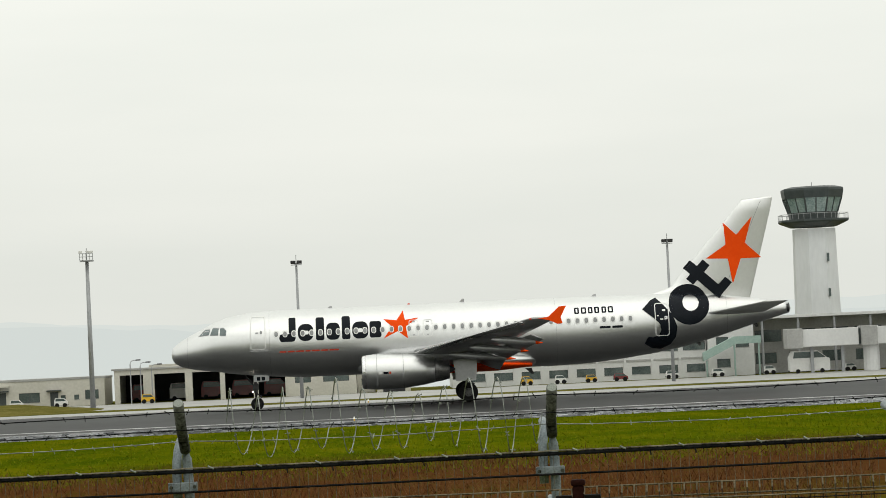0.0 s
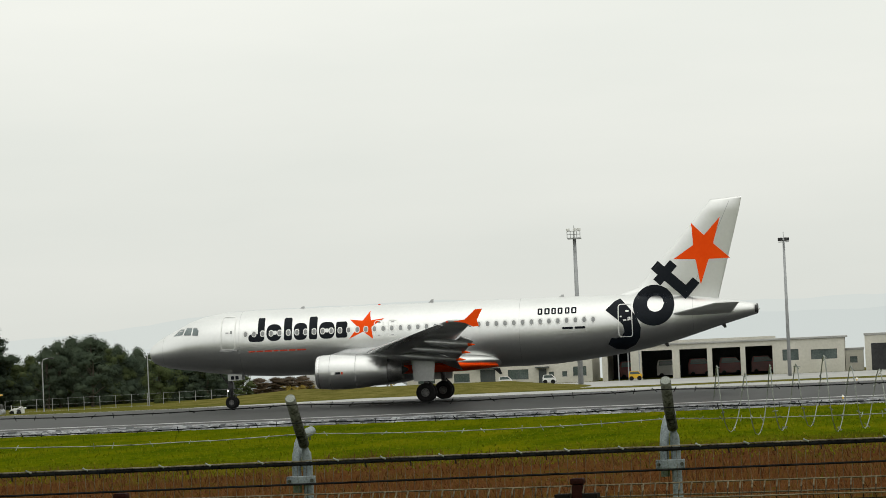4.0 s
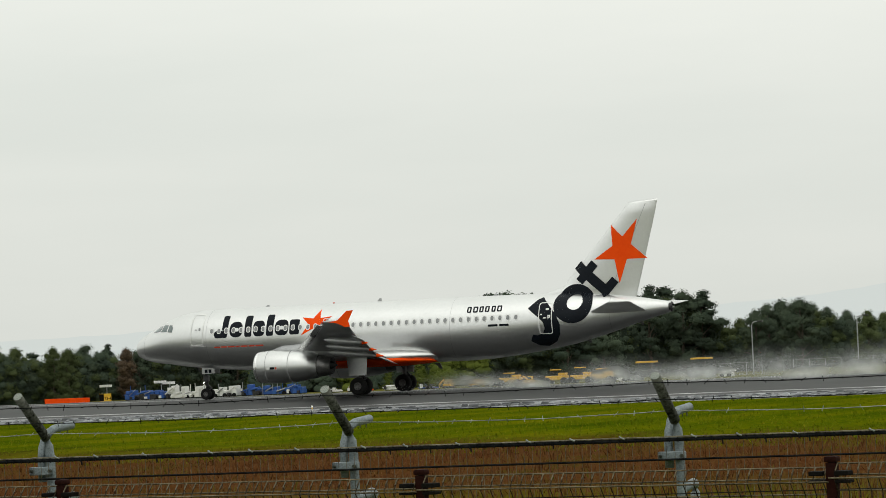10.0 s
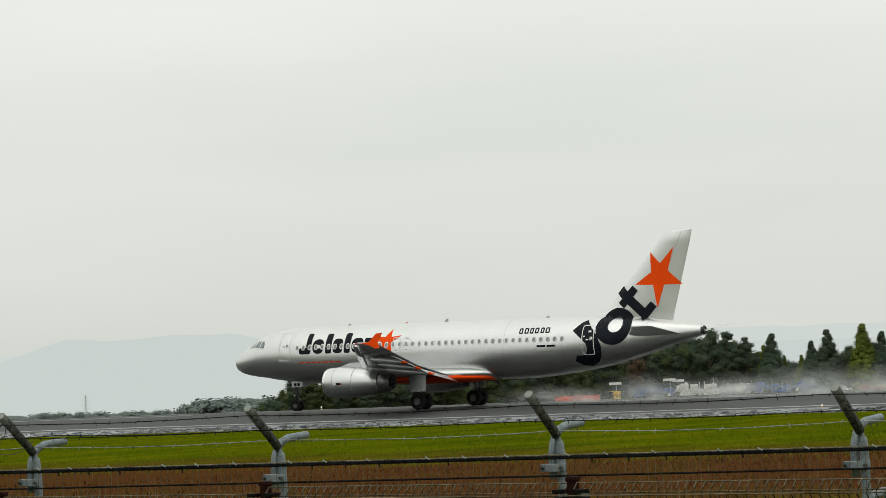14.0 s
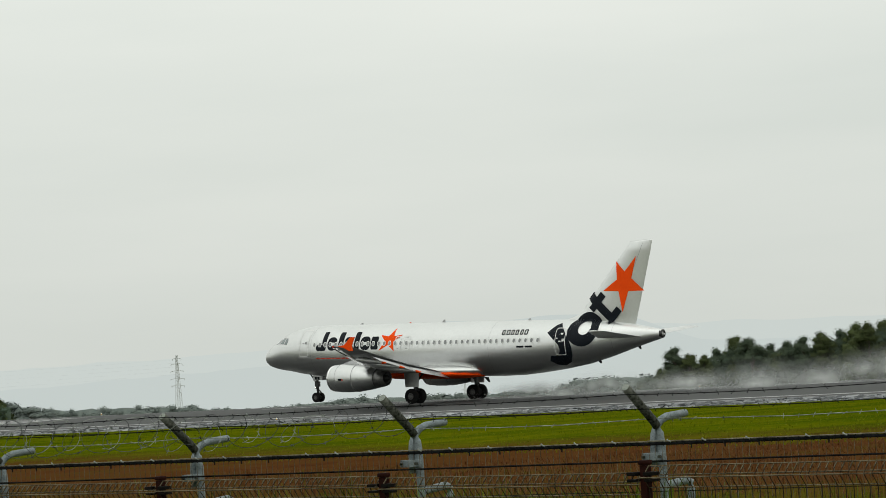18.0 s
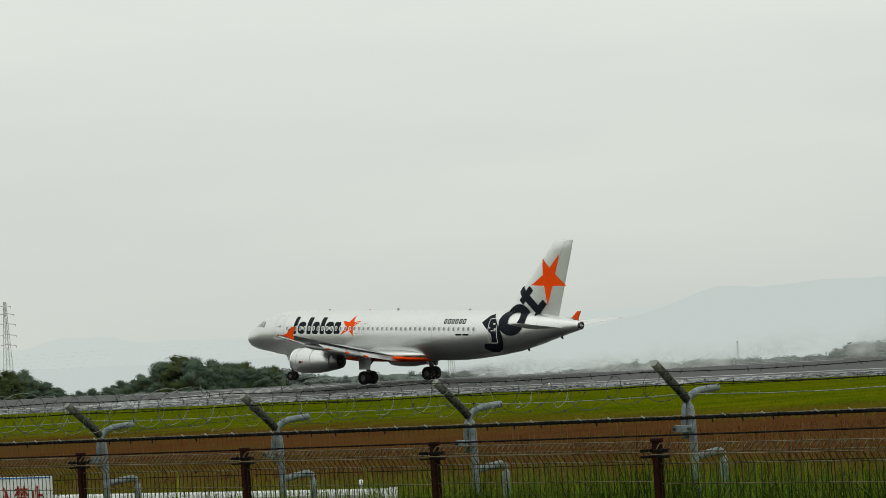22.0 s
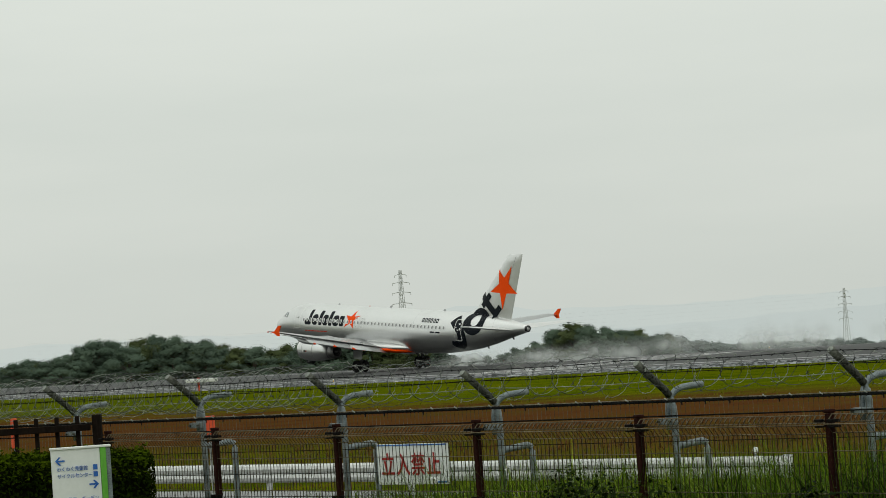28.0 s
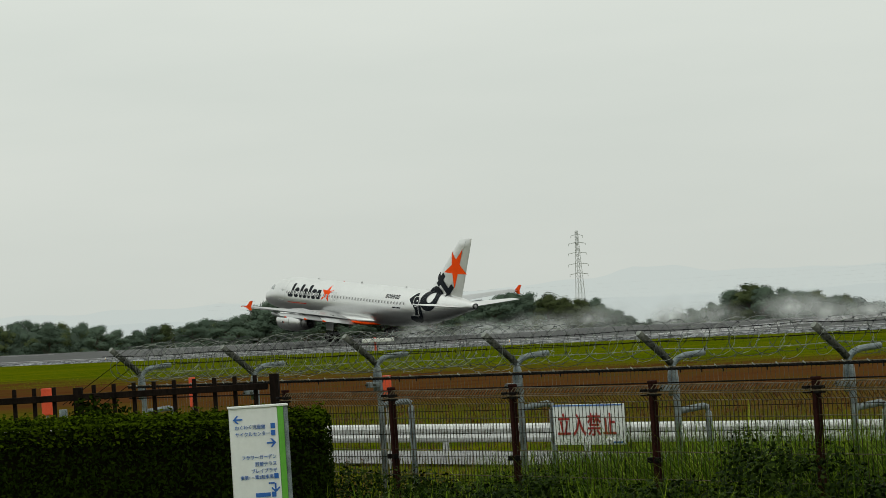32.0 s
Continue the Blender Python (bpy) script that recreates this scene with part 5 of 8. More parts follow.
build_fire_station()
build_tower()
build_terminal()
for x, y, top, heavy, label in ((-45.3, 470, 20.1, True, "tall grey floodlight mast with a railed platform"), (-13.3, 470, 17.9, False, "tall grey floodlight pole with a ring of lamps"), (43.6, 468, 18.5, False, "tall grey floodlight pole with a ring of lamps")):
    build_flood_pole(x, y, top, heavy, label)
for x, h in ((-41.4, 7.0), (-39.8, 6.6), (-38.0, 6.2), (86.5, 14.5), (90.5, 15.0)):
    build_street_lamp(x, 494 if x < 0 else 486, h)
build_lattice_tower(-85.4, -81.0, 532, 6.9)
house = building("pump_house", "small white flat-roofed utility house with a grey shutter", -92.3, -82.1, 492, 8, BASE, 0.4, WHITE_WALL, [(-90.6, -89.0, -1.9, -1.1), (-83.6, -83.2, -0.6, -0.1), (-82.9, -82.5, -0.6, -0.1)])
part("shutter", box(-87.6, -83.9, 491.9, 491.99, BASE, -0.35), GREY_WALL, house, "grey roller shutter")
for x, y, mat, word in ((-42.9, 513, RED_PAINT, "red"), (-36.6, 513, WHITE_PAINT, "white"), (-31.4, 514, RED_PAINT, "red"), (-26.2, 514, RED_PAINT, "red"), (-20.8, 513, RED_PAINT, "red")):
    build_vehicle("fire_engine", word + " fire engine parked in its garage bay", "fire engine", x, y, ground_z(x, y), 3.9, 2.9, mat)
for x, mat, word in ((-39.5, YELLOW_PAINT, "yellow"), (-60.5, WHITE_PAINT, "white"), (-53.4, WHITE_PAINT, "white")):
    build_vehicle("parked_car", word + " car parked before the fire station", "car", x, 490, ground_z(x, 490), 2.1, 1.5, mat)


# ---- works yard with machines and stores beside the trees ----
def yard_z(x, y):
    return ground_z(x, y)


def build_roller(x, y, h, body=None):
    z = yard_z(x, y)
    r = thing("road_roller", "yellow road roller with a canopy standing in the works yard", "road roller", Matrix.Translation((x, y, z)))
    part("canopy", box(0.0, 2.9, 0, 1.8, h - 0.25, h, 0.05) if body is None else box(0.5, 1.9, 0.2, 1.6, h - 0.14, h, 0.04), YELLOW_PAINT, r, "yellow canopy")
    for a in ((0.3, 2.6) if body is None else (0.65, 1.75)):
        part("post", tube([(a, 0.2, 1.2), (a, 0.2, h - 0.25)], 0.06, 5), DARK_METAL, r)
    part("body", box(-0.2, 3.0, 0.1, 1.7, 0.7, 1.6 if body is None else 1.35, 0.1), body or DARK_METAL, r)
    part("bonnet", box(1.7, 2.9, 0.3, 1.5, 1.4, 1.75, 0.08), body or DARK_METAL, r)
    for a in (0.1, 2.7):
        part("drum", loft([[(a + 0.55 * math.cos(2 * math.pi * j / 16), yy, 0.55 + 0.55 * math.sin(2 * math.pi * j / 16)) for j in range(16)] for yy in (0.0, 1.8)]), POLE_GREY if body is None else DARK_METAL, r)


def build_digger(x, y, s, turn):
    z = yard_z(x, y)
    d = thing("excavator", "yellow excavator parked in the works yard", "excavator", Matrix.Translation((x, y, z)))
    part("track", box(0, 2.6 * s, 0, 0.5, 0, 0.7 * s, 0.15), DARK_METAL, d)
    part("track", box(0, 2.6 * s, 1.5, 2.0, 0, 0.7 * s, 0.15), DARK_METAL, d)
    part("body", box(0.1, 2.4 * s, 0.1, 1.9, 0.75 * s, 1.5 * s, 0.1), YELLOW_PAINT, d)
    cab = part("cab", box(1.4 * s, 2.3 * s, 0.1, 1.1, 1.5 * s, 2.5 * s, 0.08), YELLOW_PAINT, d)
    part("window", box(1.5 * s, 2.2 * s, 0.06, 0.095, 1.7 * s, 2.3 * s), DARK_GLASS, cab)
    part("boom", tube([(1.2 * s, 1.3, 1.3 * s), (1.2 * s + turn * 1.6 * s, 1.3, 2.4 * s), (1.2 * s + turn * 2.8 * s, 1.3, 1.2 * s), (1.2 * s + turn * 2.9 * s, 1.3, 0.4 * s)], 0.16, 6), YELLOW_PAINT, d)


def build_stack(name, label, x, y, w, h, mat, rnd):
    """A covered heap or stack of stores, bumpy on top."""
    z = yard_z(x, y)
    k = max(3, int(w / 0.8))
    t = thing(name, label, "stack", Matrix.Translation((x, y, z)))
    for i in range(k):
        a, b = w * i / k, w * (i + 1) / k - 0.03
        top = h * rnd.uniform(0.4, 0.85)
        mid = 0.25 + (top - 0.25) * rnd.uniform(0.35, 0.7)
        part("pallet", box(a + 0.05, b - 0.05, 0.3, 2.1, 0, 0.25), DARK_METAL, t)
        part("store_box", box(a, b, rnd.uniform(0, 0.4), 2.2, 0.25, mid, 0.06), mat if rnd.random() < 0.75 else DARK_METAL, t)
        part("store_box", box(a + rnd.uniform(0, 0.2), b - rnd.uniform(0, 0.2), 0.3, 2.0, mid + 0.004, top, 0.08), mat, t)
        if rnd.random() < 0.75:
            part("pipe", tube([(a - 0.2, 0.2, mid), (b + rnd.uniform(0.1, 0.9), 0.1, top * rnd.uniform(0.85, 1.1))], rnd.uniform(0.05, 0.13), 6), mat if rnd.random() < 0.7 else POLE_GREY, t)
        if rnd.random() < 0.5:
            part("upright", tube([(a + 0.2, 0.15, 0.2), (a + 0.2, 0.15, h * rnd.uniform(0.8, 1.08))], 0.05, 5), mat if rnd.random() < 0.5 else POLE_GREY, t)
        if rnd.random() < 0.5:
            part("crate", box(a + 0.05, a + 0.45, -0.12, 0.28, 0.3, rnd.uniform(0.6, 1.0), 0.04), DARK_METAL if rnd.random() < 0.5 else WHITE_PAINT, t)
        if rnd.random() < 0.45:
            part("wheel", loft([[((a + b) / 2 + 0.34 * math.cos(2 * math.pi * j / 12), yy, 0.34 + 0.34 * math.sin(2 * math.pi * j / 12)) for j in range(12)] for yy in (-0.1, 0.18)]), RUBBER, t)
    return t


def build_yard():
    rnd = random.Random(21)
    y = 430
    for x, h in ((-137.2, 3.0), (-128.8, 3.2)):
        build_roller(x, y, h)
    for x, h in ((-157.8, 2.1), (-151.6, 2.3), (-147.6, 2.5), (-144.0, 2.2)):
        build_roller(x, y + rnd.uniform(-3, 3), h, YELLOW_PAINT)
    for x, s, turn in ((-154.4, 0.6, -1), (-168.6, 0.55, -1), (-164.4, 0.5, 1)):
        build_digger(x, y + rnd.uniform(-3, 3), s, turn)
    for x, w, h, mat, word in ((-221.4, 6.8, 2.5, BLUE_PAINT, "blue tarpaulin covered"), (-214.2, 12.2, 2.6, WHITE_PAINT, "white wrapped"), (-201.2, 10.2, 2.4, BLUE_PAINT, "blue tarpaulin covered"), (-183.4, 3.5, 1.0, ORANGE, "orange wrapped"), (-177.4, 3.9, 1.5, WHITE_PAINT, "white wrapped"), (-171.5, 2.4, 0.9, BLUE_PAINT, "blue covered"), (-140.0, 2.0, 1.2, WHITE_PAINT, "white covered"), (-124.4, 1.6, 1.7, WHITE_PAINT, "white covered"), (-161.0, 2.0, 1.1, WHITE_PAINT, "white covered"), (-187.6, 2.6, 1.2, WHITE_PAINT, "white covered")):
        build_stack("stores_stack", word + " stack of building stores in the works yard", x, y, w, h, mat, rnd)
    b = thing("barrier", "long orange plastic barrier beside the taxiway", "barrier")
    for k in range(7):
        x = -232.3 + k * 1.1
        part("segment", box(x, x + 1.06, y - 6, y - 5.4, yard_z(x, y - 6) - 0.05, yard_z(x, y - 6) + 0.85, 0.05), ORANGE, b)
    for x, h in ((-226.0, 2.3), (-216.4, 2.6), (-214.9, 2.4)):
        l = thing("lamp_trailer", "grey mobile lamp trailer with white lamp heads", "lamp trailer")
        z = yard_z(x, y + 3)
        part("mast", tube([(x, y + 3, z), (x, y + 3, z + h)], 0.06, 5), POLE_GREY, l)
        for k in range(4):
            part("lamp_head", box(x - 1.1 + k * 0.55, x - 0.65 + k * 0.55, y + 2.6, y + 2.9, z + h, z + h + 0.4, 0.06), WHITE_PAINT, l)
    # taxiway sign
    s = thing("taxiway_sign", "yellow and black taxiway sign box by the runway", "sign", Matrix.Translation((-223.2, y - 5, yard_z(-223, y - 5))))
    part("cabinet", box(0, 1.95, 0, 0.3, 0.15, 1.35, 0.03), YELLOW_PAINT, s)
    part("black_panel", box(0.02, 0.8, -0.02, -0.004, 0.2, 1.3), BLACK_CLIP, s)
    part("foot", box(0.2, 0.4, 0.05, 0.25, 0, 0.15), DARK_METAL, s)
    part("foot", box(1.5, 1.7, 0.05, 0.25, 0, 0.15), DARK_METAL, s)
    lettering("T3-4", 0.62, (0.86, -0.006, 0.42), BLACK_CLIP, s, "T3-4 in black")
    for x in (-105.2, -121.0):
        build_street_lamp(x, 436, 8.0)


def lettering(text, size, place, mat, parent, label="", align="LEFT", wide=1.0, bold=0.016, spread=1.0):
    """Upright lettering that faces -y, from the built-in font, as a mesh part."""
    cu = bpy.data.curves.new("lettering", "FONT")
    cu.body, cu.size, cu.align_x, cu.extrude, cu.offset = text, size, align, 0.002, size * bold
    cu.space_character = spread
    tmp = bpy.data.objects.new("lettering", cu)
    me = bpy.data.meshes.new_from_object(tmp)
    bpy.data.objects.remove(tmp)
    bpy.data.curves.remove(cu)
    me.materials.clear()
    me.materials.append(mat)
    ob = new("lettering", me)
    ob.parent = parent
    ob.matrix_basis = Matrix.Translation(place) @ Matrix.Rotation(radians(90), 4, "X") @ Matrix.Diagonal((wide, 1, 1, 1))
    return tagged(ob, label)


build_yard()

# grassy bank with yellow flowers before the office building
BANK = material("tan_bank_grass", (0.07, 0.072, 0.015), (0.17, 0.145, 0.045), rough=0.95, spec=0.0, scale=0.5, bump=0.6, fine=0.1)
FLOWER = material("yellow_flowers", (0.17, 0.13, 0.02), (0.32, 0.22, 0.03), rough=0.8, scale=1.0)


def build_bank():
    bm = bmesh.new()
    xs, rows = steps(-112, -40, 2.0), 12
    grid = []
    for x in xs:
        line = []
        for j in range(rows + 1):
            u = j / rows
            y = 418 + 52 * u
            h = 1.45 * math.sin(math.pi * u) ** 0.8 * min(1.0, (x + 112) / 26.0, (-40 - x) / 14.0)
            line.append(bm.verts.new((x, y, ground_z(x, y) - 0.1 + h + 0.12 * noise.noise(Vector((x * 0.4, y * 0.4, 0))))))
        grid.append(line)
    for a, b in zip(grid, grid[1:]):
        for j in range(rows):
            bm.faces.new((a[j], b[j], b[j + 1], a[j + 1]))
    part("grass_bank", bm, BANK, label="tan grassy bank before the low office building", kind="structure", smooth=True)
    rnd = random.Random(61)
    bm = bmesh.new()
    for _ in range(70):
        x = rnd.gauss(-78.5, 3.2)
        leaf_clump(bm, Vector((x, 436 + rnd.uniform(-3, 3), ground_z(x, 436) + 1.7 + rnd.uniform(-0.1, 0.3))), 0.32, rnd, 26, 0.09, 0.6)
    part("yellow_flowers", bm, FLOWER, label="yellow-orange flowers along the grassy bank", category="flowers", kind="stuff")
    # chain-link fence along the far verge
    f = thing("chain_link_fence", "thin grey chain-link fence along the far verge", "fence")
    post = None
    for k in range(30):
        x = -128 + 2.4 * k
        if x > -94:
            break
        m = Matrix.Translation((x, 440, ground_z(x, 440)))
        if post is None:
            post = part("post", tube([(0, 0, 0), (0, 0, 2.1)], 0.05, 6), POLE_GREY, f)
            post.matrix_basis = m
            for z in (0.3, 1.2, 2.05):
                part("wire", tube([(0, 0, z), (2.4, 0, z)], 0.012, 4), POLE_GREY, post)
        else:
            copy_thing(post, m)


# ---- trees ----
# distance haze put into the leaf colour of the farthest trees
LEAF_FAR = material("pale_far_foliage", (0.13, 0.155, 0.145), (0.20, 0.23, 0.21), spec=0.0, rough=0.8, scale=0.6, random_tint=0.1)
LEAF_DARK = material("dark_broadleaf", (0.042, 0.059, 0.043), (0.084, 0.107, 0.069), spec=0.0, rough=0.75, scale=0.4, random_tint=0.18)
# haze over the wood at the runway's end, mixed into these two greens
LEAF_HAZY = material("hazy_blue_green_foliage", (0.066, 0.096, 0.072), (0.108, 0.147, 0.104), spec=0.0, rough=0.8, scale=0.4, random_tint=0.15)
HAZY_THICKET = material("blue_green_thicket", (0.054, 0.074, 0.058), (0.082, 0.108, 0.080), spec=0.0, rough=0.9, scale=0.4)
# shade inside the wood put into a darker green than the leaves
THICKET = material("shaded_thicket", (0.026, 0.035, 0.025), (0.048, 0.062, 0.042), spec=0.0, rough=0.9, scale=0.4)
LEAF_OLIVE = material("olive_broadleaf", (0.040, 0.055, 0.024), (0.086, 0.104, 0.045), spec=0.0, rough=0.75, scale=0.4, random_tint=0.18)
LEAF_PINE = material("pine_needles", (0.036, 0.051, 0.040), (0.072, 0.094, 0.063), spec=0.0, rough=0.8, scale=0.4, random_tint=0.18)
LEAF_YELLOW = material("yellow_green_conifer", (0.055, 0.078, 0.014), (0.125, 0.148, 0.032), spec=0.0, rough=0.75, scale=0.6, random_tint=0.2)
LEAF_RUST = material("rusty_autumn_leaves", (0.05, 0.034, 0.018), (0.098, 0.062, 0.032), rough=0.8, scale=0.6, random_tint=0.2)


def leaf_at(vs, fs, ns, q, n, rnd, s):
    """One small leaf at q that lies roughly across the direction n, with its shading turned to n."""
    a = Vector((rnd.gauss(0, 1), rnd.gauss(0, 1), rnd.gauss(0, 1)))
    a = a - n * a.dot(n) * 0.85
    if a.length < 0.05:
        return
    a.normalize()
    b = n.cross(a)
    if b.length < 0.05:
        return
    b.normalize()
    k = len(vs)
    vs.extend([tuple(q + a * s), tuple(q + b * s * 0.7), tuple(q - a * s), tuple(q - b * s * 0.65)])
    ns.extend([tuple(n)] * 4)
    fs.append((k, k + 1, k + 2, k + 3))


def clump(vs, fs, ns, c, r, rnd, count, size, flat=1.0, lean=None, heart=0.0):
    """A lump of leaves, round at large and rough in detail."""
    if heart:
        k = len(vs)
        for i in range(4):
            p = radians((-62, -20, 22, 64)[i])
            for j in range(6):
                t = math.pi * (j + 0.5 * (i % 2)) / 3
                d = Vector((math.cos(p) * math.cos(t), math.cos(p) * math.sin(t), math.sin(p)))
                g = r * heart * rnd.uniform(0.85, 1.12)
                n = d + (lean or Vector((0, 0, 0))) * 0.6
                vs.append((c.x + d.x * g, c.y + d.y * g, c.z + d.z * g * flat))
                ns.append(tuple(n.normalized()) if n.length > 0.05 else tuple(d))
        for i in range(3):
            for j in range(6):
                fs.append((k + 6 * i + j, k + 6 * i + (j + 1) % 6, k + 6 * i + 6 + (j + 1) % 6, k + 6 * i + 6 + j))
        fs.append(tuple(k + 18 + j for j in range(6)))
    for _ in range(count):
        d = Vector((rnd.gauss(0, 1), rnd.gauss(0, 1), rnd.gauss(0, 1))).normalized()
        q = c + Vector((d.x * r, d.y * r, d.z * r * flat)) * rnd.uniform(0.55, 1.0) ** 0.6 * rnd.uniform(0.9, 1.32)
        n = d + (lean or Vector((0, 0, 0))) + Vector((rnd.gauss(0, 0.3), rnd.gauss(0, 0.3), rnd.gauss(0, 0.3)))
        if n.length > 0.05:
            leaf_at(vs, fs, ns, q, n.normalized(), rnd, size * rnd.uniform(0.6, 1.4))


def leaf_mesh(name, vs, fs, ns, mat, parent, label="", kind=""):
    me = bpy.data.meshes.new(name)
    me.from_pydata(vs, [], fs)
    me.shade_smooth()
    me.normals_split_custom_set_from_vertices(ns)
    me.materials.append(mat)
    ob = new(name, me)
    ob.parent = parent
    return tagged(ob, label, kind=kind)


def leaf_clump(bm, c, r, rnd, count, size, flat=1.0):
    """Small crossing leaves over a lump."""
    vs, fs, ns = [], [], []
    clump(vs, fs, ns, c, r, rnd, count, size, flat)
    made = [bm.verts.new(q) for q in vs]
    for f in fs:
        bm.faces.new([made[i] for i in f])


build_bank()


def tree_proto(kind, seed):
    """A tree of 10 m at the origin: trunk with limbs, and a crown of leaf clumps."""
    rnd = random.Random(seed)
    name, label, mat = {"broad": ("tree", "dark green broadleaf tree at the airfield edge", LEAF_DARK), "olive": ("tree", "olive green broadleaf tree at the airfield edge", LEAF_OLIVE),
                        "pine": ("pine_tree", "tall dark pine tree with tufted crown", LEAF_PINE), "dark_cone": ("conifer_tree", "pointed dark green conifer tree", LEAF_PINE), "cone": ("conifer_tree", "narrow pointed yellow-green conifer tree", LEAF_YELLOW),
                        "rust": ("tree", "rusty red-brown tree among green ones", LEAF_RUST), "hazy": ("tree", "broadleaf tree beyond the runway, blue-green with painted haze", LEAF_HAZY), "far": ("tree", "distant tree beyond the runway, paled with painted haze", LEAF_FAR)}[kind]
    t = thing(name, label, "tree")
    trunk = bmesh.new()
    vs, fs, ns = [], [], []
    if kind in ("cone", "dark_cone"):
        add_tube(trunk, [(0, 0, -1), (0, 0, 9.2)], 0.16, 6, 0.03)
        for k in range(26):
            h = 0.6 + 9.2 * k / 26
            r = 2.5 * (1 - k / 26.5) ** 0.9 + 0.06
            for j in range(5):
                a = rnd.uniform(0, 6.28)
                out = Vector((math.cos(a), math.sin(a), 0.35)) * 0.7
                clump(vs, fs, ns, Vector((r * 0.6 * math.cos(a), r * 0.6 * math.sin(a), h)), max(0.25, r * 0.5), rnd, 46, 0.10, 1.0, out, 0.55)
    else:
        wide = {"broad": 3.5, "olive": 3.2, "pine": 2.6, "rust": 2.2, "far": 3.6, "hazy": 3.6}[kind]
        low = {"broad": 0.6, "olive": 0.5, "pine": 1.6, "rust": 1.0, "far": 0.4, "hazy": 0.4}[kind]
        add_tube(trunk, [(0, 0, -1), (0.1, 0.05, 2.5), (rnd.uniform(-0.3, 0.3), 0.1, 6), (0, 0, 8.8)], 0.24, 7, 0.05)
        n = 52 if kind != "pine" else 46
        for k in range(n):
            h = low + (9.5 - low) * (k + 0.5) / n
            u = (h - low) / (9.6 - low)
            env = wide * (math.sin(math.pi * min(1, 0.18 + u * 0.8)) ** 0.7) * (0.75 + 0.4 * rnd.random())
            a = rnd.uniform(0, 6.28)
            rad = env * rnd.uniform(0.25, 0.95)
            c = Vector((rad * math.cos(a), rad * math.sin(a), h + rnd.uniform(-0.4, 0.4)))
            lump = rnd.uniform(0.55, 1.15) * (0.8 if kind == "pine" else 1.0)
            if k % 2 == 0:
                add_tube(trunk, [(0, 0, max(1.6, h - 1.6)), (c.x * 0.5, c.y * 0.5, h - 0.5), tuple(c)], 0.09, 5, 0.025)
            out = Vector((math.cos(a), math.sin(a), 0.3 + (u - 0.4) * 1.4)) * 0.6
            clump(vs, fs, ns, c, lump, rnd, 60 if kind == "far" else 170, 0.2 if kind == "far" else 0.115, 0.75 if kind != "pine" else 0.55, out, 0.58)
        clump(vs, fs, ns, Vector((0, 0, 9.3)), 0.75, rnd, 130, 0.11, 1.0, Vector((0, 0, 0.6)), 0.5)
    part("trunk", trunk, BARK, t)
    leaf_mesh("crown", vs, fs, ns, mat, t)
    return t


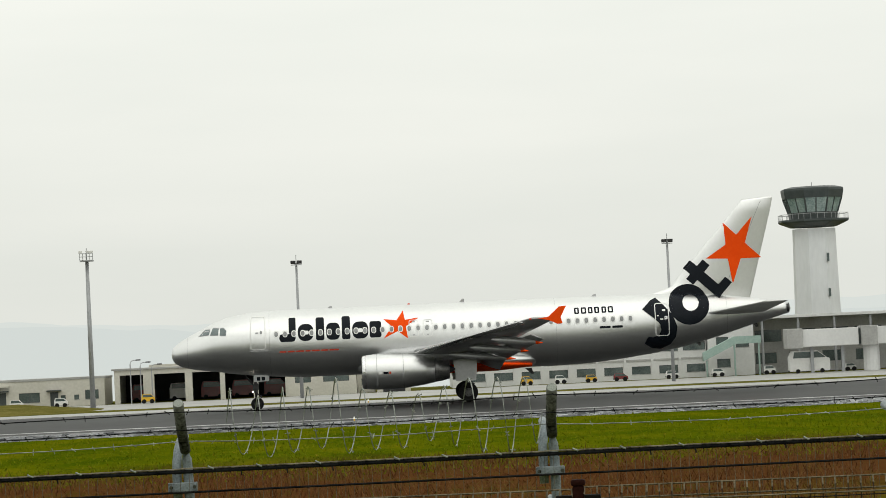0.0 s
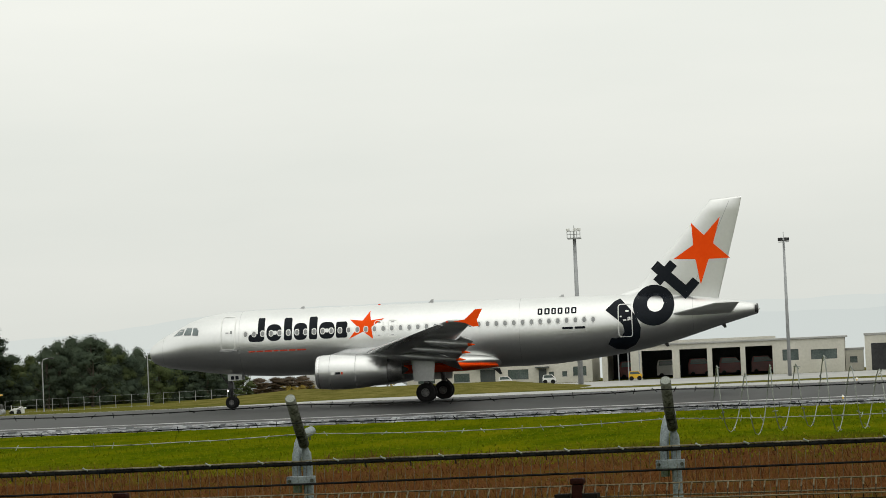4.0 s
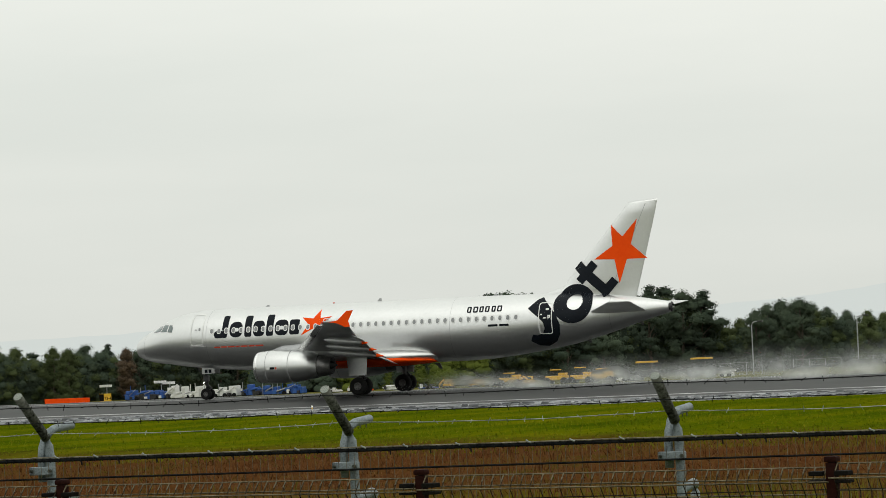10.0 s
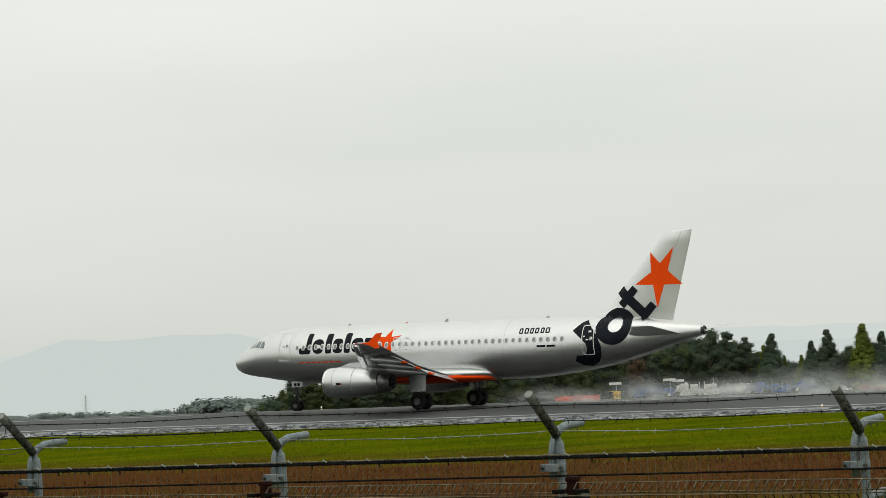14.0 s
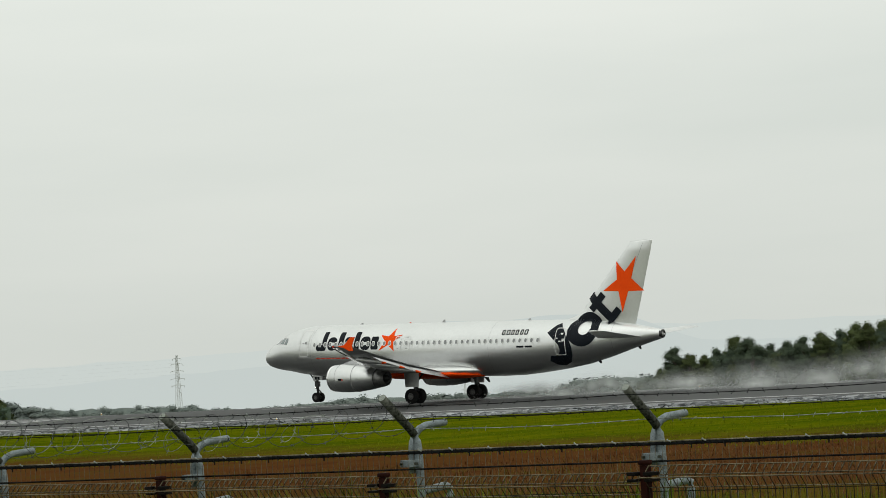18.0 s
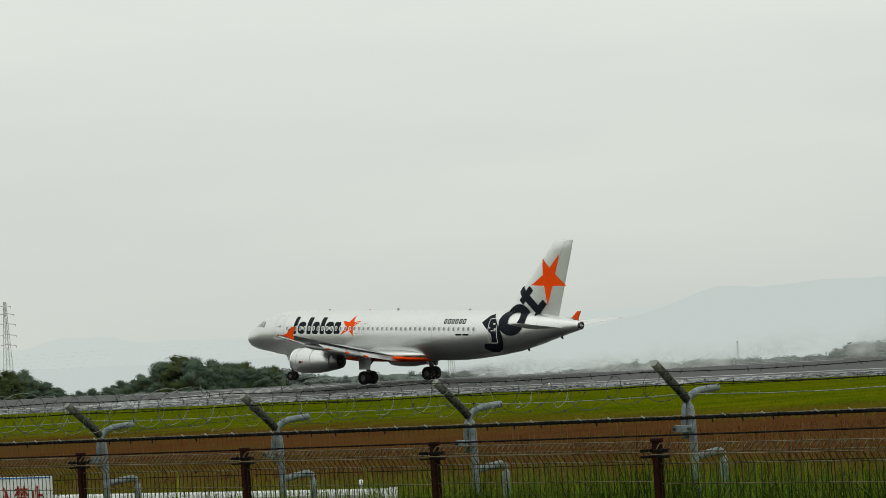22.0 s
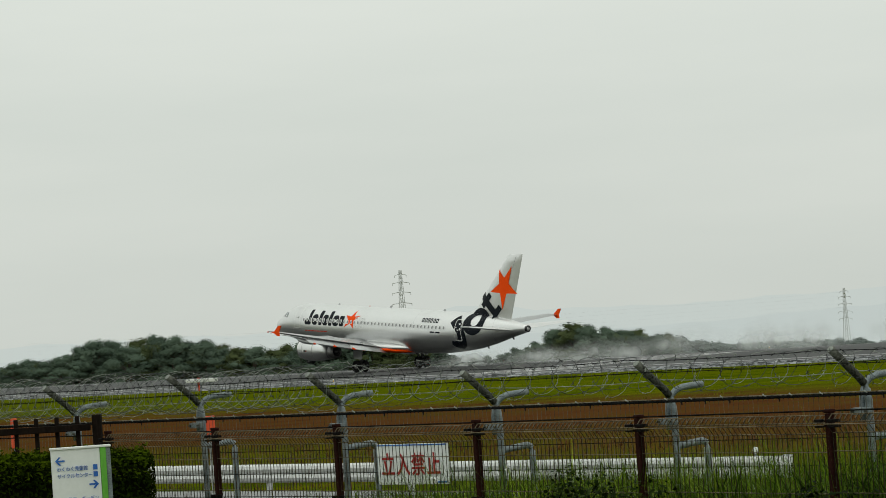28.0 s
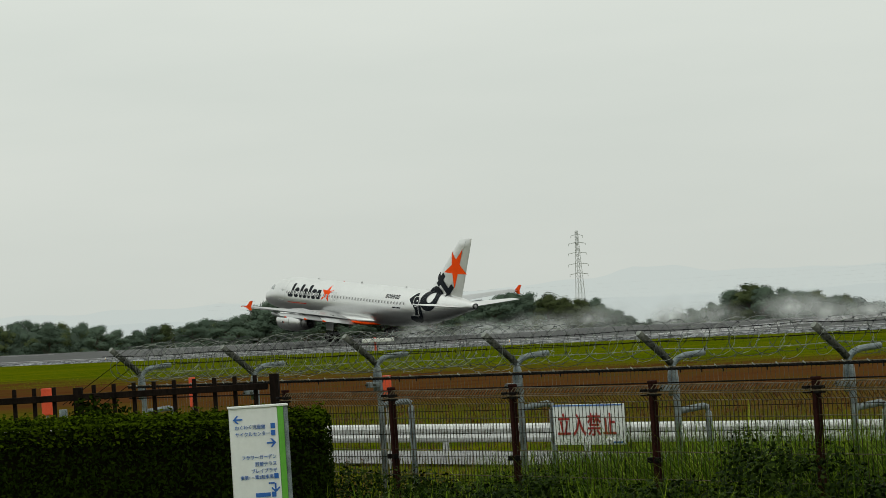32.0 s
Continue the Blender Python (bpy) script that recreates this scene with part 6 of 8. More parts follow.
def build_trees():
    rnd = random.Random(77)
    protos = {"dark_cone": [tree_proto("dark_cone", 15)], "far": [tree_proto("far", s) for s in (21, 22)], "broad": [tree_proto("broad", s) for s in (1, 2, 3)], "olive": [tree_proto("olive", s) for s in (4, 5)], "pine": [tree_proto("pine", s) for s in (6, 7, 8)], "cone": [tree_proto("cone", 9)], "rust": [tree_proto("rust", 10)], "hazy": [tree_proto("hazy", s) for s in (31, 32)]}
    placed = {}

    def put(kind, turn, dist, top, wide=1.0):
        """A tree at a bearing and distance from the viewing place, up to a height."""
        x, y = -dist * math.sin(radians(turn)), dist * math.cos(radians(turn))
        z = ground_z(x, y) - 0.1
        s = (top - z) / 10.0
        if s < 0.08:
            return
        p = rnd.choice(protos[kind])
        w = s * wide
        m = Matrix.Translation((x, y, z)) @ Matrix.Rotation(rnd.uniform(0, 6.28), 4, "Z") @ Matrix.Diagonal((w, w, s, 1))
        if p in placed:
            copy_thing(p, m)
        else:
            placed[p] = m

    right = [(10.0, -0.6), (10.25, 0.03), (10.6, -0.6), (10.9, -0.5), (11.4, -0.45), (11.9, -0.15), (12.4, 0.04), (13.1, 0.14), (13.9, 0.25), (14.5, 0.38), (14.9, 0.46), (15.3, 0.35), (15.6, 0.06), (16.1, 0.16), (16.4, 0.63), (17.4, 0.87), (17.9, 0.6), (18.4, 0.43), (18.9, 0.6),
             (19.5, 0.79), (20.3, 0.82), (20.7, 0.68), (21.2, 0.35), (21.6, 0.2), (22.1, -0.15), (22.5, -0.12), (23.1, -0.02), (23.7, -0.06), (24.2, -0.2), (24.8, 0.0), (25.3, 0.25), (26.0, 0.36), (26.5, 0.26), (27.05, 0.05), (27.6, 0.2), (28.9, 0.14), (29.5, 0.28), (30.6, 0.1), (31.65, -0.1), (32.2, 0.14), (32.6, -0.1), (33.0, -0.25), (33.5, -0.03), (33.8, -0.42), (34.3, -0.5)]
    left = [(33.8, -0.5), (34.9, -0.44), (35.3, -0.48), (35.8, -0.65), (38.0, -0.6), (39.6, -0.56), (41.5, -0.66), (43.2, -0.5), (45.4, -0.43), (46.0, -0.25), (46.7, -0.2), (47.2, -0.08), (47.7, 0.06), (48.1, 0.0), (48.5, -0.22), (49.0, -0.4), (49.8, -0.49), (50.3, -0.34), (50.6, -0.1), (51.3, 0.0), (52.0, 0.12), (52.4, 0.2),
            (52.8, 0.02), (53.3, -0.04), (54.1, -0.03), (54.7, 0.18), (55.6, 0.3), (56.3, 0.2), (56.7, 0.38), (57.2, 0.1), (58.0, 0.0), (59.0, -0.06), (59.7, -0.1), (60.3, 0.08), (61.3, 0.2), (63.5, 0.2)]

    def belt(table, a0, a1, dist, step, kinds, low=0.0, wide=1.0):
        a = a0
        while a < a1:
            el = lerp(table, a) - low - rnd.random() * 0.1
            d = dist * rnd.uniform(0.97, 1.03)
            put(rnd.choice(kinds(a)), a, d, EYE[2] + d * math.tan(radians(el)), wide * rnd.uniform(0.85, 1.2))
            a += step * rnd.uniform(0.7, 1.3)

    def mixed(a):
        if 21.9 < a < 25.6:
            return ("cone", "cone", "broad", "pine")
        if 26.5 < a < 30:
            return ("broad", "pine", "olive", "broad", "pine", "olive", "rust")
        if 16.2 < a < 21.8:
            return ("pine", "pine", "broad")
        return ("broad", "olive", "broad")

    put("olive", 10.33, 506, EYE[2] + 506 * math.tan(radians(0.07)), 1.2)
    put("broad", 10.42, 508, EYE[2] + 508 * math.tan(radians(-0.05)), 1.3)
    # pointed conifers before the wood
    for kind, a, el, w in (("dark_cone", 24.65, 0.27, 1.5), ("dark_cone", 23.92, 0.1, 1.3), ("dark_cone", 23.62, 0.3, 1.4), ("cone", 22.97, 0.38, 1.45), ("dark_cone", 22.62, 0.22, 1.4), ("cone", 22.30, -0.13, 1.5), ("cone", 21.73, -0.25, 1.6),
                           ("cone", 21.88, -0.12, 1.5), ("cone", 21.24, 0.58, 1.2), ("cone", 20.72, 0.5, 1.3), ("dark_cone", 22.05, 0.1, 1.5)):
        put(kind, a, 487, EYE[2] + 487 * math.tan(radians(el)), w)
    for a in (10.7, 10.95, 11.2, 11.5):
        put("rust", a, 500, EYE[2] + 500 * math.tan(radians(-0.45)), 3.0)
    belt(right, 11.8, 34.0, 506, 0.3, mixed, -0.06)
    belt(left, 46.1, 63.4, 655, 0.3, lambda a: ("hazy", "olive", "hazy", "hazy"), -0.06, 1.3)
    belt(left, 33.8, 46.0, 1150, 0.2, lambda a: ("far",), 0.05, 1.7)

    def woods(name, label, table, a0, a1, dist, low, mats, count, size, inner=THICKET):
        """The mass of a wood behind and under its front trees: inner thicket, by default coloured as shade, and many
        leaves.
        """
        w = thing(name, label, "woods", kind="stuff")
        bm = bmesh.new()
        prev = None
        k = int((a1 - a0) / 0.12)
        def top_at(a):
            el = lerp(table, a) - low + 0.07 * noise.noise(Vector((a * 2.6, dist, 0))) + 0.05 * noise.noise(Vector((a * 9, dist, 1)))
            return EYE[2] + dist * math.tan(radians(el))
        for i in range(k + 1):
            a = a0 + (a1 - a0) * i / k
            ring4 = []
            z0 = ground_z(-dist * math.sin(radians(a)), dist * math.cos(radians(a))) - 1
            zt = max(z0 + 1.2, top_at(a) - 0.9)
            for dd, z in ((-2.6, z0), (-2.3, z0 + (zt - z0) * 0.6), (-0.8, zt), (1.5, zt - 0.4), (2.6, z0)):
                q = Vector((-(dist + dd) * math.sin(radians(a)), (dist + dd) * math.cos(radians(a)), z + 0.7 * noise.noise(Vector((a * 7, dd, z * 0.6)))))
                ring4.append(bm.verts.new(q))
            if prev:
                for u in range(4):
                    bm.faces.new((prev[u], ring4[u], ring4[u + 1], prev[u + 1]))
            prev = ring4
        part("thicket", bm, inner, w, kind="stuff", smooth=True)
        for mi, m in enumerate(mats):
            vs, fs, ns = [], [], []
            for _ in range(count // len(mats) // 80):
                a = rnd.uniform(a0, a1)
                if noise.noise(Vector((a * 3.1, mi * 7.0, 2.0))) < -0.2:
                    continue
                zt = top_at(a)
                z0 = ground_z(-dist * math.sin(radians(a)), dist * math.cos(radians(a)))
                u = rnd.random() ** 0.7
                r = rnd.uniform(0.7, 1.5) * (size / 0.15) ** 0.7
                z = z0 + (max(zt - r * 0.6, z0 + 1.5) - z0) * u
                d = dist - 3.0 + 2.4 * u * u + rnd.gauss(0, 0.6) + 1.2 * noise.noise(Vector((a * 6, z * 0.5, mi)))
                near = Vector((math.sin(radians(a)), -math.cos(radians(a)), 0.25 + 0.5 * u)) * 0.5
                clump(vs, fs, ns, Vector((-d * math.sin(radians(a)), d * math.cos(radians(a)), z)), r, rnd, 80, size, 0.8, near, 0.6)
            leaf_mesh("foliage", vs, fs, ns, m, w, kind="stuff")

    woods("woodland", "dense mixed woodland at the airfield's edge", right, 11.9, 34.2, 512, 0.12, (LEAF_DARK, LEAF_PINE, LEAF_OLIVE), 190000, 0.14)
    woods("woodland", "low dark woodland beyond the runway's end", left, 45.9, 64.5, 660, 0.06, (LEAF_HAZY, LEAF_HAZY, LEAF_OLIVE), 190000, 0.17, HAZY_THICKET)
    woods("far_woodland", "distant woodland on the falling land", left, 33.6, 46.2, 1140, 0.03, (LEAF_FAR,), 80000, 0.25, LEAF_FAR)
    for lot in protos.values():
        for p in lot:
            if p in placed:
                p.matrix_basis = placed[p]
            else:
                for o in (*p.children_recursive, p):
                    bpy.data.objects.remove(o)


build_trees()


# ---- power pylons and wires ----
# base colour lightened so the backlit pylons stand fainter in the distance
FAINT_STEEL = material("pale_galvanised_lattice", (0.5, 0.52, 0.52), (0.62, 0.64, 0.64), rough=0.6, metal=0.2, scale=1.0)


def build_pylon(turn, dist, top_el, height, s):
    x, y = -dist * math.sin(radians(turn)), dist * math.cos(radians(turn))
    top = EYE[2] + dist * math.tan(radians(top_el))
    p = thing("power_pylon", "grey steel lattice power pylon in the distance", "pylon", Matrix.Translation((x, y, top - height)) @ Matrix.Rotation(radians(turn + 25), 4, "Z"))
    n = 9
    w = lambda k: 1.35 * s * (1 - k / n) ** 1.1 + 0.32 * s
    for sx in (-1, 1):
        for sy in (-1, 1):
            part("leg", tube([(sx * w(k), sy * w(k), height * k / n) for k in range(n + 1)], 0.12 * s, 5), FAINT_STEEL, p)
    for k in range(n):
        a, b, za, zb = w(k), w(k + 1), height * k / n, height * (k + 1) / n
        for sy in (-1, 1):
            part("brace", tube([(-a, sy * a, za), (b, sy * b, zb)], 0.06 * s, 4), FAINT_STEEL, p)
            part("brace", tube([(a, sy * a, za), (-b, sy * b, zb)], 0.06 * s, 4), FAINT_STEEL, p)
    for k, r in ((0.56, 3.4), (0.66, 3.7), (0.77, 3.5), (0.87, 3.2), (0.95, 2.2)):
        z = height * k
        arm = part("crossarm", tube([(-r * s, 0, z), (0, 0, z + 0.5 * s), (r * s, 0, z)], 0.12 * s, 4), FAINT_STEEL, p)
        for e in (-1, 1):
            part("insulator", tube([(e * r * s, 0, z), (e * r * s, 0, z - 0.8 * s)], 0.1 * s, 4), FAINT_STEEL, arm)


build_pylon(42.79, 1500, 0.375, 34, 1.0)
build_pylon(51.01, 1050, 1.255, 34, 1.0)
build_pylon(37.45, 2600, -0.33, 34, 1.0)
wires = thing("power_lines", "thin power lines between the pylons", "power line")
for k in range(5):
    z = 2.0 - 4.5 * k
    d = 1500.0
    a, b = radians(42.76), radians(58)
    p0 = Vector((-d * math.sin(a), d * math.cos(a), EYE[2] + d * math.tan(radians(0.30 - 0.07 * k))))
    p1 = Vector((-d * math.sin(b), d * math.cos(b), EYE[2] + d * math.tan(radians(0.34 - 0.07 * k))))
    part("wire", tube([p0.lerp(p1, t / 12) - Vector((0, 0, 9 * t / 12 * (1 - t / 12))) for t in range(13)], 0.007, 3), DARK_METAL, wires)


# ---- hazy hills far off: the haze is put into flat emission colours ----
def build_hills():
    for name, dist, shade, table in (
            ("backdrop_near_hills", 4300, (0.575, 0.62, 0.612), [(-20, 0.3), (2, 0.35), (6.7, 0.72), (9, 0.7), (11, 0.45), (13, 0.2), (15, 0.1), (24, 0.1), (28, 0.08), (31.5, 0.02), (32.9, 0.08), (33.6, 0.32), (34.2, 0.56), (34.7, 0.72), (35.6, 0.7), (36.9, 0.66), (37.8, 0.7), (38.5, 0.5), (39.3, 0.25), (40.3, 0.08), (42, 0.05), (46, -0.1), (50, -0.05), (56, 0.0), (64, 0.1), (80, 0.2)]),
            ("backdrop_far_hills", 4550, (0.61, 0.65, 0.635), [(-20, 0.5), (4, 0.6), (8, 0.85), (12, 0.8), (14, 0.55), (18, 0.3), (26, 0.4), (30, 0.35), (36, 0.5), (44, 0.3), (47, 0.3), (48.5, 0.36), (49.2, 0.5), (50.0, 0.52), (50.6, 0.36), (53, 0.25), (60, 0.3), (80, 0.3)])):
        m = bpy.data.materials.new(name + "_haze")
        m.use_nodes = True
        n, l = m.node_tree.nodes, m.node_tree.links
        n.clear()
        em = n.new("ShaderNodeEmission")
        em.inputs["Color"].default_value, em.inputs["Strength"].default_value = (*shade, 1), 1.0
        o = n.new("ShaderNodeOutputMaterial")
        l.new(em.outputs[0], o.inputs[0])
        bm = bmesh.new()
        prev = None
        for i in range(0, 401):
            a = -20 + 100 * i / 400
            el = lerp(table, a) + 0.05 * noise.noise(Vector((a * 1.1, dist, 0))) + 0.02 * noise.noise(Vector((a * 6, dist, 3)))
            x, y = -dist * math.sin(radians(a)), dist * math.cos(radians(a))
            lo = bm.verts.new((x, y, -180))
            hi = bm.verts.new((x, y, EYE[2] + dist * math.tan(radians(el))))
            if prev:
                bm.faces.new((prev[0], lo, hi, prev[1]))
            prev = (lo, hi)
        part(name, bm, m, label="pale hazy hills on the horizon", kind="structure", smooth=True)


build_hills()


# ---- runway paint and lights ----
def runway_stripe(x0, x1, y0, y1):
    xs = steps(x0, x1, 10)
    return sheet("runway_marking", xs, [y0, y1], STRIPE, 0.018, "worn white runway marking")


STRIPE = material("worn_white_marking", (0.07, 0.07, 0.072), (0.55, 0.55, 0.54), rough=0.45, scale=0.4)
for k in range(7):
    runway_stripe(-412 + 50 * k, -382 + 50 * k, RUNWAY_Y - 0.45, RUNWAY_Y + 0.45)
for k in range(4):
    sheet("runway_marking", [-192.6 + 2.7 * k, -191.4 + 2.7 * k], [160.6, 164, 170, 177, RUNWAY_Y], STRIPE, 0.018, "white bar painted across the wet runway")
runway_stripe(-900, 420, 162.6, 163.5)
runway_stripe(-900, 420, 206.3, 207.2)
LAMP_GLASS = material("runway_lamp_glass", (0.7, 0.7, 0.65), (0.9, 0.88, 0.8), rough=0.15, glow=0.2)
for k in range(-6, 2):
    x, y = -1.85 + 68 * k, 158.6
    z = ground_z(x, y)
    l = thing("runway_edge_light", "small white runway edge light on a yellow stem", "runway light", Matrix.Translation((x, y, z)), group="runway edge lights")
    part("base", tube([(0, 0, 0), (0, 0, 0.05)], 0.1, 10), POLE_GREY, l)
    part("stem", tube([(0, 0, 0.05), (0, 0, 0.16)], 0.035, 8), YELLOW_PAINT, l)
    part("lamp", tube([(0, 0, 0.16), (0, 0, 0.21), (0, 0, 0.27)], 0.065, 10, 0.03), LAMP_GLASS, l)
    if k in (-3, -2, 0):
        m = Matrix.Translation((x + 0.4, 211.0, ground_z(x, 211.0)))
        copy_thing(l, m)

# light unit by the runway, on a red and white frame
papi = thing("approach_light_unit", "white light unit on a red and white frame beside the runway", "runway light", Matrix.Translation((-214.0, 150.6, ground_z(-214, 150.6))))
for x in (-1.6, -0.3, 1.0):
    part("lamp_box", box(x, x + 0.9, -0.4, 0.5, 0.75, 1.05, 0.05), WHITE_PAINT, papi)
    part("leg", tube([(x + 0.45, 0, 0), (x + 0.45, 0, 0.75)], 0.05, 6), POLE_GREY, papi)
part("mast", tube([(-1.1, 0.6, 0), (-1.1, 0.6, 1.15)], 0.1, 6), MARK_RED, papi)

# ---- wet service road beyond the fence ----
WET_ROAD = material("wet_grey_road", (0.055, 0.057, 0.058), (0.12, 0.123, 0.125), rough=0.35, scale=0.3, bump=0.05, fine=0.004)


def road_strip(name, ys, mat, lift, label):
    """A paved strip whose end is cut aslant."""
    bm = bmesh.new()
    grid = []
    for y in ys:
        grid.append([bm.verts.new((x, y, ground_z(x, y) + lift)) for x in [-110 + (110 - 24.0 - (34 - y) * 1.2) * j / 11 for j in range(12)]])
    for a, b in zip(grid, grid[1:]):
        for j in range(11):
            bm.faces.new((a[j], a[j + 1], b[j + 1], b[j]))
    part(name, bm, mat, label=label, kind="structure")


def build_guardrail():
    """A white two-wave guard rail on round posts, with a curled end and a round reflector."""
    g = thing("guard_rail", "white steel guard rail with curled end along the service road", "guard rail")
    y, z1, end = 32.3, 1.30, -31.25
    wave = [(0.0, 0.0), (-0.05, -0.03), (-0.075, -0.085), (-0.05, -0.135), (0.0, -0.16), (-0.05, -0.185), (-0.075, -0.24), (-0.05, -0.295), (0.0, -0.325)]
    for k in range(37):
        x1 = end - 0.35 - 4.0 * k
        bm = bmesh.new()
        ring = [(y + a, z1 + b) for a, b in wave] + [(y + a + 0.006, z1 + b) for a, b in wave[::-1]]
        va = [bm.verts.new((x1 - 4.0, *q)) for q in ring]
        vb = [bm.verts.new((x1 + 0.02, *q)) for q in ring]
        for j in range(len(ring)):
            bm.faces.new((va[j], va[(j + 1) % len(ring)], vb[(j + 1) % len(ring)], vb[j]))
        bmesh.ops.recalc_face_normals(bm, faces=bm.faces[:])
        part("beam", bm, RAIL_WHITE, g)
        zb = ground_z(x1, y)
        post = part("post", tube([(x1 - 0.5, y + 0.1, zb - 0.1), (x1 - 0.5, y + 0.1, z1 - 0.02)], 0.057, 10), RAIL_WHITE, g)
        part("bracket", box(x1 - 0.54, x1 - 0.46, y + 0.005, y + 0.06, z1 - 0.24, z1 - 0.08, 0.004), GALV, post)
    part("curled_end", loft([[(end - 0.36 + 0.3 * math.sin(a), y - 0.01 + 0.16 * (1 - math.cos(a)) + d, z) for z in (z1, z1 - 0.325) for d in (0.0,)] + [(end - 0.36 + 0.29 * math.sin(a), y + 0.16 * (1 - math.cos(a)), z) for z in (z1 - 0.325, z1)] for a in [math.pi * k / 10 for k in range(11)]]), RAIL_WHITE, g, "curled rail end", True)
    ball = part("reflector", loft([[(-31.92 + 0.052 * math.cos(t) * math.cos(p), y + 0.05 + 0.04 * math.sin(t) * math.cos(p), 1.385 + 0.052 * math.sin(p)) for t in [2 * math.pi * j / 14 for j in range(14)]] for p in [radians(-88 + 22 * k) for k in range(9)]]), SIGN_WHITE, g, "round white reflector", True)
    part("reflector_stem", tube([(-31.92, y + 0.05, 1.25), (-31.92, y + 0.05, 1.34)], 0.02, 6), GALV, ball)
    # bolts on the beam's end
    for k in range(3):
        part("bolt", tube([(end - 0.9 - 0.14 * k, y - 0.02, z1 - 0.16), (end - 0.9 - 0.14 * k, y + 0.0, z1 - 0.16)], 0.02, 8), DARK_METAL, g)


RAIL_WHITE = material("white_rail_paint", (0.56, 0.57, 0.56), (0.72, 0.73, 0.72), rough=0.4, scale=1.2)
build_guardrail()
road_strip("drain_strip", [30.3, 32, 33.6], WET_ROAD, 0.017, "wet grey paved strip under the guard rail")


def upright_marker(turn, dist, el_top, height, width):
    x, y = -dist * math.sin(radians(turn)), dist * math.cos(radians(turn))
    top = EYE[2] - dist * math.tan(radians(el_top))
    z = ground_z(x, y)
    m = thing("marker_board", "red-orange marker board on a post behind the fence", "marker", Matrix.Translation((x, y, 0)) @ Matrix.Rotation(radians(turn), 4, "Z"), group="red marker boards")
    part("board", box(-width / 2, width / 2, -0.03, 0.03, top - height, top, 0.012), MARK_RED, m)
    part("post", box(-0.018, 0.018, 0.031, 0.06, z - 0.1, top - 0.05), POLE_GREY, m)


for q in ((61.05, 46, 1.05, 0.4, 0.16), (58.35, 52, 1.02, 0.5, 0.11), (54.75, 48, 1.22, 0.3, 0.18)):
    upright_marker(*q)


# ---- sign on the airfield fence ----
def build_no_entry():
    q = fence_at(-9.5)
    s = thing("no_entry_sign", "white no entry sign with red characters on the fence", "sign", Matrix.Translation((-19.92, q.y + 0.12, 0)) @ Matrix.Rotation(FENCE_TURN, 4, "Z"))
    part("plate", box(-0.45, 0.45, -0.006, 0.004, 2.16, 2.5, 0.002), SIGN_WHITE, s)
    lettering("立入禁止", 0.2, (-0.02, -0.012, 2.255), SIGN_RED, s, "red characters", "CENTER", wide=0.88, bold=0.014, spread=1.2)
    for x0, x1 in ((-0.45, 0.45),):
        part("edge_bar", box(x0 + 0.01, x1 - 0.01, -0.011, -0.007, 2.485, 2.495), SIGN_BLUE, s)
    part("maker_bar", box(0.24, 0.42, -0.011, -0.007, 2.172, 2.187), SIGN_BLUE, s)


build_no_entry()


# ---- guide board, hedge and slatted rail at the park's edge ----
def at_bearing(turn, dist, z=0.0):
    return Vector((-dist * math.sin(radians(turn)), dist * math.cos(radians(turn)), z))


def build_guide_board():
    c = at_bearing(57.2, 22.6)
    b = thing("guide_board", "white park guide board with blue lettering and green edge", "sign", Matrix.Translation(c) @ Matrix.Rotation(radians(57.2 + 6), 4, "Z"))
    part("panel", box(-0.20, 0.155, -0.02, 0.03, 1.5, 2.735, 0.004), SIGN_WHITE, b)
    part("green_edge", box(0.156, 0.20, -0.024, 0.034, 1.5, 2.735, 0.003), SIGN_GREEN, b, "green edge strip")
    part("side_post", box(0.201, 0.235, -0.01, 0.06, 1.4, 2.73, 0.006), GALV, b, "grey side post")
    part("cap", box(-0.205, 0.238, -0.03, 0.065, 2.736, 2.752, 0.004), SIGN_WHITE, b)
    def line(text, size, x, z, align="LEFT"):
        lettering(text, size, (x, -0.0235, z), SIGN_BLUE, b, "blue lettering", align, wide=0.9, bold=0.0)
    line("わくわく児童館", 0.036, -0.165, 2.581)
    line("サイクルセンター", 0.036, -0.165, 2.53)
    line("フラワーガーデン", 0.036, 0.13, 2.358, "RIGHT")
    line("展望テラス", 0.036, 0.13, 2.307, "RIGHT")
    line("プレイプラザ", 0.036, 0.13, 2.257, "RIGHT")
    line("東第1・第2駐車場", 0.034, 0.1, 2.212, "RIGHT")
    part("writing_bar", box(-0.04, 0.07, -0.026, -0.0215, 2.078, 2.108), SIGN_BLUE, b, "blue bar of writing")
    def arrow(x, z, turn, name="arrow"):
        pts = [(-0.035, -0.006), (0.012, -0.006), (-0.008, -0.03), (0.006, -0.03), (0.035, 0.0), (0.006, 0.03), (-0.008, 0.03), (0.012, 0.006), (-0.035, 0.006)]
        c0, s0 = math.cos(radians(turn)), math.sin(radians(turn))
        part(name, prism([(x + px * c0 - pz * s0, z + px * s0 + pz * c0) for px, pz in pts], -0.026, -0.0215), SIGN_BLUE, b, "blue arrow")
    arrow(-0.14, 2.654, 180)
    arrow(0.10, 2.472, 0)
    arrow(0.11, 2.14, -90)
    part("arrow_stem", box(0.06, 0.105, -0.026, -0.0215, 2.17, 2.182), SIGN_BLUE, b)
    for x, z in ((0.1, 2.581), (0.1, 2.53), (0.105, 2.212), (0.08, 2.078)):
        part("pictogram", box(x, x + 0.032, -0.026, -0.0215, z - 0.004, z + 0.034), SIGN_BLUE, b, "blue pictogram square")


build_guide_board()

